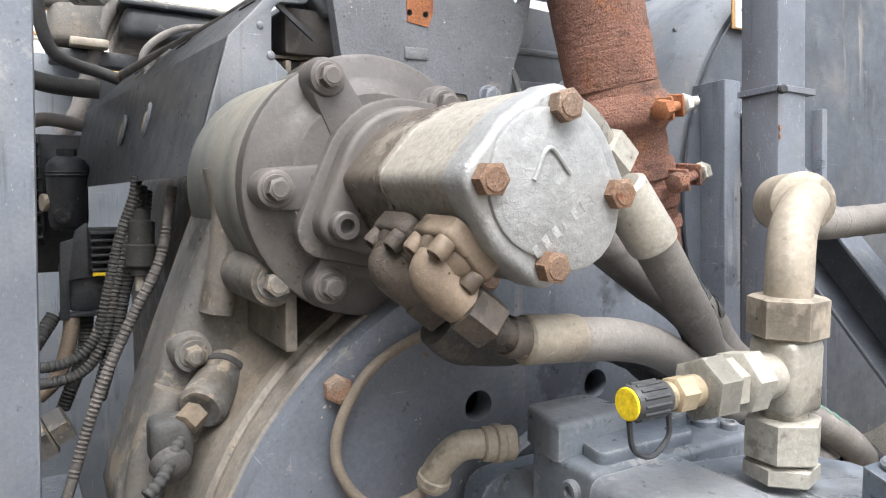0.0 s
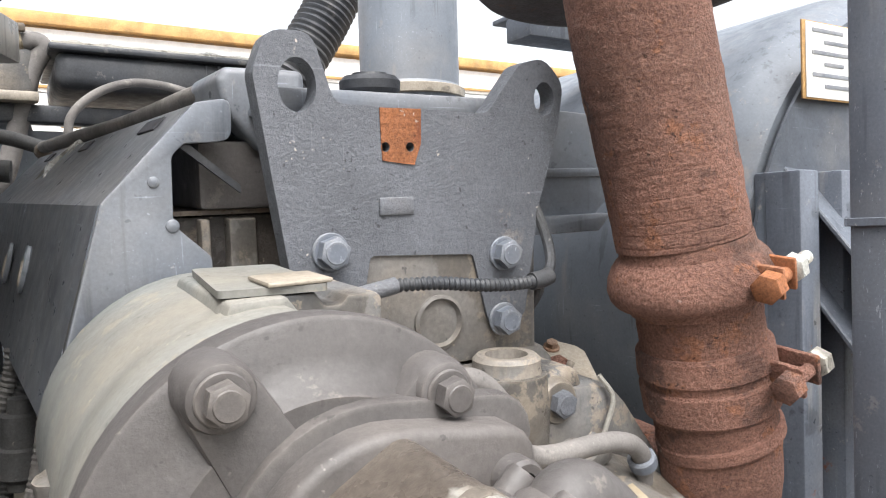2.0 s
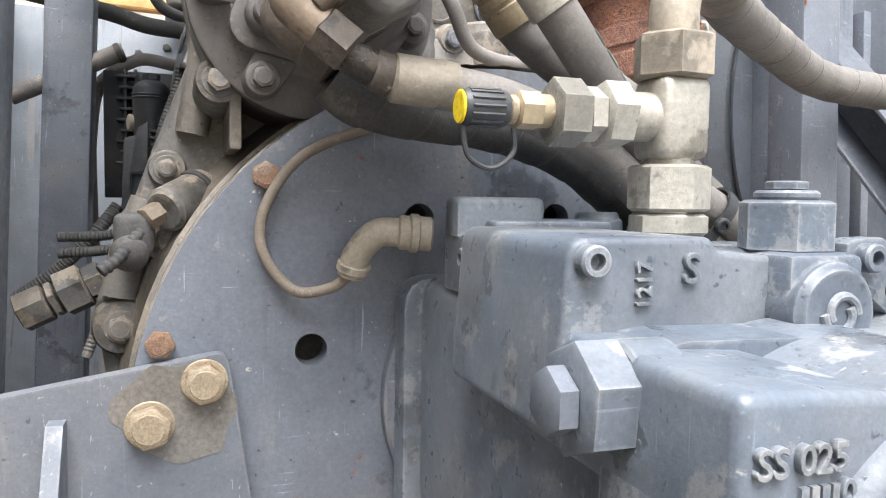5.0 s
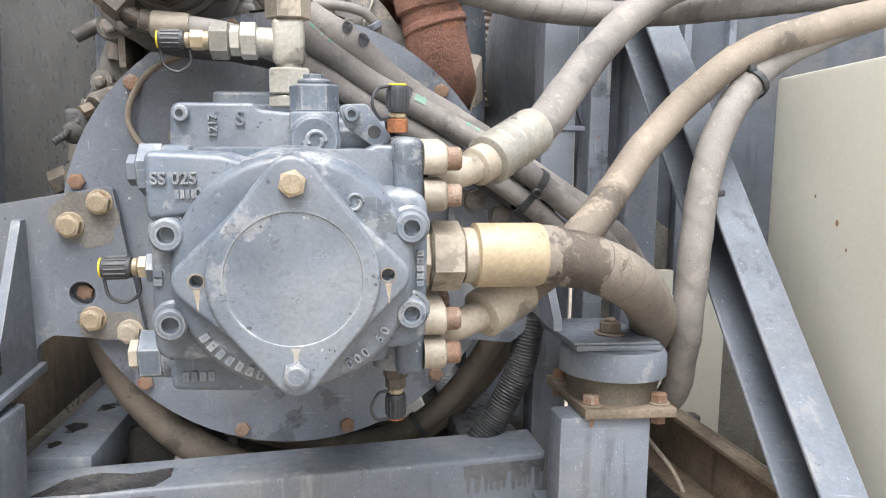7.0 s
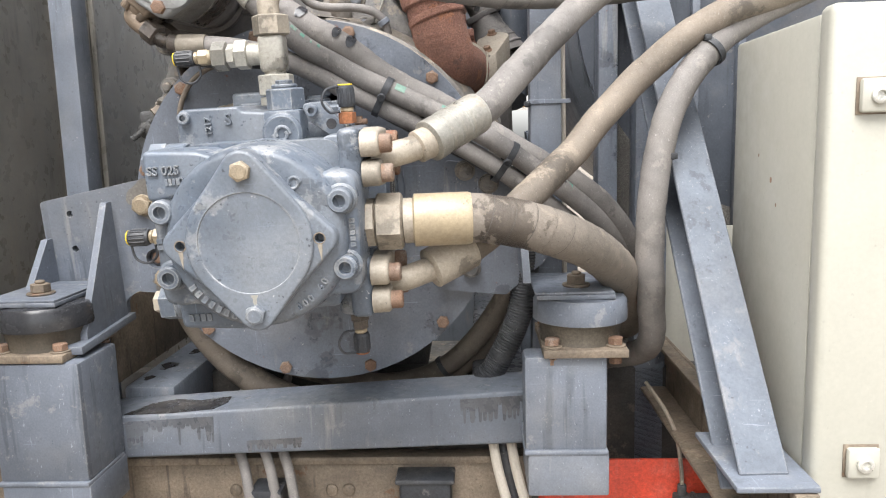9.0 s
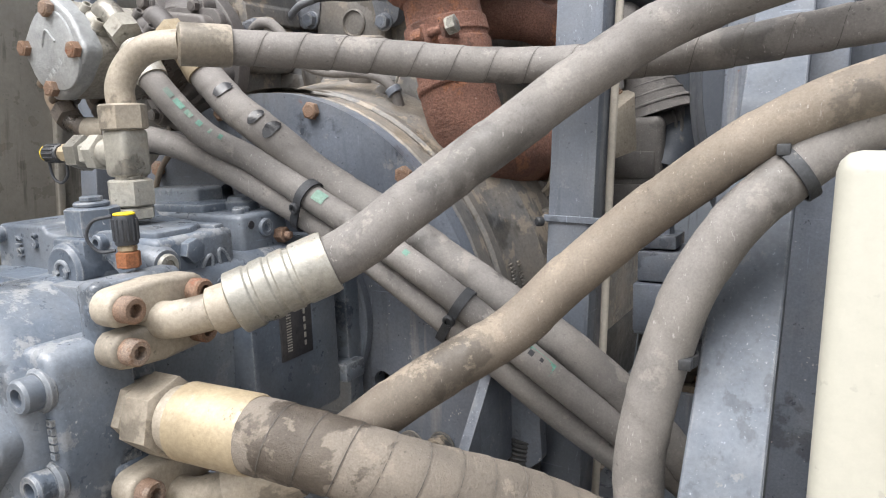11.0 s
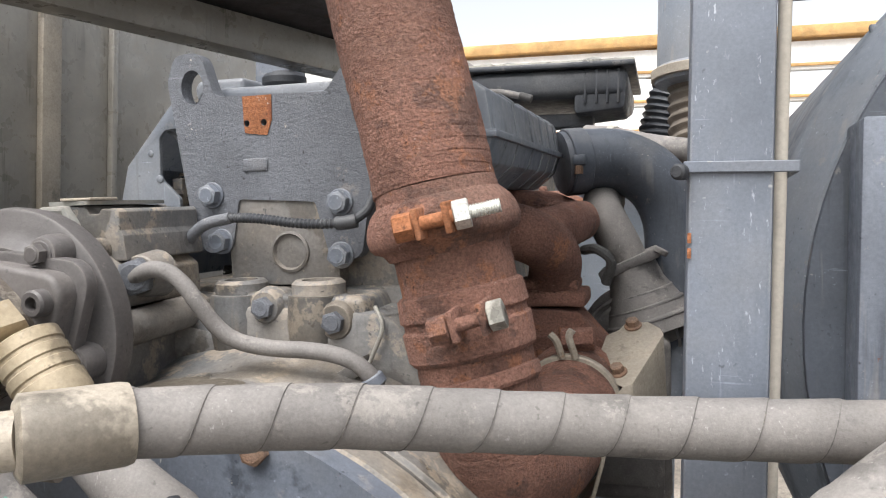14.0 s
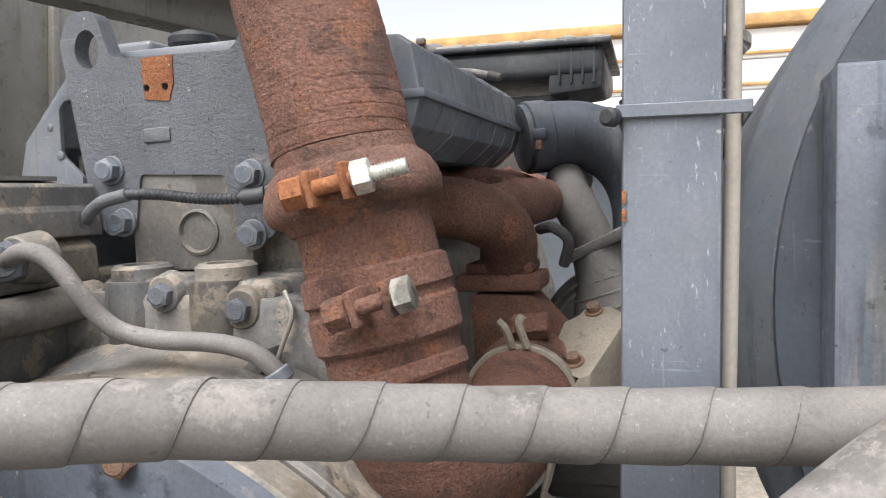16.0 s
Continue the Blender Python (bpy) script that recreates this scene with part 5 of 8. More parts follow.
h7 = hose("gear_pump_hose", [(-0.034, -0.1135, 0.272), (-0.019, -0.1145, 0.252), (0.024, -0.105, 0.207), (0.060, -0.084, 0.182), (0.093, -0.078, 0.162), (0.168, -0.076, 0.123), (0.234, -0.076, 0.086), (0.286, -0.068, 0.047), (0.336, -0.056, 0.006), (0.38, -0.03, -0.04), (0.45, 0.05, -0.14)],
          0.0120, M_HOSEGREY, "grey hydraulic hose with a green printed band", 0.0)
h8 = hose("gear_pump_hose", [(-0.090, -0.119, 0.211), (-0.05, -0.114, 0.206), (-0.012, -0.104, 0.196), (0.024, -0.094, 0.180), (0.063, -0.08, 0.155), (0.100, -0.072, 0.134), (0.168, -0.068, 0.096), (0.230, -0.068, 0.058), (0.282, -0.060, 0.018), (0.33, -0.046, -0.024), (0.38, -0.02, -0.07)],
          0.0115, M_HOSEGREY, "grey hydraulic hose running beside the others", 0.0)
ferrule(h8, (-0.114, -0.1185, 0.2135), (-0.080, -0.119, 0.211), 0.0122, M_ALUDUST, False)
ferrule(h7, (-0.046, -0.112, 0.287), (-0.022, -0.1145, 0.256), 0.0142, M_ZINC, False)
ferrule(h6, (-0.040, -0.057, 0.296), (-0.015, -0.058, 0.262), 0.0185, M_BRASS)


def hose_patch(parent, name, pts, r, x0, x1, toward, half, material, label="", lift=0.0005, ragged=0.0):
    """A printed band or a stain lying on a hose between x0 and x1, on the side that faces toward."""
    path = spline(pts, 44)
    bm = B()
    rings = []
    for i in range(1, len(path) - 1):
        if not x0 <= path[i].x <= x1:
            continue
        d = (path[i + 1] - path[i - 1]).normalized()
        u = Vector(toward)
        u = (u - d * u.dot(d)).normalized()
        v = d.cross(u)
        f = (path[i].x - x0) / (x1 - x0)
        h = half * (1.0 if not ragged else math.sqrt(max(0.02, 1 - (2 * f - 1) ** 2)) * (1 + ragged * noise.noise(path[i] * 300)))
        rings.append([bm.verts.new(path[i] + (u * math.cos(h * k / 4) + v * math.sin(h * k / 4)) * (r + lift)) for k in range(-4, 5)])
    for p, q in zip(rings, rings[1:]):
        for k in range(8):
            bm.faces.new((p[k], p[k + 1], q[k + 1], q[k]))
    return part(name, bm, material, parent, label)


P6 = [(-0.030, -0.057, 0.282), (-0.012, -0.058, 0.258), (0.028, -0.066, 0.228), (0.067, -0.066, 0.203), (0.116, -0.054, 0.163)]
P7 = [(-0.034, -0.1135, 0.272), (-0.019, -0.1145, 0.252), (0.024, -0.105, 0.207), (0.060, -0.084, 0.182), (0.093, -0.078, 0.162), (0.168, -0.076, 0.123), (0.234, -0.076, 0.086), (0.286, -0.068, 0.047), (0.336, -0.056, 0.006)]
for x0, x1 in ((0.012, 0.022), (0.052, 0.060), (0.066, 0.075)):
    hose_patch(h6, "oil_patch", P6, 0.0165, x0, x1, (0.4, -0.7, 0.6), 0.55, M_OIL, "dark round oil patch", 0.0008, 0.4)
for x0, x1 in ((-0.010, -0.001), (0.0, 0.008), (0.0095, 0.0155), (0.019, 0.024), (0.028, 0.031), (0.0345, 0.038), (0.176, 0.183), (0.186, 0.192), (0.196, 0.204), (0.21, 0.216)):
    hose_patch(h7, "print_bar", P7, 0.0122, x0, x1, (0.55, -0.6, 0.6), 0.20, M_GREEN, "green printed bar", 0.0004)
for x0, x1 in ((0.124, 0.137), (0.306, 0.330)):
    hose_patch(h7, "label", P7, 0.0122, x0, x1, (0.45, -0.7, 0.6), 0.42, M_GREEN, "green label", 0.0006)
for x0 in (0.311, 0.318):
    hose_patch(h7, "print_bar", P7, 0.0122, x0, x0 + 0.0042, (0.45, -0.7, 0.6), 0.17, M_INK_SHADE, "", 0.0009)
def pair_tie(p, q, d, r):
    """A flat cable tie drawn round two hoses whose middles are p and q, with a round latch button."""
    p, q, d = Vector(p), Vector(q), Vector(d).normalized()
    q = q - d * (q - p).dot(d)
    u = (q - p).normalized()
    v = d.cross(u)
    L = (q - p).length
    m = Matrix(((u.x, d.x, v.x, p.x), (u.y, d.y, v.y, p.y), (u.z, d.z, v.z, p.z), (0, 0, 0, 1)))
    outer, inner = [hull(circle(0, 0, r + g, 32) + circle(L, 0, r + g, 32)) for g in (0.0016, 0.0)]
    t = thing("cable_tie", "black plastic cable tie pulled round two hoses", "cable tie", tuple(p), ENG, "cable ties")
    bm = B()
    loops = [[bm.verts.new(m @ Vector((a, y, b))) for a, b in (circle_pts)] for circle_pts in (outer, inner) for y in (-0.004, 0.004)]
    n = min(len(outer), len(inner))
    for a, b in ((loops[0], loops[1]), (loops[3], loops[2]), (loops[1], loops[3]), (loops[2], loops[0])):
        for k in range(n):
            bm.faces.new((a[k], a[(k + 1) % n], b[(k + 1) % n], b[k]))
    bmesh.ops.recalc_face_normals(bm, faces=bm.faces[:])
    part("band", bm, M_RUBBER, t)
    face = v if v.y < 0 else -v
    c = p + face * (r + 0.001) + u * (L * 0.3)
    part("latch", lathe(B(), c, c + face * 0.004, [(0, 0.0052), (0.003, 0.0052), (0.004, 0.0042), (0.004, 0.0028), (0.0025, 0.0026), (0.0025, 0)], 20), M_RUBBER, t)


pair_tie((0.1165, -0.0775, 0.150), (0.1165, -0.0708, 0.1255), (0.06, 0.002, -0.035), 0.0134)
pair_tie((0.262, -0.0725, 0.0645), (0.262, -0.0642, 0.0335), (0.055, 0.008, -0.037), 0.0134)

# ---- gear pump and its round flange ----
GX, GZ = -0.116, 0.2872
gp = thing("gear_pump", "gear pump with a bare cast aluminium end cover, dusty body", "pump", (GX, -0.02, GZ - 0.05))
corners = [(-0.1125, 0.3225), (-0.1515, 0.2905), (-0.0805, 0.2840), (-0.1185, 0.2520)]
out = hull(circle(GX, GZ, 0.0400, 40) + [q for cx, cz in corners for q in circle(cx, cz, 0.0104, 20)])
bx = hull(circle(GX, GZ, 0.0382, 40) + [q for cx, cz in corners for q in circle(cx, cz, 0.0092, 20)])
part("body", slab(B(), bx, -0.128, 0.0, 0.0), M_PUMPBODY, gp, "dusty body with a dark oil band")
part("seam_ring", slab(B(), hull(circle(GX, GZ, 0.0390, 40) + [q for cx, cz in corners for q in circle(cx, cz, 0.0098, 20)]), -0.062, -0.056, 0.001), M_PUMPBODY, gp)
cv = part("end_cover", slab(B(), out, -0.1445, -0.1265, 0.004, seg=3), M_ALU, gp, "bright cast aluminium end cover")
part("raised_field", slab(B(), hull(circle(GX - 0.002, GZ + 0.002, 0.033, 28) + circle(GX + 0.012, GZ - 0.012, 0.026, 20)), -0.1465, -0.143, 0.0015), M_ALU, cv)
for k in range(7):
    bars(cv, "cast_mark", M_ALU, (GX + 0.006 + 0.8 * 0.0066 * (k - 3), -0.1463, GZ - 0.016 + 0.6 * 0.0066 * (k - 3)), (0.8, 0, 0.6), (-0.6, 0, 0.8), 1, 0.0034, 0.0068, 0, 0.0007)
bm = B()
tube(bm, [(GX - 0.012, -0.1468, GZ + 0.003), (GX - 0.004, -0.147, GZ + 0.017), (GX + 0.008, -0.1468, GZ + 0.006)], 0.0012, 8, 6)
part("cast_logo", bm, M_ALU, cv)
for cx, cz in corners:
    bolt("rusty hexagon bolt in the gear pump's cover", "gear pump bolts", (cx, -0.1445, cz), (0, -1, 0), 0.0076, 0.0080, phase=cx * 90)
part("neck_flange", slab(B(), hull(circle(GX, GZ, 0.047, 36) + circle(GX - 0.044, GZ - 0.021, 0.0145, 16) + circle(GX + 0.044, GZ + 0.026, 0.0145, 16)), -0.013, 0.008, 0.004, seg=3), M_CASTDARK, gp, "dark dusty mounting flange")
part("flange_step", slab(B(), hull(circle(GX, GZ, 0.053, 36) + circle(GX - 0.051, GZ - 0.026, 0.0165, 16) + circle(GX + 0.05, GZ + 0.031, 0.0165, 16)), 0.001, 0.010, 0.002), M_CASTDARK, gp)
for sx in (-1, 1):
    bolt("dark cap screw in the gear pump flange", "gear pump flange screws", (GX + sx * 0.046, -0.013, GZ + sx * 0.0225), (0, -1, 0), 0.0085, 0.009, material=M_CASTDARK, kind="socket", name="cap_screw")
rf = thing("drive_flange", "round dark brown-grey cast drive flange with bolts", "flange", (-0.128, 0.02, 0.2))
FX, FZ = -0.128, 0.2865
part("disc", lathe(B(), (FX, 0.037, FZ), (FX, 0.007, FZ), [(0, 0.0805), (0.012, 0.0818), (0.0165, 0.0810), (0.018, 0.0790), (0.0185, 0.068), (0.024, 0.060), (0.03, 0.056)], 64), M_CASTDARK, rf)
for x, z in ((-0.1625, 0.3495), (-0.1945, 0.2855), (-0.085, 0.338), (-0.163, 0.228), (-0.066, 0.268)):
    u = (Vector((x, z)) - Vector((FX, FZ)))
    inn = Vector((FX, FZ)) + u * 0.45
    part("web", slab(B(), hull(circle(x, z, 0.0122, 20) + circle(inn.x, inn.y, 0.0150, 20)), 0.0055, 0.022, 0.003, seg=2), M_CASTDARK, rf)
    part("lug", lathe(B(), (x, 0.010, z), (x, 0.0025, z), [(0, 0.0120), (0.004, 0.0115), (0.0068, 0.0105), (0.0075, 0.0090), (0.0075, 0)], 28), M_CASTDARK, rf)
    bolt("grey-brown hexagon bolt on the drive flange", "drive flange bolts", (x, 0.0035, z), (0, -1, 0), 0.0068, 0.0068, 0.0086, M_CASTDARK)
hb_ = lathe(B(), (FX, 0.181, FZ), (FX, 0.035, FZ), [(0, 0.080), (0.05, 0.0795), (0.10, 0.0785), (0.11, 0.0780), (0.112, 0.0790), (0.14, 0.0790), (0.146, 0.077)], 56)
cut = bmesh.ops.bisect_plane(hb_, geom=hb_.verts[:] + hb_.edges[:] + hb_.faces[:], plane_co=(-0.104, 0.05, 0.288), plane_no=(1, 0, 0.25), clear_outer=True)
bmesh.ops.holes_fill(hb_, edges=[e for e in hb_.edges if e.is_boundary], sides=0)
part("housing", hb_, M_DOME, rf, "dusty cast drive housing")


def side_elbow(cy, material, label, side):
    """A flanged elbow on the gear pump's flank: pad, bent neck, four socket screws, and its union nut."""
    if side < 0:
        pad, nrm, run = Vector((-0.1455, cy, 0.2625)), Vector((-0.72, 0, -0.69)), Vector((0.75, -0.2, -0.62)).normalized()
    else:
        pad, nrm, run = Vector((-0.094, cy, 0.306)), Vector((0.72, 0, 0.69)), Vector((0.72, -0.04, -0.69)).normalized()
    t = thing("flange_elbow", label, "fitting", tuple(pad), ENG, "gear pump elbows")
    along = Vector((0, 1, 0))
    across = nrm.cross(along)
    m = Matrix(((across.x, along.x, nrm.x, pad.x), (across.y, along.y, nrm.y, pad.y), (across.z, along.z, nrm.z, pad.z), (0, 0, 0, 1)))
    b = B()
    slab(b, hull([q for sx in (-1, 1) for sy in (-1, 1) for q in circle(sx * 0.0108, sy * 0.0112, 0.0062, 10)]), 0.0105, 0.0, 0.003, plane="xy", seg=3)
    bmesh.ops.transform(b, matrix=m, verts=b.verts)
    part("pad", b, material, t)
    for sx in (-1, 1):
        for sy in (-1, 1):
            p = m @ Vector((sx * 0.0108, sy * 0.0112, 0.0095))
            q = m @ Vector((sx * 0.0108, sy * 0.0112, 0.0185))
            part("screw", lathe(B(), p, q, [(0, 0.0050), (0.0075, 0.0050), (0.009, 0.0042), (0.009, 0.003), (0.004, 0.0028), (0.004, 0)], 16), material, t)
    c0, c1 = m @ Vector((0, 0, 0.008)), m @ Vector((0, 0, 0.020))
    c2 = c1 + nrm * 0.003 + run * 0.009
    c3 = c2 + run * 0.014
    part("neck", tube(B(), [c0, c1, c2, c3], lambda q: 0.0118 - 0.06 * max(0.0, q - 0.012), 20, 8), material, t)
    part("shoulder", lathe(B(), c0, c1, [(0, 0.0155), (0.005, 0.0145), (0.010, 0.0105)], 24), material, t)
    part("union_nut", hexa(B(), c3 - run * 0.003, c3 + run * 0.015, 0.0128 if side < 0 else 0.0148, 0.2), M_BRASS if material == M_CASTDARK and side > 0 else (M_OILY if side < 0 else material), t)
    return c3 + run * 0.015


side_elbow(-0.116, M_FITTING, "dusty flanged elbow under the gear pump", -1)
side_elbow(-0.072, M_OILY, "dark oily flanged elbow under the gear pump", -1)
side_elbow(-0.112, M_ZINC, "pale flanged elbow beside the gear pump", 1)
side_elbow(-0.056, M_CASTDARK, "dark flanged elbow beside the gear pump", 1)
fe = thing("hose_elbow", "brown dusty elbow joining the small hose to the gear pump", "fitting", (-0.13, -0.11, 0.19))
part("bend", tube(B(), [(-0.138, -0.122, 0.2265), (-0.130, -0.122, 0.2195), (-0.112, -0.1185, 0.2145)], 0.0085, 14, 8), M_OILY, fe)
part("nut", cyl(B(), (-0.124, -0.1205, 0.2168), (-0.113, -0.1186, 0.2142), 0.0102), M_OILY, fe)
h9 = hose("gear_pump_hose", [(-0.136, -0.076, 0.216), (-0.12, -0.075, 0.205), (-0.085, -0.07, 0.199), (-0.05, -0.064, 0.197), (-0.01, -0.056, 0.190), (0.03, -0.047, 0.176), (0.07, -0.04, 0.15), (0.15, -0.035, 0.1), (0.25, -0.03, 0.04), (0.35, 0.0, -0.05)], 0.0115, M_HOSEDARK, "dark hose from the rear elbow, running behind the others", 0.03)

# ---- lifting bracket ----
LY = 0.158
lb = thing("lifting_bracket", "speckled dark grey steel lifting bracket plate with two eyes", "bracket", (0, LY, 0.33))
shape = rounded([(-0.102, 0.468), (-0.094, 0.489), (-0.070, 0.490), (-0.058, 0.453), (0.040, 0.450), (0.064, 0.480), (0.083, 0.486), (0.099, 0.470), (0.094, 0.44), (0.078, 0.392), (0.066, 0.322), (0.040, 0.318), (0.028, 0.366), (-0.040, 0.370), (-0.048, 0.328), (-0.074, 0.326), (-0.086, 0.36)],
                [0.015, 0.012, 0.012, 0.01, 0.01, 0.012, 0.015, 0.015, 0.05, 0.03, 0.012, 0.01, 0.004, 0.004, 0.01, 0.012, 0.02])
part("plate", slab(B(), shape, LY, LY + 0.014, 0, [(-0.0785, 0.462, 0.0105, 1.35), (0.0835, 0.460, 0.008, 1.3), (-0.029, 0.430, 0.0026), (-0.0135, 0.430, 0.0026)]), M_LIFT, lb)
part("rust_patch", slab(B(), [(-0.032, 0.4515), (-0.006, 0.4515), (-0.0065, 0.432), (-0.011, 0.420), (-0.020, 0.421), (-0.031, 0.4225)], LY - 0.0008, LY + 0.0002, 0, [(-0.029, 0.430, 0.0027), (-0.0135, 0.430, 0.0027)]), M_RUSTORANGE, lb, "bare patch of orange rust")
part("stamp", box(B(), (-0.034, LY - 0.0015, 0.392), (-0.012, LY + 0.002, 0.402), 0.001), M_LIFT, lb)
for x, z in ((-0.064, 0.374), (0.050, 0.365), (-0.057, 0.336), (0.049, 0.324)):
    bolt("grey hexagon bolt holding the lifting bracket", "bracket bolts", (x, LY, z), (0, -1, 0), 0.0088, 0.008, 0.0105, M_PAINT)
cd = thing("corrugated_conduit", "black corrugated cable conduit across the lifting bracket", "conduit", (0, 0.14, 0.35))
def corr(run, a):
    return 0.0005 * math.sin(run * 2 * math.pi / 0.0034)
part("sleeve", tube(B(), [(-0.037, 0.1375, 0.3555), (-0.010, 0.135, 0.3545), (0.020, 0.1345, 0.3505), (0.045, 0.135, 0.349), (0.066, 0.138, 0.350)], 0.0035, 14, 70, wobble=corr), M_BLACK, cd)
part("junction", tube(B(), [(-0.092, 0.150, 0.329), (-0.078, 0.142, 0.339), (-0.060, 0.139, 0.3505), (-0.035, 0.1375, 0.3555)], 0.0046, 12, 8), M_LIFT, cd, "grey moulded junction")
part("end_cuff", tube(B(), [(0.056, 0.137, 0.3492), (0.064, 0.1375, 0.3497), (0.071, 0.139, 0.351)], 0.0054, 14, 6), M_BLACK, cd)
part("lead", tube(B(), [(0.069, 0.139, 0.351), (0.078, 0.146, 0.360), (0.080, 0.156, 0.380), (0.074, 0.17, 0.41)], 0.0034, 10, 8), M_BLACK, cd)

# angled cable connector on the plate and its thin cable
cn = thing("cable_connector", "dusty brown angled cable connector plugged into the control module", "connector", (-0.09, -0.03, 0.105))
part("plug", cyl(B(), (-0.068, -0.05, 0.133), (-0.088, -0.045, 0.134), 0.0105), M_CREAM, cn)
part("collar", ring_of(B(), (-0.076, -0.048, 0.1335), (-0.082, -0.047, 0.1338), 0.008, 0.0118, 24), M_CREAM, cn)
part("bend", tube(B(), [(-0.086, -0.045, 0.134), (-0.100, -0.04, 0.133), (-0.110, -0.033, 0.121), (-0.113, -0.028, 0.107)], 0.0088, 16, 8), M_CREAM, cn)
part("clip", ring_of(B(), (-0.1115, -0.031, 0.115), (-0.1125, -0.029, 0.109), 0.007, 0.0105, 20), M_CREAM, cn)
part("cable", tube(B(), [(-0.113, -0.028, 0.108), (-0.125, -0.02, 0.098), (-0.147, -0.014, 0.097), (-0.165, -0.010, 0.122), (-0.162, -0.008, 0.150), (-0.140, -0.008, 0.180), (-0.10, -0.01, 0.198), (-0.06, -0.02, 0.205)], 0.0034, 12, 10), M_HOSE, cn, "thin dusty cable loop")

# ---- engine block behind ----
blk = thing("engine_block", "dusty grey cast iron engine block with bolted covers", "engine", (0, 0.5, -0.2))
part("block", slab(B(), rounded([(-0.15, -0.22), (0.12, -0.22), (0.13, 0.18), (0.10, 0.30), (-0.13, 0.30), (-0.15, 0.2)], 0.02), 0.17, 1.0, 0.01), M_CAST, blk)
part("gear_case", slab(B(), hull(circle(-0.13, 0.245, 0.05, 20) + circle(0.09, 0.255, 0.03, 12) + circle(0.19, 0.10, 0.04, 12) + circle(-0.16, 0.0, 0.06, 12) + circle(0.17, -0.05, 0.06, 12)), 0.118, 0.19, 0.006), M_CAST, blk)
part("cylinder_head", slab(B(), rounded([(-0.062, 0.29), (0.09, 0.29), (0.09, 0.449), (-0.062, 0.449)], 0.008), 0.176, 1.0, 0.004), M_CAST, blk)
part("rear_face", slab(B(), rounded([(-0.052, 0.30), (0.046, 0.30), (0.046, 0.375), (-0.052, 0.378)], 0.006), 0.160, 0.18, 0.002), M_CAST, blk)
part("core_plug", lathe(B(), (0.004, 0.161, 0.327), (0.004, 0.157, 0.327), [(0, 0.0165), (0.003, 0.0165), (0.004, 0.0145), (0.001, 0.013), (0.0008, 0)], 28), M_CAST, blk, "round cast core plug")
part("rocker_cover", slab(B(), rounded([(-0.095, 0.447), (0.075, 0.447), (0.065, 0.462), (-0.085, 0.464)], 0.005), 0.18, 0.98, 0.004), M_COVER, blk)
cap = part("filler_cap", lathe(B(), (-0.017, 0.2, 0.462), (-0.017, 0.2, 0.476), [(0, 0.015), (0.004, 0.0185), (0.009, 0.0185), (0.012, 0.016), (0.0125, 0.011), (0.014, 0.0105), (0.014, 0)], 32), M_BLACK, blk, "black oil filler cap")
# the shelf on top of the gear case, with its two round seats
shelf = thing("gear_case_cover", "dusty cast gear case cover with round seats and bolts", "cover", (0.05, 0.1, 0.24))
part("shelf", slab(B(), rounded([(-0.062, 0.226), (0.076, 0.220), (0.088, 0.276), (0.080, 0.296), (-0.045, 0.300), (-0.064, 0.282)], 0.008), 0.122, 0.19, 0.006, seg=3), M_CAST, shelf)
for x in (-0.029, 0.038):
    part("seat", lathe(B(), (x, 0.139, 0.288), (x, 0.139, 0.3075), [(0, 0.024), (0.010, 0.0205), (0.0165, 0.0205), (0.019, 0.0178), (0.019, 0.0128), (0.012, 0.0122), (0.012, 0)], 32), M_CAST, shelf)
    part("bulge", lathe(B(), (x, 0.131, 0.236), (x, 0.134, 0.296), [(0, 0.010), (0.012, 0.020), (0.04, 0.0225), (0.060, 0.021)], 28), M_CAST, shelf)
for x, z, r in ((0.0035, 0.2885, 0.0125), (0.0605, 0.2785, 0.0135), (0.069, 0.243, 0.0125)):
    part("pad", lathe(B(), (x, 0.128, z), (x, 0.1165, z), [(0, r * 1.2), (0.009, r * 1.05), (0.0115, r * 0.9), (0.0115, 0)], 24), M_CAST, shelf)
    bolt("dusty grey hexagon bolt on the gear case", "gear case bolts", (x, 0.117, z), (0, -1, 0), 0.0084, 0.007, 0, M_LIFT)
part("end_boss", lathe(B(), (0.074, 0.142, 0.262), (0.101, 0.136, 0.264), [(0, 0.017), (0.018, 0.0145), (0.026, 0.012), (0.027, 0)], 24), M_CAST, shelf)
part("side_nut", hexa(B(), (0.100, 0.136, 0.264), (0.110, 0.134, 0.265), 0.0078, 0.2), M_LIFT, shelf, "grey hexagon nut")
part("wire_clip", tube(B(), [(0.092, 0.118, 0.290), (0.099, 0.113, 0.276), (0.092, 0.112, 0.258), (0.086, 0.112, 0.244)], 0.0016, 8, 6), M_ZINC, shelf, "thin pale wire clip")
part("apron", slab(B(), rounded([(-0.075, 0.19), (0.092, 0.17), (0.088, 0.226), (-0.05, 0.234), (-0.072, 0.25)], 0.006), 0.106, 0.14, 0.008, seg=3), M_CAST, shelf)
part("rib", slab(B(), [(0.020, 0.216), (0.029, 0.216), (0.086, 0.244), (0.086, 0.256)], 0.100, 0.124, 0.001), M_CAST, shelf)
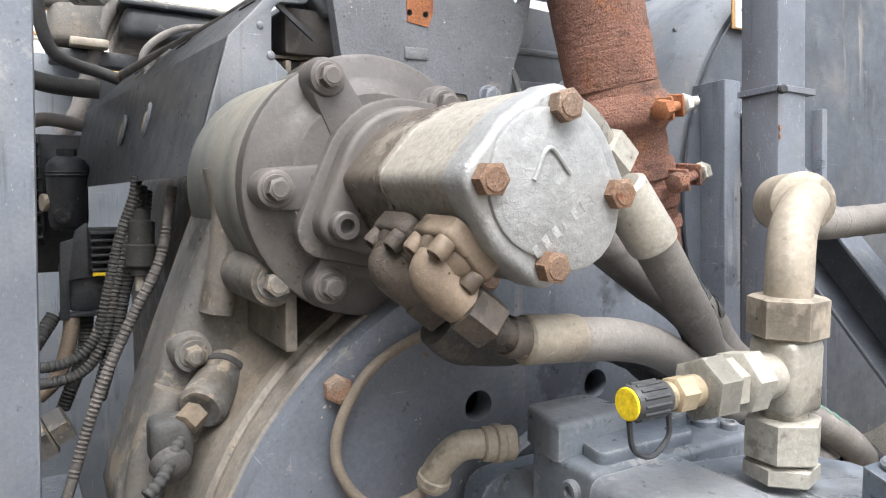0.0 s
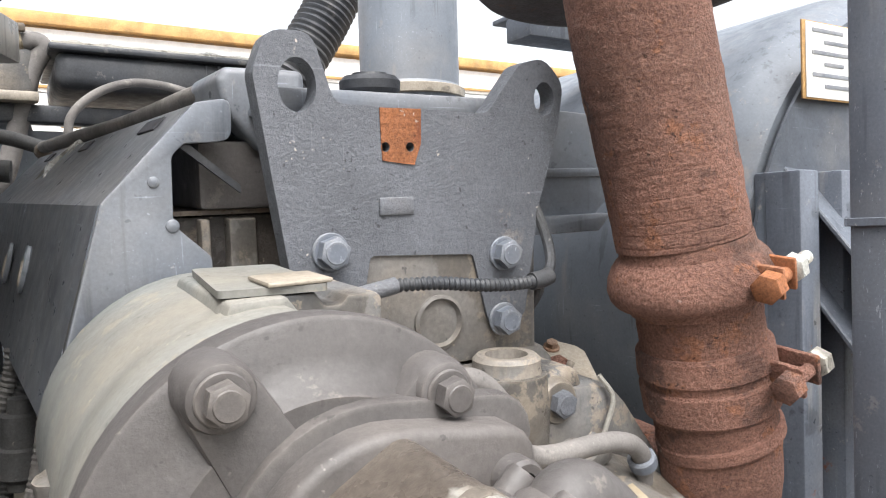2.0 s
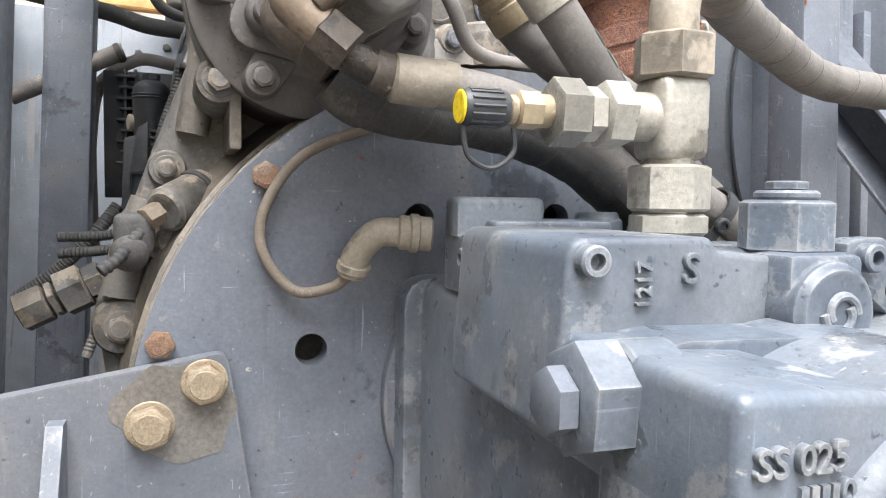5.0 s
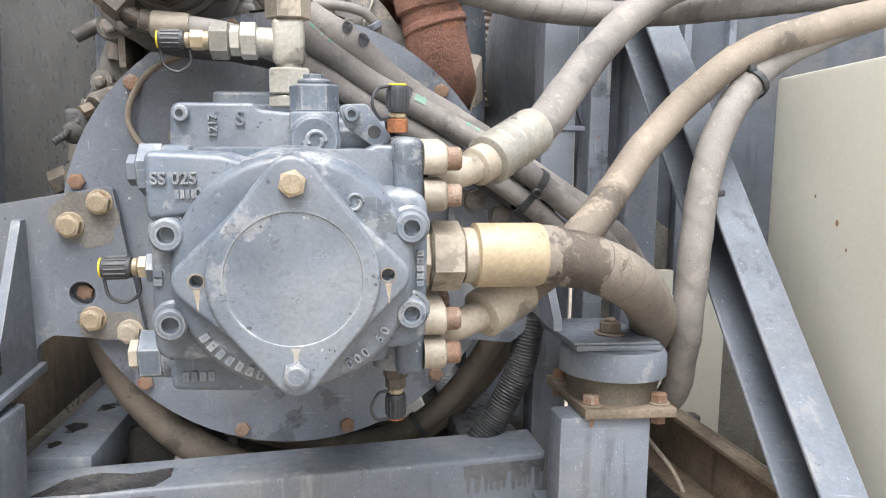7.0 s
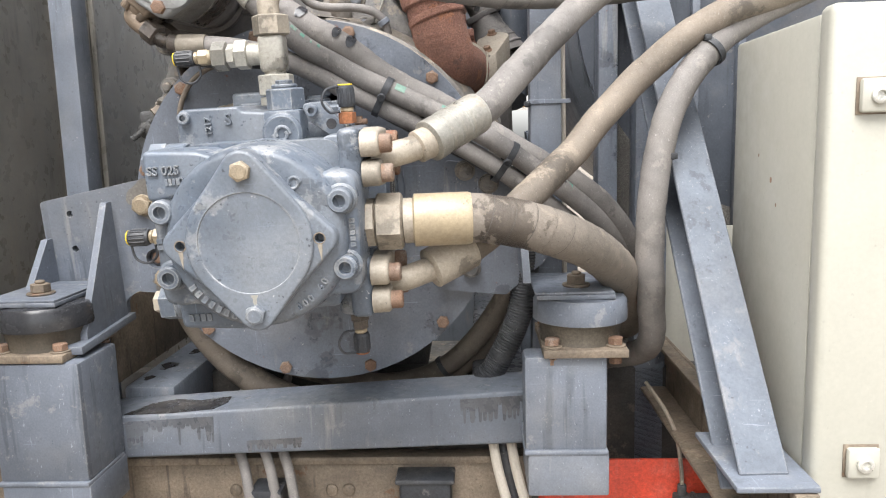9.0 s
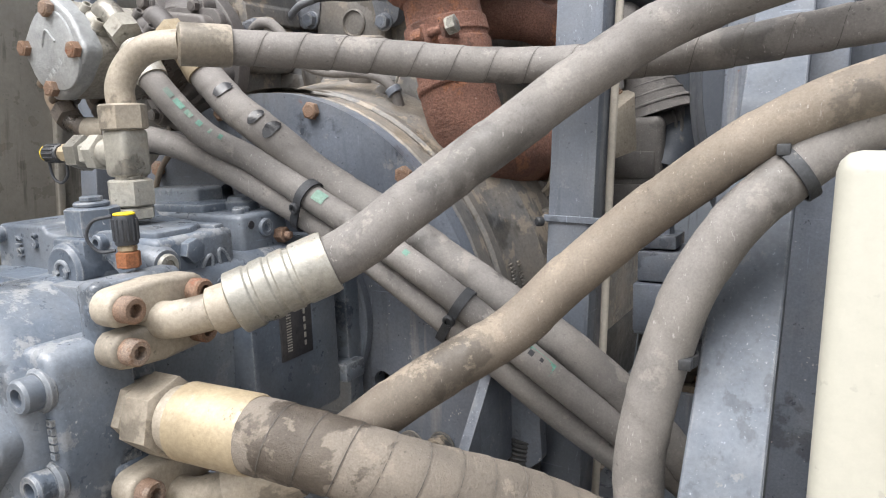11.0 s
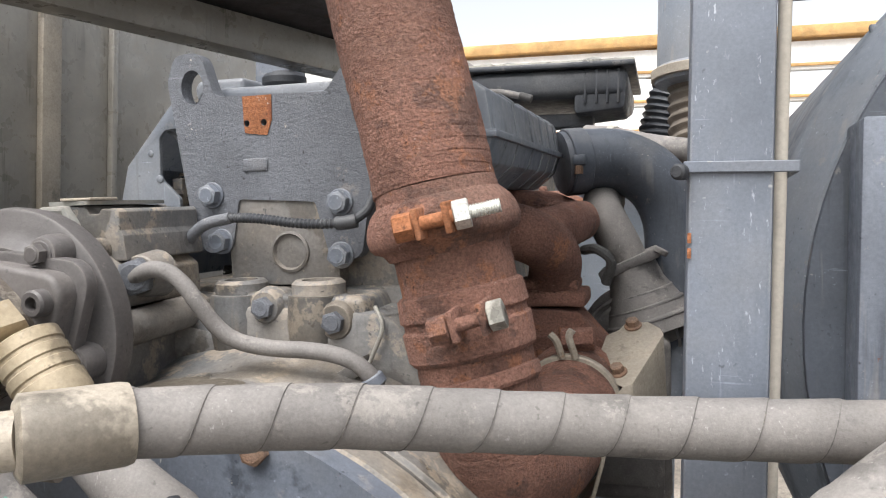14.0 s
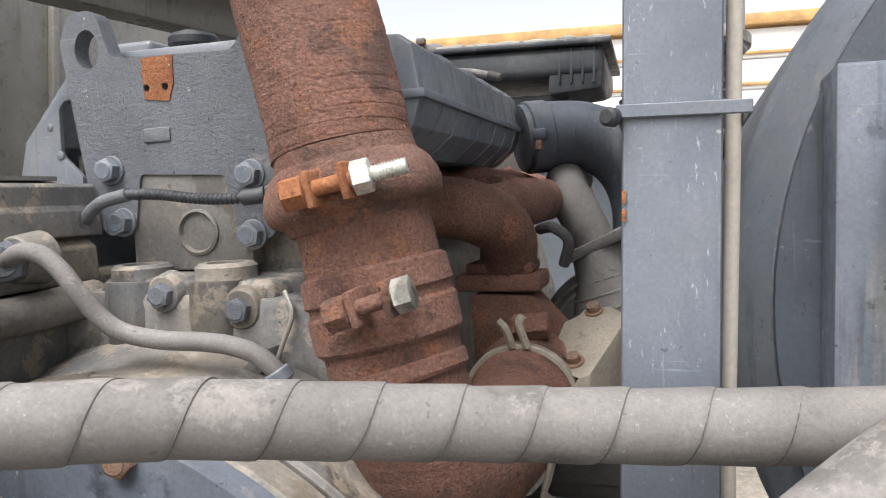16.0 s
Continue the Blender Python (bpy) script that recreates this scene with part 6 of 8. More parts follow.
# stepped lug on the drive housing
lug = thing("housing_lug", "dusty stepped cast lug on the drive housing", "casting", (-0.07, 0.07, 0.3))
part("saddle", slab(B(), rounded([(-0.150, 0.352), (-0.144, 0.3680), (-0.122, 0.3685), (-0.110, 0.352)], 0.003), 0.060, 0.150, 0.003), M_DOME, lug)
part("top_block", slab(B(), rounded([(-0.140, 0.328), (-0.074, 0.328), (-0.076, 0.346), (-0.0785, 0.350), (-0.0785, 0.363), (-0.081, 0.3655), (-0.094, 0.3655), (-0.097, 0.362), (-0.104, 0.362), (-0.108, 0.368), (-0.140, 0.368)], 0.002), 0.066, 0.155, 0.003), M_CAST, lug)
fold = part("folded_plate", slab(B(), rounded([(-0.146, 0.070), (-0.103, 0.063), (-0.100, 0.145), (-0.138, 0.152)], 0.004), 0.3686, 0.3716, 0, plane="xy"), M_DOME, lug, "thin folded plate on the lug")
part("folded_tab", box(B(), (-0.128, 0.064, 0.3718), (-0.101, 0.092, 0.3738), 0.0008), M_CREAM, fold)
part("flank", slab(B(), rounded([(-0.135, 0.295), (-0.072, 0.295), (-0.073, 0.320), (-0.088, 0.332), (-0.135, 0.334)], 0.004), 0.050, 0.146, 0.004), M_CAST, lug)
part("lower_body", slab(B(), rounded([(-0.14, 0.21), (-0.078, 0.21), (-0.074, 0.290), (-0.14, 0.30)], 0.006), 0.040, 0.15, 0.004), M_CAST, lug)
part("ridge", tube(B(), [(-0.096, 0.052, 0.336), (-0.094, 0.10, 0.336), (-0.094, 0.150, 0.336)], 0.009, 16, 6), M_CAST, lug)
part("tube_boss", cyl(B(), (-0.068, 0.046, 0.281), (-0.066, 0.135, 0.285), 0.0125), M_CAST, lug)
part("spout", cyl(B(), (-0.068, 0.092, 0.317), (-0.068, 0.070, 0.317), 0.0175, 0.015), M_CAST, lug)
bolt("grey hexagon union on the drive housing", "drive housing bolts", (-0.068, 0.071, 0.317), (0.3, -1, 0), 0.0135, 0.012, 0, M_LIFT)
bolt("grey hexagon bolt on the drive housing", "drive housing bolts", (-0.068, 0.047, 0.281), (0, -1, 0), 0.0095, 0.008, 0.011, M_LIFT)
bp = thing("breather_pipe", "bent grey steel pipe across the gear case", "pipe", (0.0, 0.06, 0.27))
part("tube", tube(B(), [(-0.066, 0.063, 0.3165), (-0.050, 0.060, 0.3225), (-0.036, 0.0605, 0.3205), (-0.024, 0.062, 0.3105), (-0.0147, 0.064, 0.2969), (-0.0049, 0.070, 0.2808), (0.0067, 0.075, 0.2712), (0.028, 0.080, 0.2660), (0.0548, 0.083, 0.2645), (0.0735, 0.085, 0.2619), (0.0898, 0.087, 0.2557), (0.1013, 0.090, 0.2429), (0.105, 0.094, 0.225)], 0.0058, 16, 8), M_HOSEGREY, bp)
part("clip", ring_of(B(), (0.0985, 0.0895, 0.2465), (0.1025, 0.0905, 0.2395), 0.0058, 0.0085, 20), M_PAINT, bp)
# oil stain lying on the casting
bm = B()
grid = []
for k in range(41):
    a = radians(99.5 - 24.0 * k / 40)
    far = 0.060 + 0.010 * noise.noise(Vector((k * 0.35, 3.1, 0))) - (0.016 if k > 26 else 0.0) - 0.012 * (k / 40)
    near = 0.016 + 0.006 * noise.noise(Vector((k * 0.3, 7.7, 0)))
    ring = []
    for q in range(7):
        y = near + (max(far, near + 0.004) - near) * q / 6
        r = 0.2495
        ring.append(bm.verts.new(((r + 0.0004) * math.cos(a), y, (r + 0.0004) * math.sin(a))))
    grid.append(ring)
for p, q in zip(grid, grid[1:]):
    for k in range(6):
        bm.faces.new((p[k], p[k + 1], q[k + 1], q[k]))
whole("oil_stain", bm, M_OILFILM, "dark oil stain on the dusty housing", "stain", ENG)

# ---- exhaust ----
ex = thing("exhaust_pipe", "thick flaking rust-brown exhaust pipe with clamps", "pipe", (0.16, 0.09, 0.1))


def flake(s, a):
    q = Vector((s * 90, math.cos(a) * 4, math.sin(a) * 4))
    turn = (s / 0.0075 + a / (2 * math.pi) + 0.05 * noise.noise(Vector((s * 30, a, 0)))) % 1.0
    keep = 0.5 + 0.5 * noise.noise(Vector((s * 14, math.cos(a) * 1.5, math.sin(a) * 1.5)))
    return 0.0005 * noise.noise(q) + 0.0005 * noise.noise(q * 2.7) - (0.0005 * keep if turn > 0.88 else 0.0)


part("upper_pipe", tube(B(), [(0.0605, 0.1115, 0.8600), (0.0935, 0.1095, 0.6200), (0.1115, 0.1075, 0.5110), (0.1375, 0.1025, 0.4050), (0.1445, 0.1005, 0.3720)], 0.0408, 72, 110, wobble=flake), M_RUST, ex)
part("clamp_bead", lathe(B(), (0.1455, 0.0995, 0.3730), (0.1545, 0.0985, 0.3270), [(0, 0.0400), (0.008, 0.0412), (0.0105, 0.0440), (0.014, 0.0470), (0.020, 0.0500), (0.027, 0.0515), (0.033, 0.0505), (0.0365, 0.0480), (0.0385, 0.0430), (0.044, 0.0395)], 64), M_RUST, ex, "orange rusted clamp bead")
part("lower_pipe", tube(B(), [(0.1525, 0.0985, 0.345), (0.1635, 0.0975, 0.295), (0.1735, 0.0955, 0.243), (0.1800, 0.0985, 0.214), (0.1870, 0.1090, 0.192), (0.1950, 0.1310, 0.180), (0.2015, 0.1650, 0.1765), (0.2050, 0.2050, 0.176), (0.2050, 0.25, 0.176)], 0.0385, 48, 26, wobble=flake), M_RUST, ex)
part("clamp_band", lathe(B(), (0.1605, 0.0975, 0.3070), (0.1695, 0.0965, 0.2620), [(0, 0.0395), (0.002, 0.042), (0.016, 0.043), (0.018, 0.041), (0.022, 0.041), (0.024, 0.043), (0.042, 0.0425), (0.045, 0.040)], 48), M_RUST, ex)
part("lower_band", lathe(B(), (0.1725, 0.0950, 0.2500), (0.1755, 0.0940, 0.2400), [(0, 0.039), (0.001, 0.0405), (0.008, 0.0405), (0.01, 0.039)], 48), M_RUST, ex)


def clamp_bolt(p, d, mat_lug, nut_mat):
    """The two lugs of a pipe clamp, their bolt and nut; d points from head to nut."""
    p, d = Vector(p), Vector(d).normalized()
    t = thing("clamp_bolt", "rusty pipe clamp bolt with a newer pale nut", "bolt", tuple(p), ENG, "pipe clamp bolts")
    back = Vector((0, 1, 0.05))
    for k in (-0.009, 0.009):
        b = B()
        c = p + d * k + back * 0.008
        u = d.cross(back).normalized()
        m = Matrix(((u.x, back.x, d.x, c.x), (u.y, back.y, d.y, c.y), (u.z, back.z, d.z, c.z), (0, 0, 0, 1)))
        box(b, (-0.0095, -0.014, -0.002), (0.0095, 0.018, 0.002), 0.0015)
        bmesh.ops.transform(b, matrix=m, verts=b.verts)
        part("lug", b, mat_lug, t)
    part("shank", cyl(B(), p - d * 0.022, p + d * 0.022, 0.0042), mat_lug, t)
    part("head", hexa(B(), p - d * 0.024, p - d * 0.012, 0.0088, 0.2), mat_lug, t)
    part("nut", hexa(B(), p + d * 0.012, p + d * 0.022, 0.0088, 0.4), nut_mat, t, "pale zinc nut")
    b = B()
    tube(b, [p + d * 0.021, p + d * 0.04], lambda r: 0.004 + 0.0004 * math.sin(r * 3800), 12, 60)
    if nut_mat is M_CHROME:
        part("thread", b, M_CHROME, t, "bright threaded end")
    else:
        b.free()


clamp_bolt((0.1615, 0.044, 0.352), (0.95, 0.25, 0.2), M_RUSTORANGE, M_CHROME)
clamp_bolt((0.1815, 0.042, 0.293), (0.95, 0.12, 0.25), M_RUST, M_ZINC)

# ---- exhaust manifold and turbocharger ----
mf = thing("exhaust_manifold", "rust-brown cast exhaust manifold", "manifold", (0.16, 0.4, 0.3))
part("front_elbow", tube(B(), [(0.094, 0.318, 0.338), (0.122, 0.318, 0.337), (0.152, 0.326, 0.332), (0.176, 0.344, 0.320), (0.183, 0.364, 0.302), (0.180, 0.378, 0.280)], 0.0265, 26, 12, wobble=lambda s, a: 0.0012 * noise.noise(Vector((s * 40, math.cos(a) * 2, math.sin(a) * 2)))), M_RUST, mf, "fat rusty elbow down to the turbocharger")
part("log", tube(B(), [(0.168, 0.345, 0.328), (0.186, 0.39, 0.333), (0.19, 0.45, 0.335), (0.19, 0.62, 0.335), (0.19, 0.9, 0.335)], 0.0235, 24, 12, wobble=lambda s, a: 0.0012 * noise.noise(Vector((s * 40, math.cos(a) * 2, math.sin(a) * 2)))), M_RUST, mf)
for y in (0.44, 0.56, 0.68):
    part("runner", tube(B(), [(0.10, y, 0.345), (0.14, y, 0.352), (0.185, y, 0.335)], 0.021, 18, 6), M_RUST, mf)
    part("flange", box(B(), (0.098, y - 0.03, 0.32), (0.112, y + 0.03, 0.372), 0.003), M_RUST, mf)
    for dz in (0.028, -0.022):
        bolt("rusty stud nut on the exhaust manifold", "manifold nuts", (0.112, y + 0.024, 0.345 + dz), (1, -0.1, 0), 0.0075, 0.01, 0, M_RUST)
tb = thing("turbocharger", "rusty turbocharger with a pale band clamp", "turbocharger", (0.21, 0.25, 0.19))
part("foot_flange", box(B(), (0.134, 0.352, 0.256), (0.214, 0.404, 0.272), 0.004), M_RUST, tb)
part("upper_flange", box(B(), (0.144, 0.356, 0.272), (0.206, 0.400, 0.282), 0.003), M_RUST, tb)
part("throat", slab(B(), rounded([(0.150, 0.19), (0.246, 0.19), (0.240, 0.212), (0.205, 0.252), (0.148, 0.254)], 0.006), 0.352, 0.40, 0.004), M_RUST, tb)
part("turbine_housing", lathe(B(), (0.205, 0.24, 0.176), (0.205, 0.37, 0.176), [(0, 0.0), (0.004, 0.026), (0.014, 0.036), (0.035, 0.042), (0.06, 0.047), (0.09, 0.05), (0.12, 0.046), (0.13, 0.03)], 40), M_RUST, tb)
part("band_clamp", ring_of(B(), (0.205, 0.283, 0.176), (0.205, 0.294, 0.176), 0.0435, 0.0475, 40), M_CREAM, tb, "pale band clamp")
part("band_tab", tube(B(), [(0.200, 0.283, 0.221), (0.196, 0.280, 0.236), (0.190, 0.280, 0.243)], 0.0034, 8, 6), M_CREAM, tb)
part("band_tab", tube(B(), [(0.212, 0.283, 0.221), (0.207, 0.280, 0.240), (0.210, 0.280, 0.247)], 0.0034, 8, 6), M_CREAM, tb)
part("actuator_nut", hexa(B(), (0.196, 0.31, 0.232), (0.226, 0.31, 0.234), 0.011, 0.2), M_RUST, tb)
part("compressor_housing", lathe(B(), (0.252, 0.505, 0.190), (0.252, 0.585, 0.190), [(0, 0.03), (0.01, 0.058), (0.02, 0.066), (0.05, 0.066), (0.07, 0.05), (0.08, 0.03)], 44), M_HOSEGREY, tb, "grey aluminium compressor housing")
for r_ in (0.05, 0.058):
    part("ring", ring_of(B(), (0.252, 0.515, 0.190), (0.252, 0.507, 0.190), r_ - 0.002, r_ + 0.002, 44), M_HOSEGREY, tb)
hs = thing("heat_shield", "pale cream sheet metal heat shield, bent, with rusty bolts", "heat shield", (0.26, 0.26, 0.1))
bm = B()
top = [(0.2237, 0.3028, 0.2023), (0.2322, 0.3581, 0.2284), (0.2440, 0.3640, 0.2330), (0.2490, 0.3730, 0.2375), (0.2710, 0.3715, 0.2402), (0.2830, 0.3580, 0.2365), (0.2860, 0.3480, 0.2325), (0.2604, 0.2843, 0.2003), (0.2521, 0.2817, 0.1977)]
va = [bm.verts.new(p) for p in top]
bm.faces.new(va)
side = [bm.verts.new(p) for p in ((0.2630, 0.2825, 0.152), (0.2885, 0.3475, 0.165), (0.2860, 0.3590, 0.170))]
bm.faces.new((va[7], va[6], side[1], side[0]))
bm.faces.new((va[6], va[5], side[2], side[1]))
front = [bm.verts.new(p) for p in ((0.2459, 0.2810, 0.1900), (0.2314, 0.2820, 0.1660), (0.2316, 0.2820, 0.150))]
bm.faces.new((va[7], side[0], front[2], front[1], front[0], va[8]))
bmesh.ops.recalc_face_normals(bm, faces=bm.faces[:])
bmesh.ops.solidify(bm, geom=bm.faces[:], thickness=0.0018)
bevel_edges(bm, [e for e in bm.edges if len(e.link_faces) == 2 and e.calc_face_angle(0) > 0.6], 0.0012, 2)
part("sheet", bm, M_CREAM, hs)
lp = [(0.141, 0.130), (0.164, 0.1225), (0.186, 0.118), (0.206, 0.118), (0.221, 0.124), (0.234, 0.138), (0.2415, 0.166), (0.243, 0.20)]
part("strap", slab(B(), [p for p in lp] + [(x + 0.0025, z - 0.0025) for x, z in reversed(lp)], 0.185, 0.228, 0.0006), M_CREAM, hs, "bent pale strap under the pipe")
sm = thing("starter_bracket", "dusty cast bracket with a round capped end beside the flywheel housing", "bracket", (0.22, 0.17, 0.03))
part("cap", lathe(B(), (0.230, 0.195, 0.091), (0.2435, 0.153, 0.0905), [(0, 0.022), (0.03, 0.022), (0.033, 0.0205), (0.034, 0.0165), (0.040, 0.016), (0.042, 0.0135), (0.0425, 0.010), (0.044, 0.009), (0.044, 0)], 32), M_CAST, sm, "round grey cap")
part("arm", slab(B(), rounded([(0.184, 0.030), (0.186, 0.070), (0.200, 0.090), (0.214, 0.084), (0.226, 0.066), (0.250, 0.064), (0.250, 0.030)], 0.006), 0.158, 0.20, 0.005, seg=3), M_CAST, sm)
part("boss", lathe(B(), (0.207, 0.17, 0.056), (0.207, 0.148, 0.056), [(0, 0.012), (0.012, 0.011), (0.014, 0.008), (0.022, 0.0075), (0.022, 0)], 24), M_CAST, sm)
part("foot", box(B(), (0.172, 0.155, -0.03), (0.262, 0.215, 0.034), 0.008, 3), M_CAST, sm)
mb = thing("mount_stack", "dark grey stacked engine mount plates behind the post", "mount", (0.34, 0.32, -0.03))
part("top_plate", box(B(), (0.306, 0.296, 0.051), (0.350, 0.345, 0.067), 0.002), M_PLATE, mb)
part("pad", box(B(), (0.306, 0.29, 0.012), (0.376, 0.36, 0.048), 0.003), M_PLATE, mb)
part("nut", hexa(B(), (0.332, 0.318, 0.066), (0.332, 0.318, 0.078), 0.011, 0.2), M_PLATE, mb)
part("base", box(B(), (0.302, 0.285, -0.05), (0.372, 0.37, 0.010), 0.003), M_PLATE, mb)
for x, y, z in ((0.2468, 0.3011, 0.2055), (0.2575, 0.366, 0.2362)):
    bolt("rusty bolt in the heat shield", "heat shield bolts", (x, y, z), (-0.15, -0.40, 0.9), 0.0062, 0.006, 0.0085, M_RUSTBOLT)

# ---- right side: intake manifold, charge-air pipes ----
ic = thing("intake_manifold", "grey ribbed plastic intake manifold box", "manifold", (0.12, 0.35, 0.37))
sec = [(0.03, 0.374), (0.138, 0.374), (0.160, 0.392), (0.1665, 0.412), (0.1615, 0.447), (0.152, 0.454), (0.03, 0.462)]
part("box", slab(B(), rounded(sec, 0.004), 0.183, 0.535, 0.004), M_COVER, ic)
part("front_flange", slab(B(), rounded([(0.05, 0.3725), (0.146, 0.3725), (0.158, 0.3845), (0.05, 0.3845)], 0.002), 0.175, 0.186, 0.002), M_COVER, ic)
part("seam", slab(B(), rounded([(0.1, 0.4105), (0.1695, 0.4105), (0.1695, 0.4165), (0.1, 0.4165)], 0.001), 0.181, 0.537, 0.001), M_COVER, ic)
for y in (0.275, 0.350, 0.410, 0.460, 0.505):
    part("rib", slab(B(), rounded([(0.05, 0.373), (0.1385, 0.373), (0.1612, 0.3915), (0.1682, 0.412), (0.1632, 0.448), (0.1525, 0.4557), (0.05, 0.4637)], 0.003), y, y + 0.004, 0.001), M_COVER, ic)
cp = thing("charge_air_pipe", "large dark grey charge air pipe with a hose clamp", "pipe", (0.2, 0.55, 0.38))
part("pipe", tube(B(), [(0.165, 0.545, 0.405), (0.195, 0.56, 0.408), (0.235, 0.575, 0.405), (0.275, 0.58, 0.380), (0.297, 0.58, 0.335), (0.300, 0.57, 0.27), (0.295, 0.55, 0.19), (0.285, 0.5, 0.12)], 0.038, 30, 12), M_DARKPAINT_SHADE, cp)
part("clamp", ring_of(B(), (0.170, 0.546, 0.4055), (0.190, 0.557, 0.4070), 0.037, 0.0410, 36), M_DARKPAINT_SHADE, cp)
part("clamp_screw", box(B(), (0.184, 0.510, 0.400), (0.200, 0.524, 0.413), 0.003), M_DARKPAINT_SHADE, cp)
part("clamp_screw_head", hexa(B(), (0.191, 0.515, 0.400), (0.191, 0.515, 0.390), 0.005), M_RUSTBOLT, cp)
ub = thing("turbo_inlet_elbow", "grey cast inlet elbow of the turbocharger", "pipe", (0.23, 0.44, 0.3))
part("bend", tube(B(), [(0.245, 0.528, 0.284), (0.236, 0.530, 0.305), (0.224, 0.535, 0.328), (0.214, 0.548, 0.346), (0.212, 0.575, 0.357), (0.214, 0.62, 0.357)], 0.0235, 24, 10), M_HOSEGREY, ub)
part("flange", box(B(), (-0.036, -0.03, -0.006), (0.036, 0.03, 0.006), 0.003, m=Matrix.Translation((0.247, 0.527, 0.284)) @ Matrix.Rotation(radians(-24), 4, "Y")), M_HOSEGREY, ub)
part("lug", cyl(B(), (0.281, 0.500, 0.296), (0.284, 0.500, 0.302), 0.008), M_HOSEGREY, ub)
part("throat", lathe(B(), (0.248, 0.527, 0.280), (0.272, 0.524, 0.205), [(0, 0.029), (0.02, 0.032), (0.05, 0.045), (0.078, 0.056)], 32), M_HOSEGREY, ub)
for q in (0.030, 0.045, 0.060):
    part("rib", lathe(B(), (0.2576 + (q - 0.03) * 0.3, 0.5262, 0.2514 - (q - 0.03) * 0.95), (0.2592 + (q - 0.03) * 0.3, 0.526, 0.2465 - (q - 0.03) * 0.95), [(0, 0.035 + (q - 0.03) * 0.5), (0.002, 0.038 + (q - 0.03) * 0.5), (0.004, 0.0385 + (q - 0.03) * 0.5), (0.005, 0.036 + (q - 0.03) * 0.5)], 32), M_HOSEGREY, ub)
cb = thing("bellows_hose", "grey ribbed bellows hose beside the turbocharger", "hose", (0.28, 0.36, 0.2))
part("bellows", tube(B(), [(0.235, 0.66, 0.215), (0.285, 0.66, 0.212), (0.34, 0.66, 0.213)], 0.021, 24, 60, wobble=lambda s, a: 0.003 * math.sin(s * 2 * math.pi / 0.011)), M_HOSEGREY, cb)
part("canister", box(B(), (0.190, 0.462, 0.02), (0.292, 0.50, 0.206), 0.012, 4), M_HOSEGREY, cb, "grey moulded canister")
for z0_, z1_ in ((0.04, 0.112), (0.120, 0.158)):
    part("canister_panel", box(B(), (0.196, 0.4595, z0_), (0.284, 0.470, z1_), 0.003, 2), M_HOSEGREY, cb)
part("oil_line", tube(B(), [(0.232, 0.37, 0.278), (0.238, 0.36, 0.30), (0.225, 0.36, 0.312), (0.21, 0.38, 0.31)], 0.005, 10, 8), M_HOSEDARK, cb)
co = thing("coolant_hose", "dusty grey coolant hose with a clamp behind the intake pipe", "hose", (0.2, 0.7, 0.42))
part("hose", tube(B(), [(0.17, 0.80, 0.455), (0.21, 0.78, 0.448), (0.27, 0.76, 0.432), (0.33, 0.74, 0.42), (0.42, 0.72, 0.40)], 0.019, 18, 8), M_HOSEGREY, co)
part("clamp", ring_of(B(), (0.205, 0.782, 0.449), (0.215, 0.777, 0.4465), 0.019, 0.021, 24), M_ZINC, co)

# ---- engine side cover with the raised emblem ----
COVER = ENG @ pose(-0.031, -0.0275, 0.0494) @ Matrix.Scale(0.878, 4)   # the cover is drawn a little larger than it is
sc = thing("engine_side_cover", "dark grey plastic engine cover with a raised round emblem", "cover", (-0.17, 0.4, 0.27), COVER)
A = [(-0.197, 0.279), (-0.1615, 0.402), (-0.1045, 0.4605), (-0.098, 0.4635), (-0.084, 0.4645)]
Z = [(-0.245, 0.262), (-0.2185, 0.391), (-0.155, 0.453), (-0.146, 0.456), (-0.12, 0.457)]
bm = B()
rows = []
for k in range(13):
    f = k / 12
    rows.append([bm.verts.new((a[0] * (1 - f) + z[0] * f, 0.2495 + f * 0.75, a[1] * (1 - f) + z[1] * f)) for a, z in zip(A, Z)])
for r0, r1 in zip(rows, rows[1:]):
    for i in range(4):
        bm.faces.new((r0[i], r0[i + 1], r1[i + 1], r1[i]))
bmesh.ops.solidify(bm, geom=bm.faces[:], thickness=0.004)
bevel_edges(bm, [e for e in bm.edges if len(e.link_faces) == 2 and e.calc_face_angle(0) > 0.4], 0.0022, 2)
part("shell", bm, M_COVER, sc)
part("end_wall", slab(B(), rounded([(-0.1845, 0.3180), (-0.1605, 0.403), (-0.1055, 0.4615), (-0.084, 0.4650), (-0.0845, 0.4385), (-0.113, 0.4370), (-0.1205, 0.4300), (-0.1215, 0.389), (-0.100, 0.3685), (-0.100, 0.330), (-0.1795, 0.3185)], [0.004, 0.004, 0.006, 0.006, 0.009, 0.006, 0.008, 0.01, 0.006, 0.004, 0.004]), 0.246, 0.2505, 0.0012), M_COVER, sc)
for x, z, r_ in ((-0.1315, 0.4145, 0.0035), (-0.1222, 0.3885, 0.0042)):
    part("dimple", lathe(B(), (x, 0.2463, z), (x, 0.2442, z), [(0, r_), (0.0012, r_ * 0.9), (0.0021, r_ * 0.5), (0.0021, 0)], 16), M_COVER, sc)
run = Vector((0.077, -1, 0.0135)).normalized()
face = run.cross(Vector((0.698, 0, 0.716))).normalized()
rise = face.cross(run)
place = Matrix(((run.x, rise.x, face.x, -0.1565), (run.y, rise.y, face.y, 0.705), (run.z, rise.z, face.z, 0.4320), (0, 0, 0, 1)))
bm = B()
ring_of(bm, (0, 0, -0.005), (0, 0, 0.0022), 0.0385, 0.0425, 44, 0.001)
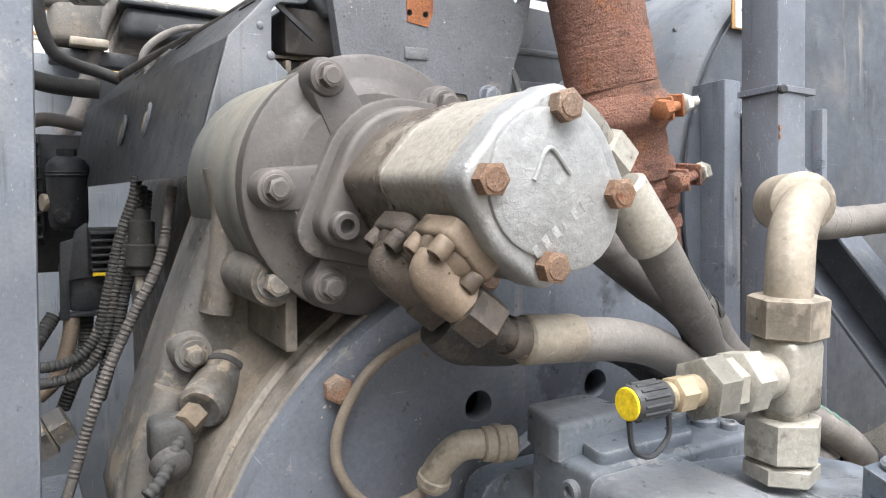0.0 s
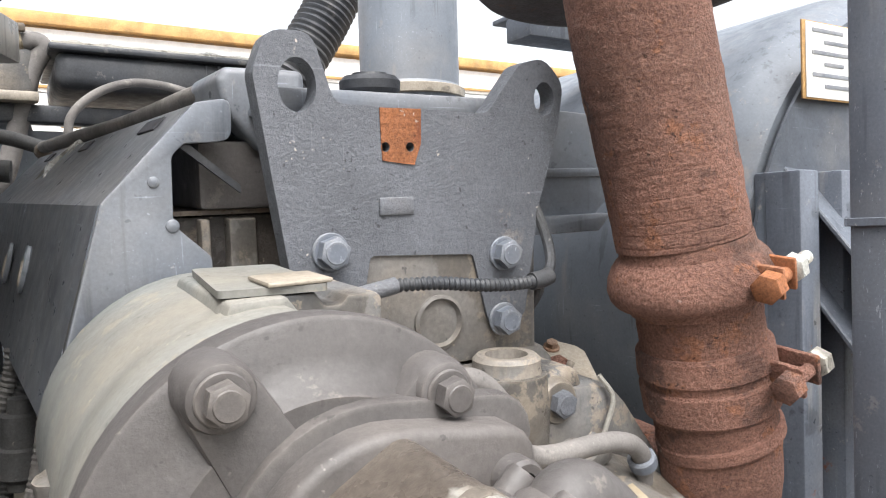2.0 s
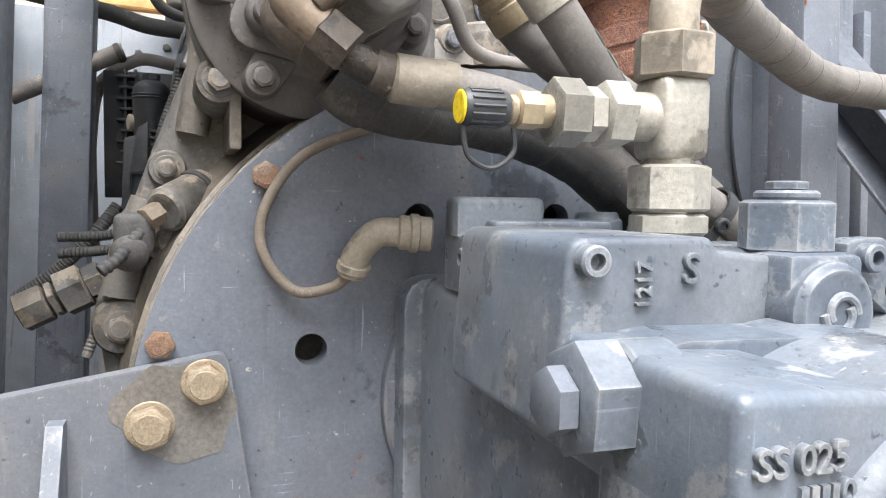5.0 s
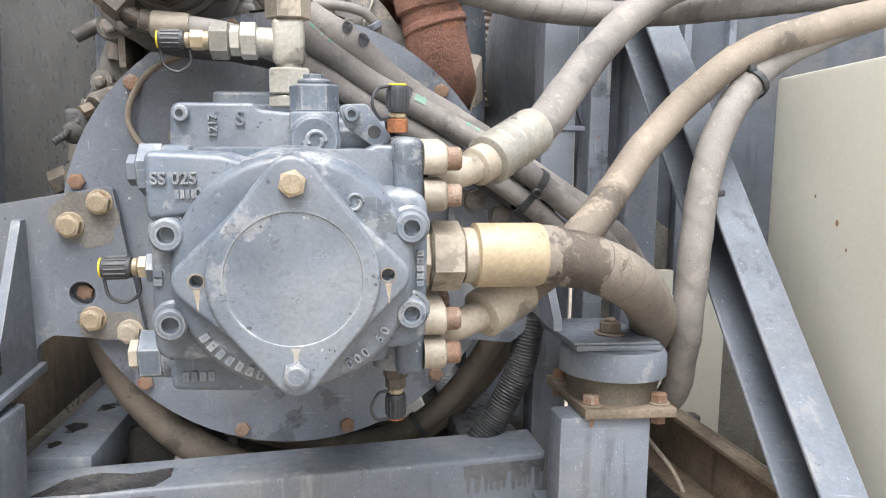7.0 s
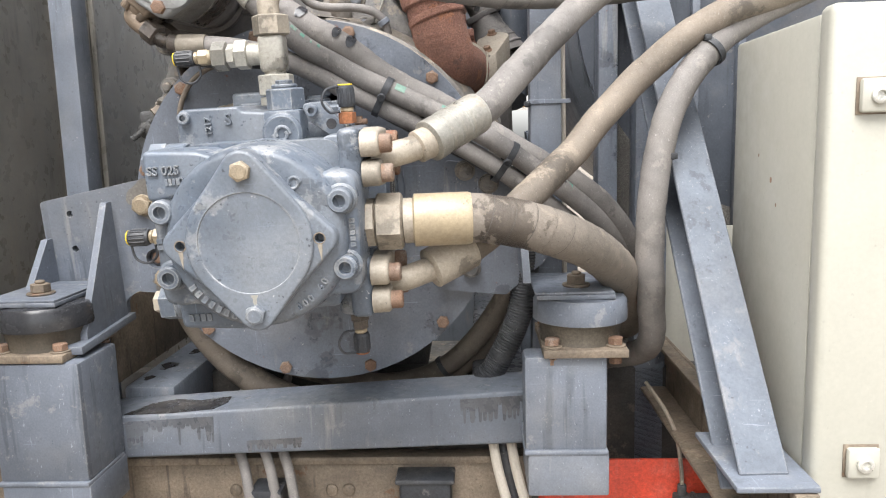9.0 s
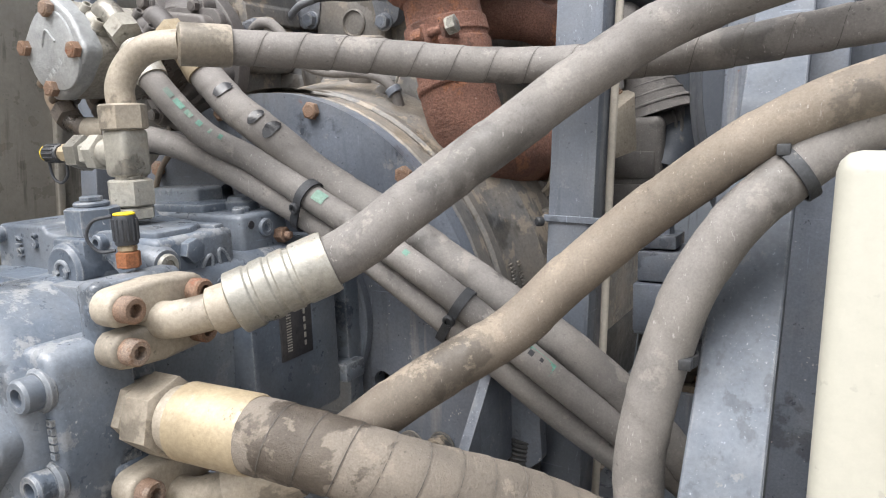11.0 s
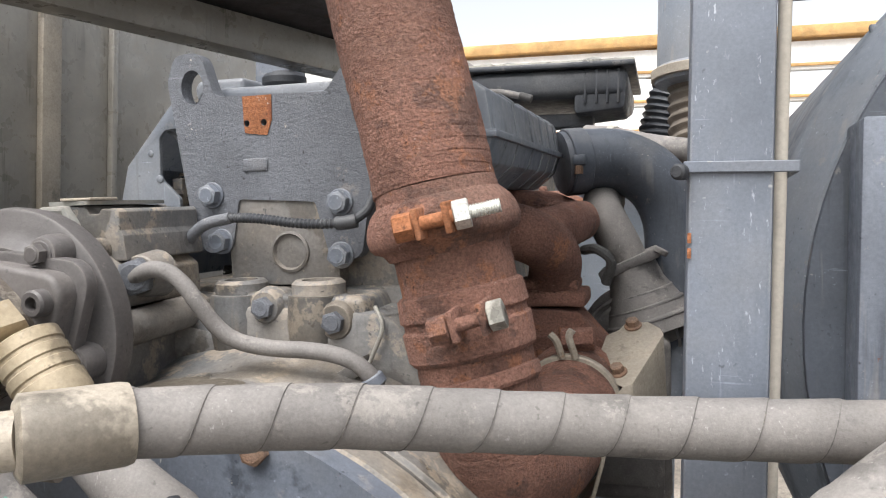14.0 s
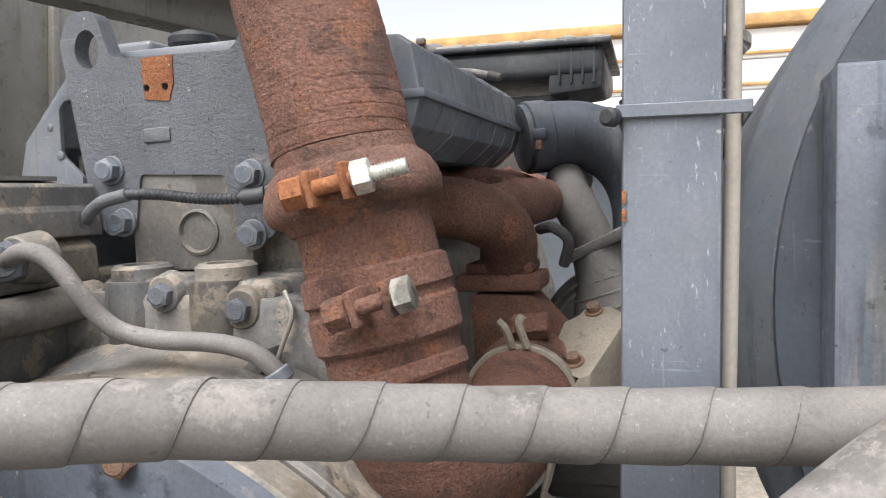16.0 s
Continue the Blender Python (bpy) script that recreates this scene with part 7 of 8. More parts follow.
for k in range(3):
    a = radians(90 + 120 * k)
    tube(bm, [(0, 0, 0.001), (0.040 * math.cos(a), 0.040 * math.sin(a), 0.001)], lambda r: max(0.0012, 0.007 - r * 0.15), 6, 6, smooth=True)
bmesh.ops.transform(bm, matrix=place, verts=bm.verts)
part("emblem", bm, M_ZINC, sc, "raised round pale-edged emblem")
# marks of the cover's own colour; their dark shading is put into the paint
for k in range(11):
    bm = B()
    box(bm, (0.075 + 0.0172 * k, -0.0115, -0.004), (0.087 + 0.0172 * k, 0.0105 if k in (0, 8) else 0.002, 0.0022), 0.0006, 1)
    bmesh.ops.transform(bm, matrix=place, verts=bm.verts)
    part("raised_mark", bm, M_DARKPAINT_SHADE, sc)
# uncut notches: near-black bars carry their shade as colour
for y in (0.325, 0.575, 0.83):
    f = (y - 0.25) / 0.75
    px_, pz_ = -0.1045 - 0.0505 * f - 0.007, 0.4605 - 0.0075 * f - 0.006
    bm = B()
    box(bm, (-0.022, -0.0075, -0.001), (0.022, 0.0045, 0.0006), 0.0004, 1)
    bmesh.ops.transform(bm, matrix=Matrix(((run.x, rise.x, face.x, px_), (run.y, rise.y, face.y, y), (run.z, rise.z, face.z, pz_), (0, 0, 0, 1))), verts=bm.verts)
    part("slit", bm, M_INK_SHADE, sc, "near-black bar painted for the shade in a slit of the cover's top")
for y, z, x in ((0.611, 0.340, -0.2056), (0.487, 0.345, -0.1946)):
    lay = Matrix.Translation((x - 0.0015, y, z)) @ Matrix.Rotation(radians(-76), 4, "Y") @ Matrix.Rotation(radians(-8), 4, "Z") @ Matrix.Diagonal((1.65, 0.75, 1, 1))
    lip = B()
    ring_of(lip, (0, 0, -0.003), (0, 0, 0.0015), 0.0095, 0.0125, 28, 0.001)
    bmesh.ops.transform(lip, matrix=lay, verts=lip.verts)
    slot = part("slot", lip, M_COVER, sc, "oval slot in the cover")
    tongue = B()
    lathe(tongue, (0, 0, -0.002), (0, 0, 0.0042), [(0, 0.0095), (0.003, 0.0088), (0.0055, 0.006), (0.0062, 0)], 24)
    bmesh.ops.transform(tongue, matrix=Matrix.Translation((0, 0, -0.003)) @ lay, verts=tongue.verts)
    part("tongue", tongue, M_CREAM, slot, "dusty bulging plug")
    # no opening is cut: a near-black disc gives the slot's shade
    hole = B()
    cyl(hole, (0.004, 0, -0.002), (0.004, 0, 0.0012), 0.0082)
    bmesh.ops.transform(hole, matrix=lay, verts=hole.verts)
    part("slot_floor", hole, M_INK_SHADE, slot)
pp = thing("fuel_pipe", "thin dusty grey steel pipe along the top of the engine cover", "pipe", (-0.12, 0.5, 0.46), COVER)
part("pipe", tube(B(), [(-0.073, 0.30, 0.470), (-0.080, 0.34, 0.475), (-0.099, 0.55, 0.470), (-0.124, 0.80, 0.470), (-0.147, 1.06, 0.470)], 0.0088, 16, 10), M_HOSEGREY, pp)
part("end_eye", lathe(B(), (-0.147, 1.055, 0.464), (-0.148, 1.066, 0.464), [(0, 0.010), (0.003, 0.0125), (0.009, 0.0125), (0.011, 0.010)], 20), M_HOSE, pp)
tc = thing("outlet_casting", "grey painted cast water outlet behind the lifting bracket", "casting", (-0.06, 0.29, 0.43), COVER)
part("body", slab(B(), rounded([(-0.088, 0.478), (-0.083, 0.486), (-0.03, 0.486), (-0.03, 0.436), (-0.062, 0.433), (-0.084, 0.458)], 0.006), 0.262, 0.34, 0.006, seg=3), M_COVER, tc)
part("stay", slab(B(), [(-0.118, 0.438), (-0.108, 0.436), (-0.079, 0.4115), (-0.079, 0.4065)], 0.252, 0.256, 0), M_BLACK, tc, "black diagonal stay")
part("inner_block", slab(B(), rounded([(-0.135, 0.33), (-0.03, 0.33), (-0.03, 0.387), (-0.05, 0.392), (-0.135, 0.392)], 0.004), 0.285, 0.40, 0.003), M_OILY, tc, "dark block inside the cover")
part("head", slab(B(), rounded([(-0.10, 0.396), (-0.03, 0.396), (-0.03, 0.44), (-0.10, 0.44)], 0.004), 0.272, 0.40, 0.003), M_CASTDARK, tc, "dark dusty cylinder head corner")
for px_, pw in ((-0.128, 0.012), (-0.100, 0.006), (-0.082, 0.018)):
    part("pillar", slab(B(), rounded([(px_, 0.332), (px_ + pw, 0.332), (px_ + pw, 0.390), (px_, 0.390)], 0.002), 0.272, 0.29, 0.002), M_CAST, tc)
part("pillar_bolt", hexa(B(), (-0.122, 0.273, 0.372), (-0.122, 0.264, 0.372), 0.007, 0.2), M_CASTDARK, tc)
part("gasket", slab(B(), rounded([(-0.125, 0.3925), (-0.03, 0.3925), (-0.03, 0.3955), (-0.125, 0.3955)], 0.001), 0.281, 0.40, 0), M_FITTING, tc)
hl = thing("loop_hose", "thin grey hose looping over the engine cover", "hose", (-0.12, 0.9, 0.47))
part("hose", tube(B(), [(-0.130, 0.95, 0.455), (-0.1265, 0.95, 0.477), (-0.122, 0.95, 0.504), (-0.104, 0.95, 0.527), (-0.073, 0.95, 0.547), (-0.035, 0.95, 0.557), (0.008, 0.95, 0.554), (0.046, 0.95, 0.544)], 0.0062, 12, 10), M_HOSEGREY, hl)
part("end_fitting", cyl(B(), (0.038, 0.95, 0.547), (0.060, 0.95, 0.539), 0.0075), M_DARK, hl)
hl2 = thing("coolant_hose", "grey dusty rubber coolant hose hanging beyond the cover", "hose", (-0.2, 1.25, 0.5))
part("hose", tube(B(), [(-0.34, 1.25, 0.640), (-0.22, 1.25, 0.645), (-0.165, 1.25, 0.655), (-0.140, 1.25, 0.655), (-0.134, 1.25, 0.642), (-0.1545, 1.25, 0.602), (-0.177, 1.25, 0.52), (-0.1985, 1.25, 0.445), (-0.212, 1.25, 0.415), (-0.232, 1.26, 0.385)], 0.0165, 18, 10), M_HOSEGREY, hl2)
part("clamp", ring_of(B(), (-0.176, 1.25, 0.654), (-0.164, 1.25, 0.656), 0.0165, 0.0195, 24), M_BRASS, hl2)
part("clamp_screw", box(B(), (-0.178, 1.222, 0.668), (-0.158, 1.238, 0.682), 0.003), M_BROWN, hl2)
hl3 = thing("coolant_hose", "dark coolant hose lying behind the engine cover", "hose", (-0.3, 1.0, 0.4))
part("hose", tube(B(), [(-0.145, 1.0, 0.462), (-0.19, 1.0, 0.477), (-0.22, 1.0, 0.485), (-0.254, 1.0, 0.503), (-0.271, 1.0, 0.546), (-0.275, 1.0, 0.60)], 0.0105, 16, 10), M_HOSEDARK, hl3)
hp = thing("coolant_pipe", "grey coolant pipe bent down behind the filter", "pipe", (-0.36, 0.9, 0.1))
part("pipe", tube(B(), [(-0.20, 0.9, 0.372), (-0.228, 0.9, 0.379), (-0.274, 0.9, 0.386), (-0.302, 0.9, 0.377), (-0.33, 0.9, 0.358), (-0.352, 0.9, 0.325), (-0.362, 0.9, 0.25), (-0.363, 0.9, 0.18), (-0.36, 0.9, 0.05)], 0.0105, 18, 10), M_HOSEGREY, hp)
part("stub", tube(B(), [(-0.301, 0.80, 0.379), (-0.318, 0.80, 0.372), (-0.37, 0.80, 0.345), (-0.46, 0.80, 0.30)], 0.0135, 18, 8), M_HOSEGREY, hp, "thick grey hose stub")
part("clamp", ring_of(B(), (-0.304, 0.80, 0.378), (-0.312, 0.80, 0.3745), 0.0135, 0.0155, 24), M_DARK, hp)
hl3 = thing("coolant_hose", "dark coolant hose lying behind the engine cover", "hose", (-0.3, 0.9, 0.4))
part("hose", tube(B(), [(-0.20, 0.86, 0.43), (-0.27, 0.87, 0.437), (-0.33, 0.88, 0.455), (-0.45, 0.9, 0.48)], 0.014, 16, 10), M_HOSEDARK, hl3)

# ---- left side below the cover: filter, wiring ----
ft = thing("fuel_filter", "black fuel filter canister with a domed dusty cap", "filter", (-0.258, 0.72, 0.23))
part("bowl", lathe(B(), (-0.259, 0.72, 0.226), (-0.259, 0.72, 0.298), [(0, 0.018), (0.004, 0.023), (0.012, 0.0245), (0.06, 0.0255), (0.072, 0.0258)], 36), M_BLACK, ft)
part("cap", lathe(B(), (-0.258, 0.72, 0.2965), (-0.258, 0.72, 0.326), [(0, 0.0268), (0.002, 0.028), (0.004, 0.0268), (0.006, 0.028), (0.009, 0.0265), (0.015, 0.0262), (0.022, 0.022), (0.0265, 0.015), (0.028, 0.012), (0.0295, 0.012), (0.0295, 0)], 40), M_BLACK, ft)
part("cap_hex", hexa(B(), (-0.258, 0.72, 0.325), (-0.258, 0.72, 0.335), 0.0125, 0.2), M_BLACK, ft)
part("spigot", cyl(B(), (-0.267, 0.705, 0.247), (-0.268, 0.685, 0.244), 0.010), M_BLACK, ft)
part("side_port", cyl(B(), (-0.284, 0.72, 0.262), (-0.291, 0.718, 0.262), 0.012), M_CREAM, ft)
cu = thing("control_unit", "black ribbed engine control unit on the block's side", "control unit", (-0.25, 0.52, 0.14))
part("box", box(B(), (-0.2745, 0.515, 0.144), (-0.22, 0.72, 0.1825), 0.005), M_BLACK, cu)
part("fin_back", box(B(), (-0.250, 0.512, 0.184), (-0.21, 0.60, 0.234), 0.003), M_BLACK, cu)
for k in range(6):
    part("fin", box(B(), (-0.251, 0.496, 0.190 + 0.0082 * k), (-0.218, 0.514, 0.1932 + 0.0082 * k), 0.0008), M_BLACK, cu)
part("bracket", slab(B(), rounded([(-0.2845, 0.137), (-0.2745, 0.137), (-0.2738, 0.181), (-0.2545, 0.184), (-0.2525, 0.246), (-0.2655, 0.236), (-0.268, 0.227), (-0.281, 0.223)], 0.002), 0.503, 0.508, 0.001), M_BLACK, cu)
part("tag", box(B(), (-0.2505, 0.4945, 0.185), (-0.2295, 0.4965, 0.189), 0.0004), M_YELLOW, cu, "small yellow mark")
part("lower_lip", box(B(), (-0.285, 0.505, 0.139), (-0.235, 0.52, 0.144), 0.001), M_BLACK, cu)
rk = thing("fin_rack", "black plastic ribbed lattice bracket beside the filter", "bracket", (-0.30, 0.84, 0.2))
for k in range(9):
    part("shelf", box(B(), (-0.318 + 0.006 * (k % 2), 0.84, 0.205 + 0.0175 * k), (-0.287, 0.88, 0.2095 + 0.0175 * k), 0.001), M_BLACK, rk)
for x in (-0.306, -0.290):
    part("upright", box(B(), (x, 0.845, 0.195), (x + 0.005, 0.88, 0.36), 0.001), M_BLACK, rk)
part("backing", box(B(), (-0.34, 0.885, 0.15), (-0.225, 0.90, 0.362), 0.002), M_BLACK, rk)
dh = thing("drain_hose", "pale dusty hose hanging under the control unit", "hose", (-0.28, 0.5, 0.07))
part("hose", tube(B(), [(-0.272, 0.515, 0.140), (-0.277, 0.505, 0.110), (-0.290, 0.50, 0.075), (-0.310, 0.50, 0.055)], 0.0085, 14, 8), M_FITTING, dh)
part("hose_tail", tube(B(), [(-0.255, 0.53, 0.142), (-0.262, 0.53, 0.09), (-0.285, 0.53, 0.03)], 0.0075, 12, 30, wobble=lambda s, a: 0.0008 * math.sin(s * 1500)), M_HOSEDARK, dh)


def conduit(name, pts, r, label, mat=None):
    t = thing(name, label, "conduit", pts[0], ENG, "wiring conduits")
    part("sleeve", tube(B(), pts, r, 12, 34, wobble=lambda s, a: min(0.0007, r * 0.1) * math.sin(s * 2 * math.pi / 0.0042)), mat or M_HOSEDARK, t)
    return t


conduit("wiring_conduit", [(-0.196, 0.31, 0.285), (-0.2095, 0.30, 0.222), (-0.2345, 0.30, 0.171), (-0.2555, 0.30, 0.127), (-0.271, 0.30, 0.087), (-0.2805, 0.30, 0.058), (-0.30, 0.29, 0.0)], 0.0048, "ribbed grey wiring conduit slanting down behind the housing", M_HOSEGREY)
conduit("wiring_conduit", [(-0.262, 0.05, 0.104), (-0.252, 0.055, 0.112), (-0.238, 0.07, 0.13)], 0.0042, "short ribbed conduit to the speed sensor")
for pts, r_, mt in (([(-0.214, 0.40, 0.295), (-0.217, 0.40, 0.275), (-0.2325, 0.40, 0.231), (-0.2455, 0.40, 0.177), (-0.258, 0.40, 0.135), (-0.285, 0.40, 0.112), (-0.34, 0.41, 0.108)], 0.0055, M_HOSEDARK),
                    ([(-0.208, 0.41, 0.285), (-0.2116, 0.405, 0.268), (-0.2255, 0.40, 0.2265), (-0.240, 0.40, 0.176), (-0.252, 0.40, 0.128), (-0.278, 0.40, 0.098), (-0.34, 0.41, 0.090)], 0.0055, M_HOSEDARK),
                    ([(-0.205, 0.415, 0.28), (-0.208, 0.41, 0.2587), (-0.2185, 0.405, 0.222), (-0.2315, 0.405, 0.174), (-0.243, 0.405, 0.12), (-0.258, 0.405, 0.07)], 0.0078, M_HOSEDARK)):
    conduit("wiring_conduit", pts, r_, "ribbed wiring conduit hanging in a bundle under the engine cover", mt)
conduit("wiring_conduit", [(-0.40, 0.50, 0.03), (-0.36, 0.5, 0.06), (-0.32, 0.5, 0.10), (-0.29, 0.52, 0.14)], 0.008, "black wiring conduit to the control unit")
sp2 = thing("wiring_plug", "dusty dark wiring plug hanging under the engine cover", "connector", (-0.214, 0.386, 0.25))
part("shell", lathe(B(), (-0.212, 0.386, 0.262), (-0.216, 0.384, 0.196), [(0, 0.008), (0.01, 0.0085), (0.012, 0.0125), (0.034, 0.0125), (0.036, 0.0145), (0.056, 0.0145), (0.060, 0.010), (0.066, 0.009)], 24), M_HOSEDARK, sp2)
part("pin", cyl(B(), (-0.216, 0.384, 0.196), (-0.217, 0.384, 0.180), 0.0045), M_CABLE, sp2)
sn = thing("speed_sensor", "dusty grey speed sensor plugged into the housing", "sensor", (-0.22, 0.09, 0.14))
part("body", cyl(B(), (-0.196, 0.115, 0.160), (-0.224, 0.078, 0.143), 0.0162, c=0.003), M_CAST, sn)
part("collar", ring_of(B(), (-0.201, 0.1085, 0.157), (-0.204, 0.1045, 0.155), 0.012, 0.0182, 24), M_HOSEDARK, sn, "dark seal ring")
part("plug", box(B(), (-0.256, 0.066, 0.112), (-0.230, 0.092, 0.142), 0.006, 3), M_HOSEDARK, sn)
part("plug_cap", lathe(B(), (-0.246, 0.070, 0.116), (-0.243, 0.058, 0.110), [(0, 0.0125), (0.008, 0.0118), (0.011, 0.009), (0.013, 0)], 20), M_HOSEDARK, sn)
part("terminal", hexa(B(), (-0.226, 0.076, 0.143), (-0.236, 0.069, 0.137), 0.0085), M_BROWN, sn)
hf = thing("hex_coupling", "dusty steel hose coupling of hexagon nuts", "fitting", (-0.29, 0.1, 0.07))
d0, d1 = Vector((-0.288, 0.338, 0.072)), Vector((-0.36, 0.335, 0.038))
dd = (d1 - d0).normalized()
for a_, b_, r_ in ((0.0, 0.018, 0.018), (0.018, 0.044, 0.0235), (0.046, 0.054, 0.0185), (0.056, 0.084, 0.020)):
    part("nut", hexa(B(), d0 + dd * a_, d0 + dd * b_, r_, 0.3), M_CAST, hf)
# ---- hoses below the plate ----
uh = [[(-0.235, 0.06, -0.06), (-0.222, 0.055, -0.13), (-0.195, 0.052, -0.19), (-0.145, 0.05, -0.25), (-0.085, 0.05, -0.29), (0.0, 0.06, -0.325), (0.1, 0.1, -0.34)],
      [(-0.14, 0.10, -0.20), (-0.06, 0.10, -0.262), (0.04, 0.10, -0.295), (0.13, 0.10, -0.285), (0.20, 0.10, -0.235), (0.26, 0.10, -0.15), (0.30, 0.12, -0.06)],
      [(-0.10, 0.13, -0.27), (0.04, 0.13, -0.31), (0.15, 0.13, -0.30), (0.24, 0.13, -0.23), (0.30, 0.14, -0.15)]]
for k, pts in enumerate(uh):
    t = thing("low_hose", "thick dusty brown hose sagging below the plate", "hose", pts[0], ENG, "low hoses")
    part("sleeve", tube(B(), pts, 0.021 if k == 0 else 0.016, 20, 10), M_HOSE, t)
    if k == 1:
        part("strap", ring_of(B(), (0.150, 0.10, -0.276), (0.156, 0.10, -0.272), 0.0162, 0.0185, 24, 0.0004), M_RUBBER, t, "dark rubber strap")
conduit("ribbed_drain", [(0.283, 0.0, -0.07), (0.276, 0.0, -0.12), (0.265, 0.0, -0.17), (0.235, 0.0, -0.23), (0.205, 0.0, -0.275), (0.2, 0.03, -0.33)], 0.0175, "black ribbed drain hose", M_RUBBER)

# ---- chassis below ----
# dark box added where only a shaded gap lies below the plate
whole("cross_member", box(B(), (-0.6, 0.17, 0.80), (0.6, 0.2, 1.02), 0.004), M_DARK, "dark box added under the engine to darken the gap", "beam")
rail = thing("chassis_rail", "dusty brown chassis rail under the frame", "beam", (-0.3, -0.01, 0.8), YARD)
part("web", box(B(), (-0.9, -0.02, 0.80), (0.285, 0.0, 0.945), 0.004), M_BROWN, rail)
part("upper_lip", box(B(), (-0.9, -0.028, 0.9455), (0.285, 0.0, 0.957), 0.003), M_BROWN, rail)
for x in (0.006, 0.03, -0.13):
    part("rivet", lathe(B(), (x, -0.02, 0.906), (x, -0.025, 0.906), [(0, 0.009), (0.003, 0.0085), (0.005, 0.005), (0.005, 0)], 16), M_BROWN, rail)
cc = thing("cable_connector", "dusty grey plug connector with a thin pale cable", "connector", (0.49, -0.03, 0.88), YARD)
part("plug", box(B(), (0.478, -0.035, 0.872), (0.500, -0.012, 0.897), 0.003), M_HOSEDARK, cc)
part("socket", cyl(B(), (0.499, -0.022, 0.884), (0.532, -0.022, 0.884), 0.0135), M_HOSEDARK, cc)
part("ring", ring_of(B(), (0.503, -0.022, 0.884), (0.508, -0.022, 0.884), 0.012, 0.0155, 24), M_HOSEDARK, cc)
part("foot", box(B(), (0.508, -0.028, 0.80), (0.524, 0.003, 0.874), 0.002), M_ZINC, cc, "pale mounting tab")
part("gland", cyl(B(), (0.489, -0.022, 0.894), (0.489, -0.022, 0.912), 0.006), M_HOSEDARK, cc)
part("cable", tube(B(), [(0.489, -0.022, 0.905), (0.488, -0.02, 0.935), (0.483, -0.012, 0.977), (0.470, 0.0, 1.01), (0.45, 0.03, 1.04)], 0.0028, 10, 10), M_CREAM, cc, "thin pale cable")
whole("red_plate", box(B(), (0.296, 0.0, 0.6), (0.62, 0.006, 0.938), 0.002), M_RED, "red painted steel plate", "plate")
vb = thing("valve_manifold", "small dark valve with hose tails under the frame", "valve", (-0.06, -0.06, 0.9), YARD)
part("block", box(B(), (-0.095, -0.075, 0.88), (-0.05, -0.03, 0.93), 0.004), M_BLACK, vb)
for x in (-0.08, -0.045, -0.02):
    part("union", hexa(B(), (x, -0.085, 0.885), (x - 0.01, -0.08, 0.915), 0.011, 0.3), M_ZINC, vb)
    part("tail", tube(B(), [(x - 0.01, -0.08, 0.912), (x - 0.025, -0.05, 0.95), (x - 0.05, -0.01, 1.0), (x - 0.06, 0.1, 1.03)], 0.007, 12, 8), M_HOSEGREY, vb)
sv = thing("junction_box", "black lidded junction box on the chassis rail", "box", (0.15, -0.03, 0.88), YARD)
part("box", box(B(), (0.105, -0.06, 0.885), (0.175, -0.02, 0.935), 0.006), M_BLACK, sv)
part("lid", box(B(), (0.1, -0.065, 0.932), (0.18, -0.02, 0.94), 0.004), M_BLACK, sv)
fc = thing("wiring_strap", "pale dusty flat cable straps beside the beam", "cable", (0.24, -0.03, 0.85), YARD)
for x in (0.228, 0.252):
    part("strap", tube(B(), [(x, -0.03, 1.02), (x + 0.01, -0.05, 0.95), (x + 0.035, -0.07, 0.86), (x + 0.05, -0.08, 0.8)], 0.007, 10, 8), M_CABLE, fc)
part("loom", tube(B(), [(0.242, -0.02, 1.02), (0.25, -0.03, 0.95), (0.27, -0.04, 0.86), (0.285, -0.05, 0.8)], 0.009, 12, 24, wobble=lambda s, a: 0.0008 * math.sin(s * 1400)), M_BLACK, fc)

# ---- round tank beside the engine ----
tk = thing("round_tank", "large blue-grey cylindrical tank on its side with a dark end", "tank", (0.73, 0.45, 1.2), YARD)
part("drum", lathe(B(), (0.728, 0.90, 1.59), (0.728, 0.215, 1.59), [(0, 0.33), (0.01, 0.36), (0.03, 0.376), (0.60, 0.376), (0.625, 0.3745), (0.64, 0.370), (0.668, 0.354), (0.675, 0.351)], 96), M_WALLBLUE, tk)
part("end_face", lathe(B(), (0.728, 0.2155, 1.59), (0.728, 0.205, 1.59), [(0, 0.3505), (0.003, 0.3495), (0.0105, 0.20), (0.0105, 0)], 96), M_DARKPAINT_SHADE, tk, "dark grey dished end")
for x in (0.55, 0.62):
    part("strap", box(B(), (x, 0.19, 1.2), (x + 0.012, 0.208, 1.80 if x < 0.5 else 1.72), 0.002), M_PLATE, tk)
pp = thing("notice_sheet", "white printed notice sheet with an orange edge on the tank", "sign", (0.56, 0.2, 1.81), YARD)
part("backing", box(B(), (0.453, 0.2025, 1.8095), (0.575, 0.2045, 1.887), 0.0004), M_WOOD, pp, "orange edge")
part("sheet", box(B(), (0.4575, 0.2012, 1.811), (0.575, 0.2023, 1.8855), 0.0003), M_WHITE, pp)
for k in range(6):
    part("print_bar", box(B(), (0.467 + 0.02 * (k % 2), 0.2006, 1.876 - 0.011 * k), (0.52 + 0.018 * (k % 3), 0.2011, 1.880 - 0.011 * k), 0.0001), M_COVER, pp)

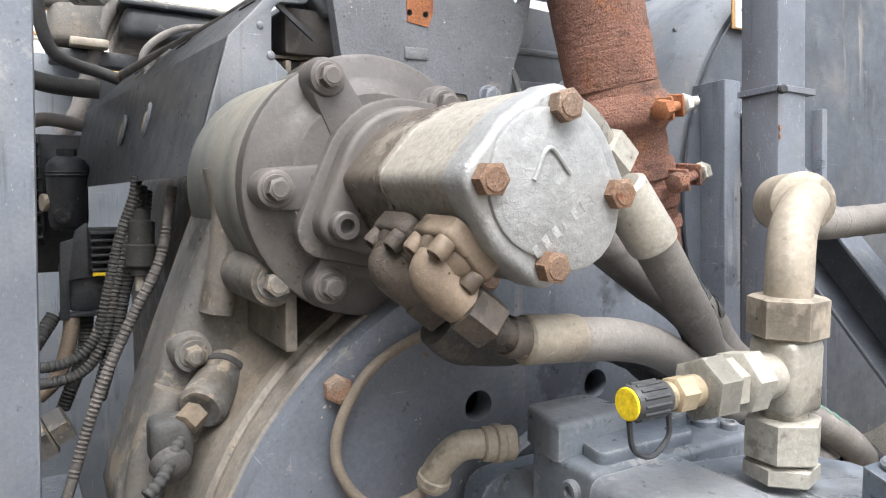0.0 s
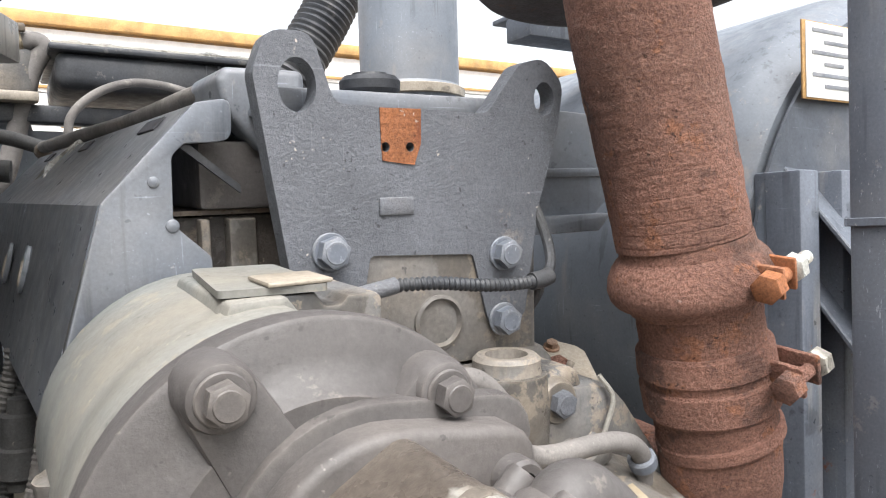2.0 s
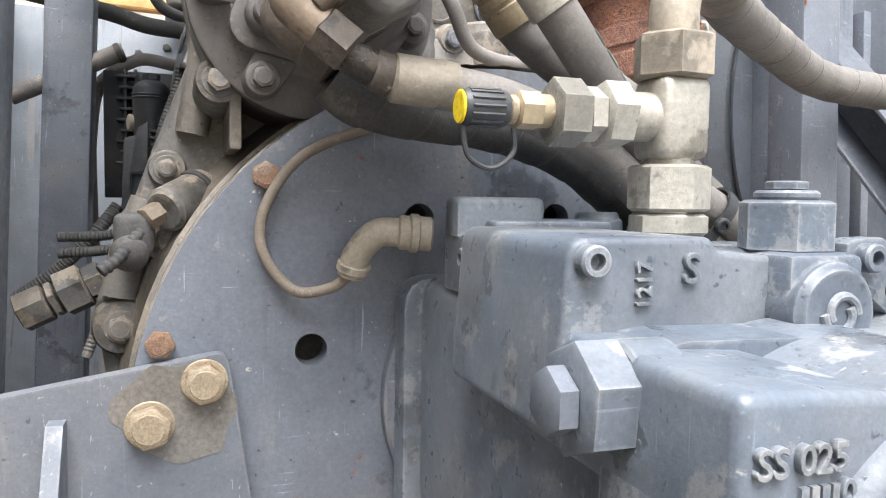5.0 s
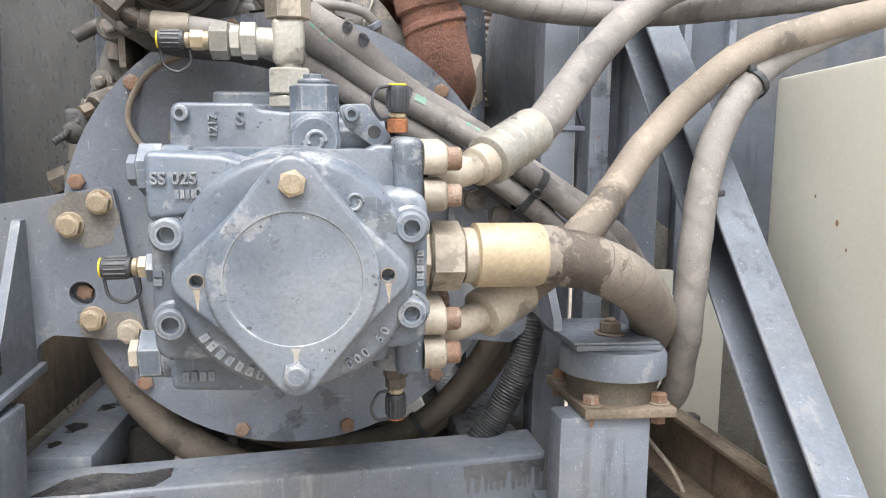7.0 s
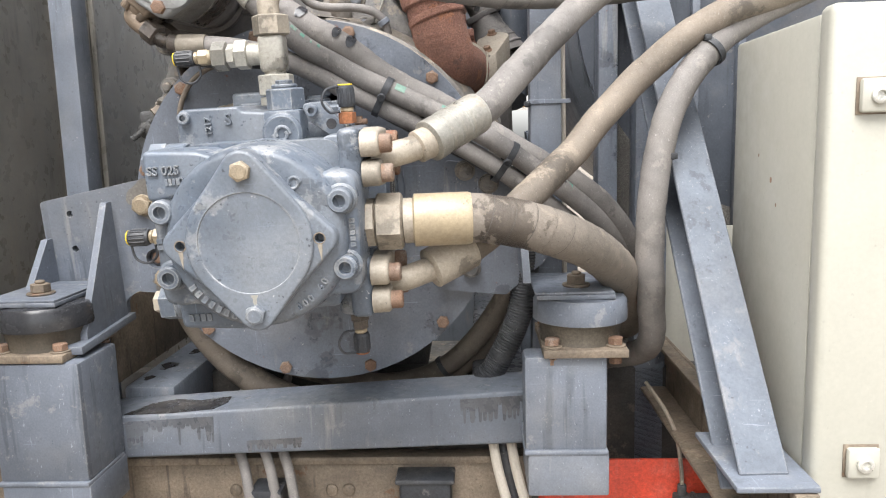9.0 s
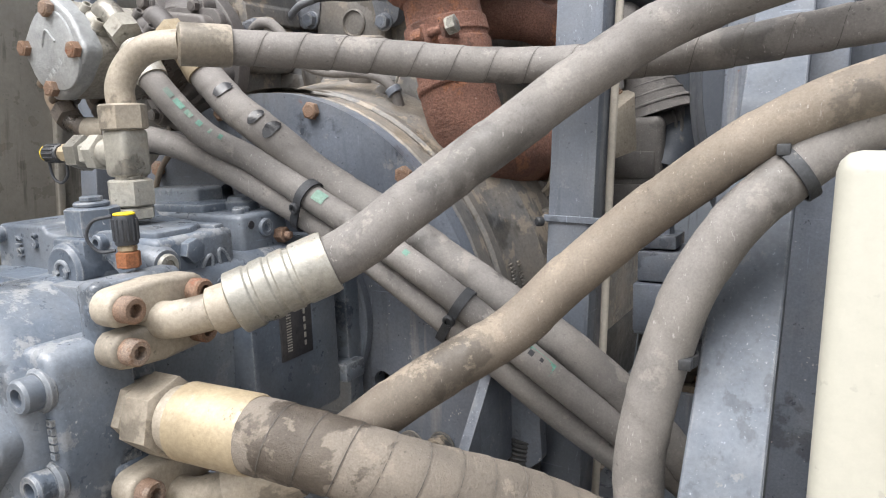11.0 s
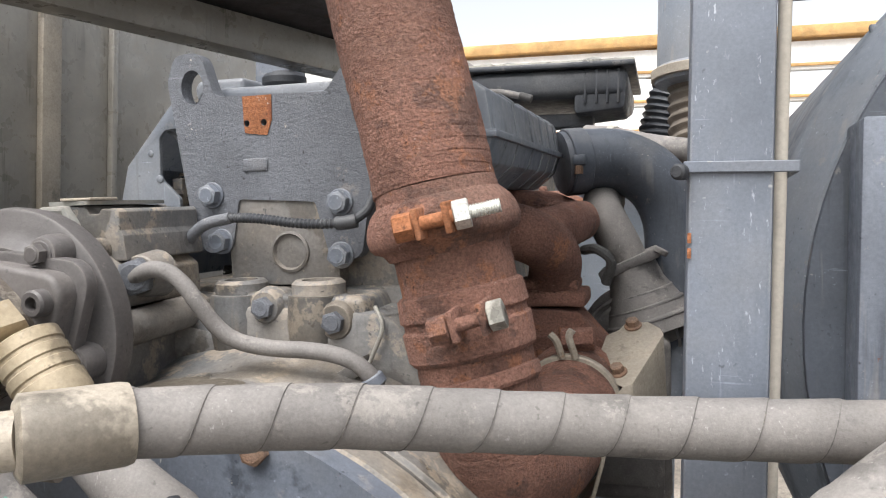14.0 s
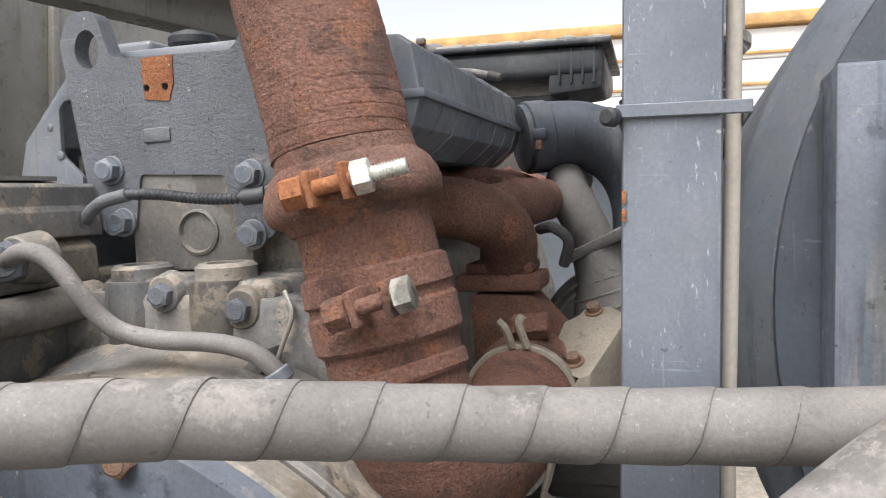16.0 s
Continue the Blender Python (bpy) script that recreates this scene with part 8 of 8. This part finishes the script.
# ---- air intake: canister, ribbed ducts ----
ai = thing("air_cleaner", "grey air cleaner canister with a pale rim and ribbed duct", "air cleaner", (0.33, 0.78, 1.8), YARD)
part("canister", lathe(B(), (0.335, 0.79, 1.885), (0.335, 0.79, 2.35), [(0, 0.062), (0.005, 0.080), (0.022, 0.084), (0.03, 0.078), (0.46, 0.078)], 40), M_WALLBLUE, ai)
part("rim", ring_of(B(), (0.335, 0.79, 1.895), (0.335, 0.79, 1.91), 0.079, 0.0865, 40), M_CREAM, ai)
part("ribbed_duct", tube(B(), [(0.335, 0.79, 1.89), (0.337, 0.785, 1.82), (0.345, 0.77, 1.74), (0.35, 0.74, 1.64), (0.345, 0.70, 1.5)], 0.06, 28, 34, wobble=lambda s, a: 0.0025 * math.sin(s * 2 * math.pi / 0.016)), M_HOSE, ai, "dusty ribbed duct")
rd = thing("ribbed_duct", "black ribbed air duct rising beyond the engine", "duct", (0.26, 1.3, 1.8), YARD)
part("duct", tube(B(), [(0.255, 1.30, 1.82), (0.272, 1.31, 1.92), (0.300, 1.31, 2.0), (0.36, 1.31, 2.09), (0.42, 1.31, 2.19), (0.50, 1.31, 2.35)], 0.056, 32, 40, wobble=lambda s, a: 0.0028 * math.sin(s * 2 * math.pi / 0.0145)), M_BLACK, rd)

# ---- black tray with a dusty lid on the radiator ----
ab = thing("expansion_box", "black plastic box with a dusty bumpy lid above the radiator", "box", (-0.1, 1.3, 1.9), YARD)
part("tray", box(B(), (-0.14, 1.15, 1.948), (0.192, 1.44, 2.012), 0.018, 3), M_BLACK, ab)
part("corner_leg", slab(B(), rounded([(0.085, 2.0), (0.192, 2.0), (0.188, 1.925), (0.085, 1.915)], 0.01), 1.155, 1.3, 0.006), M_BLACK, ab)
for x in (0.105, 0.128, 0.150, 0.172):
    part("leg_rib", box(B(), (x, 1.1495, 1.935), (x + 0.005, 1.157, 2.005), 0.002), M_BLACK, ab)
bm = B()
bmesh.ops.create_grid(bm, x_segments=56, y_segments=24, size=0.5)
for v in bm.verts:
    q = v.co.copy()
    v.co = Vector((0.030 + q.x * 0.35, 1.30 + q.y * 0.31, 2.024 + min(1.0, 7 * (0.5 - max(abs(q.x), abs(q.y)))) * (0.013 * abs(math.sin(q.x * 19)) * (0.6 + 0.4 * math.cos(q.y * 14)) + 0.006 * noise.noise(q * 9) + 0.004)))
bmesh.ops.solidify(bm, geom=bm.faces[:], thickness=0.006)
part("lid", bm, M_ZINC, ab, "pale dusty bumpy lid")
part("lid_edge", box(B(), (-0.150, 1.138, 2.008), (0.207, 1.46, 2.020), 0.004), M_BLACK, ab)
et = thing("radiator_tank", "grey dusty radiator end tank beside the black box", "radiator", (-0.2, 1.2, 1.9), YARD)
part("tank", box(B(), (-0.27, 1.19, 1.93), (-0.165, 1.42, 2.025), 0.02, 3), M_CAST, et)
part("lug", box(B(), (-0.235, 1.17, 1.925), (-0.165, 1.20, 1.942), 0.004), M_CREAM, et)
part("top_rail", box(B(), (-0.27, 1.20, 1.895), (0.12, 1.24, 1.925), 0.004), M_BLACK, et, "black radiator top rail")

# ---- enclosure ----
# The unseen run forward of y -0.55 is added to shade the engine's left.
whole("wall_left", slab(B(), [(-1.7, 0.5), (1.5, 0.5), (1.5, 1.96), (1.2, 1.96), (1.2, 2.04), (-1.7, 2.04)], -0.60, -0.62, 0.002, plane="yz"), M_WALL, "dull grey sheet metal wall of the enclosure", "wall", kind="structure")
for y in (0.14, 0.46, 0.60):
    whole("trim", box(B(), (-0.5995, y, 0.5), (-0.588, y + (0.035 if y == 0.46 else 0.012), 2.03), 0.002), M_CREAM if y == 0.46 else M_WALL, "pressed seam strip of the enclosure wall", "trim", kind="structure")
whole("radiator_panel", slab(B(), [(-0.60, 0.6), (0.30, 0.6), (0.30, 1.90), (-0.17, 1.90), (-0.18, 1.942), (-0.60, 1.942)], 1.35, 1.37, 0.002), M_WALLBLUE, "blue-grey radiator panel with rivets", "panel", kind="structure")
for x, z in ((-0.33, 1.86), (-0.27, 1.88), (-0.39, 1.83), (0.05, 1.86), (0.2, 1.86)):
    bolt("round rivet in the radiator panel", "panel rivets", (x, 1.35, z), (0, -1, 0), 0.009, 0.006, 0, M_DARK, "rivet", frame_m=YARD)
rt = thing("roof_section", "dark rust-brown roof plate with a grey edge beam", "roof", (-0.4, 0.5, 1.98), YARD)
part("plate", slab(B(), [(-0.60, 0.12), (-0.46, -0.02), (-0.10, 0.25), (-0.145, 0.60), (-0.245, 0.925), (-0.27, 0.94)], 1.992, 2.005, 0, plane="xy"), M_ROOF, rt)
b = box(B(), (0, 0, 0), (0.05, 0.88, 0.055), 0.003, m=Matrix.Translation((-0.60, 0.12, 1.93)) @ Matrix.Rotation(radians(-24), 4, "Z"))
part("edge_beam", b, M_WALL, rt, "grey edge beam")
gb = thing("gantry_beam", "grey steel angle beams above the tank", "beam", (0.6, 0.5, 1.95), YARD)
part("angle", box(B(), (0.335, 0.48, 1.925), (0.9, 0.53, 1.955), 0.002), M_PAINT, gb)
part("flange", box(B(), (0.335, 0.47, 1.955), (1.0, 0.56, 1.961), 0.001), M_PAINT, gb)
mu = thing("muffler_drum", "dark rust-brown round muffler drum above the engine", "muffler", (0.225, 0.215, 1.885), YARD)
part("drum", lathe(B(), (0.228, 0.218, 1.885), (0.228, 0.218, 2.25), [(0, 0.10), (0.004, 0.118), (0.014, 0.128), (0.36, 0.128)], 64), M_ROOF, mu)
part("seam", ring_of(B(), (0.228, 0.218, 1.902), (0.228, 0.218, 1.910), 0.126, 0.1315, 64), M_ROOF, mu)
whole("under_tray", box(B(), (-0.6, 0.0, 0.72), (0.6, 1.4, 0.74), 0.003), M_CAST, "dusty under-tray below the engine", "tray", kind="structure")
whole("sump", slab(B(), rounded([(-0.13, -0.36), (0.11, -0.36), (0.13, -0.2), (-0.15, -0.2)], 0.02), 0.2, 1.0, 0.01), M_DARK, "dark grimy oil sump under the engine block", "sump", ENG)

# ---- cable along the post, with its ties ----
pc = thing("post_cable", "cream cable strapped to the steel post", "cable", (0.336, 0.03, 1.4), YARD)
part("cable", tube(B(), [(0.3385, 0.050, 1.02), (0.3390, 0.049, 1.3), (0.3375, 0.049, 1.5), (0.3390, 0.048, 1.7), (0.3400, 0.048, 1.9), (0.3385, 0.048, 2.3)], 0.0036, 12, 8), M_CABLE, pc)
for z in (1.685, 1.43):
    pt = thing("cable_tie", "black cable tie round the steel post", "cable tie", (0.29, 0.02, z), YARD, "cable ties")
    b = B()
    for lo, hi in (((0.2885, 0.0195, z), (0.3445, 0.0212, z + 0.006)), ((0.2885, 0.0642, z), (0.3445, 0.0660, z + 0.006)), ((0.2885, 0.0212, z), (0.2902, 0.0642, z + 0.006)), ((0.3430, 0.0212, z), (0.3445, 0.0642, z + 0.006))):
        box(b, lo, hi, 0.0005, 1)
    part("band", b, M_PLATE, pt)
    part("latch", cyl(B(), (0.2885, 0.018, z), (0.285, 0.012, z), 0.0042), M_RUBBER, pt)
for z in (1.640, 1.648):
    whole("paint_chip", box(B(), (0.2912, 0.0208, z), (0.2932, 0.0216, z + 0.0055), 0.0003), M_RUSTORANGE, "orange rust chip on the post", "chip")
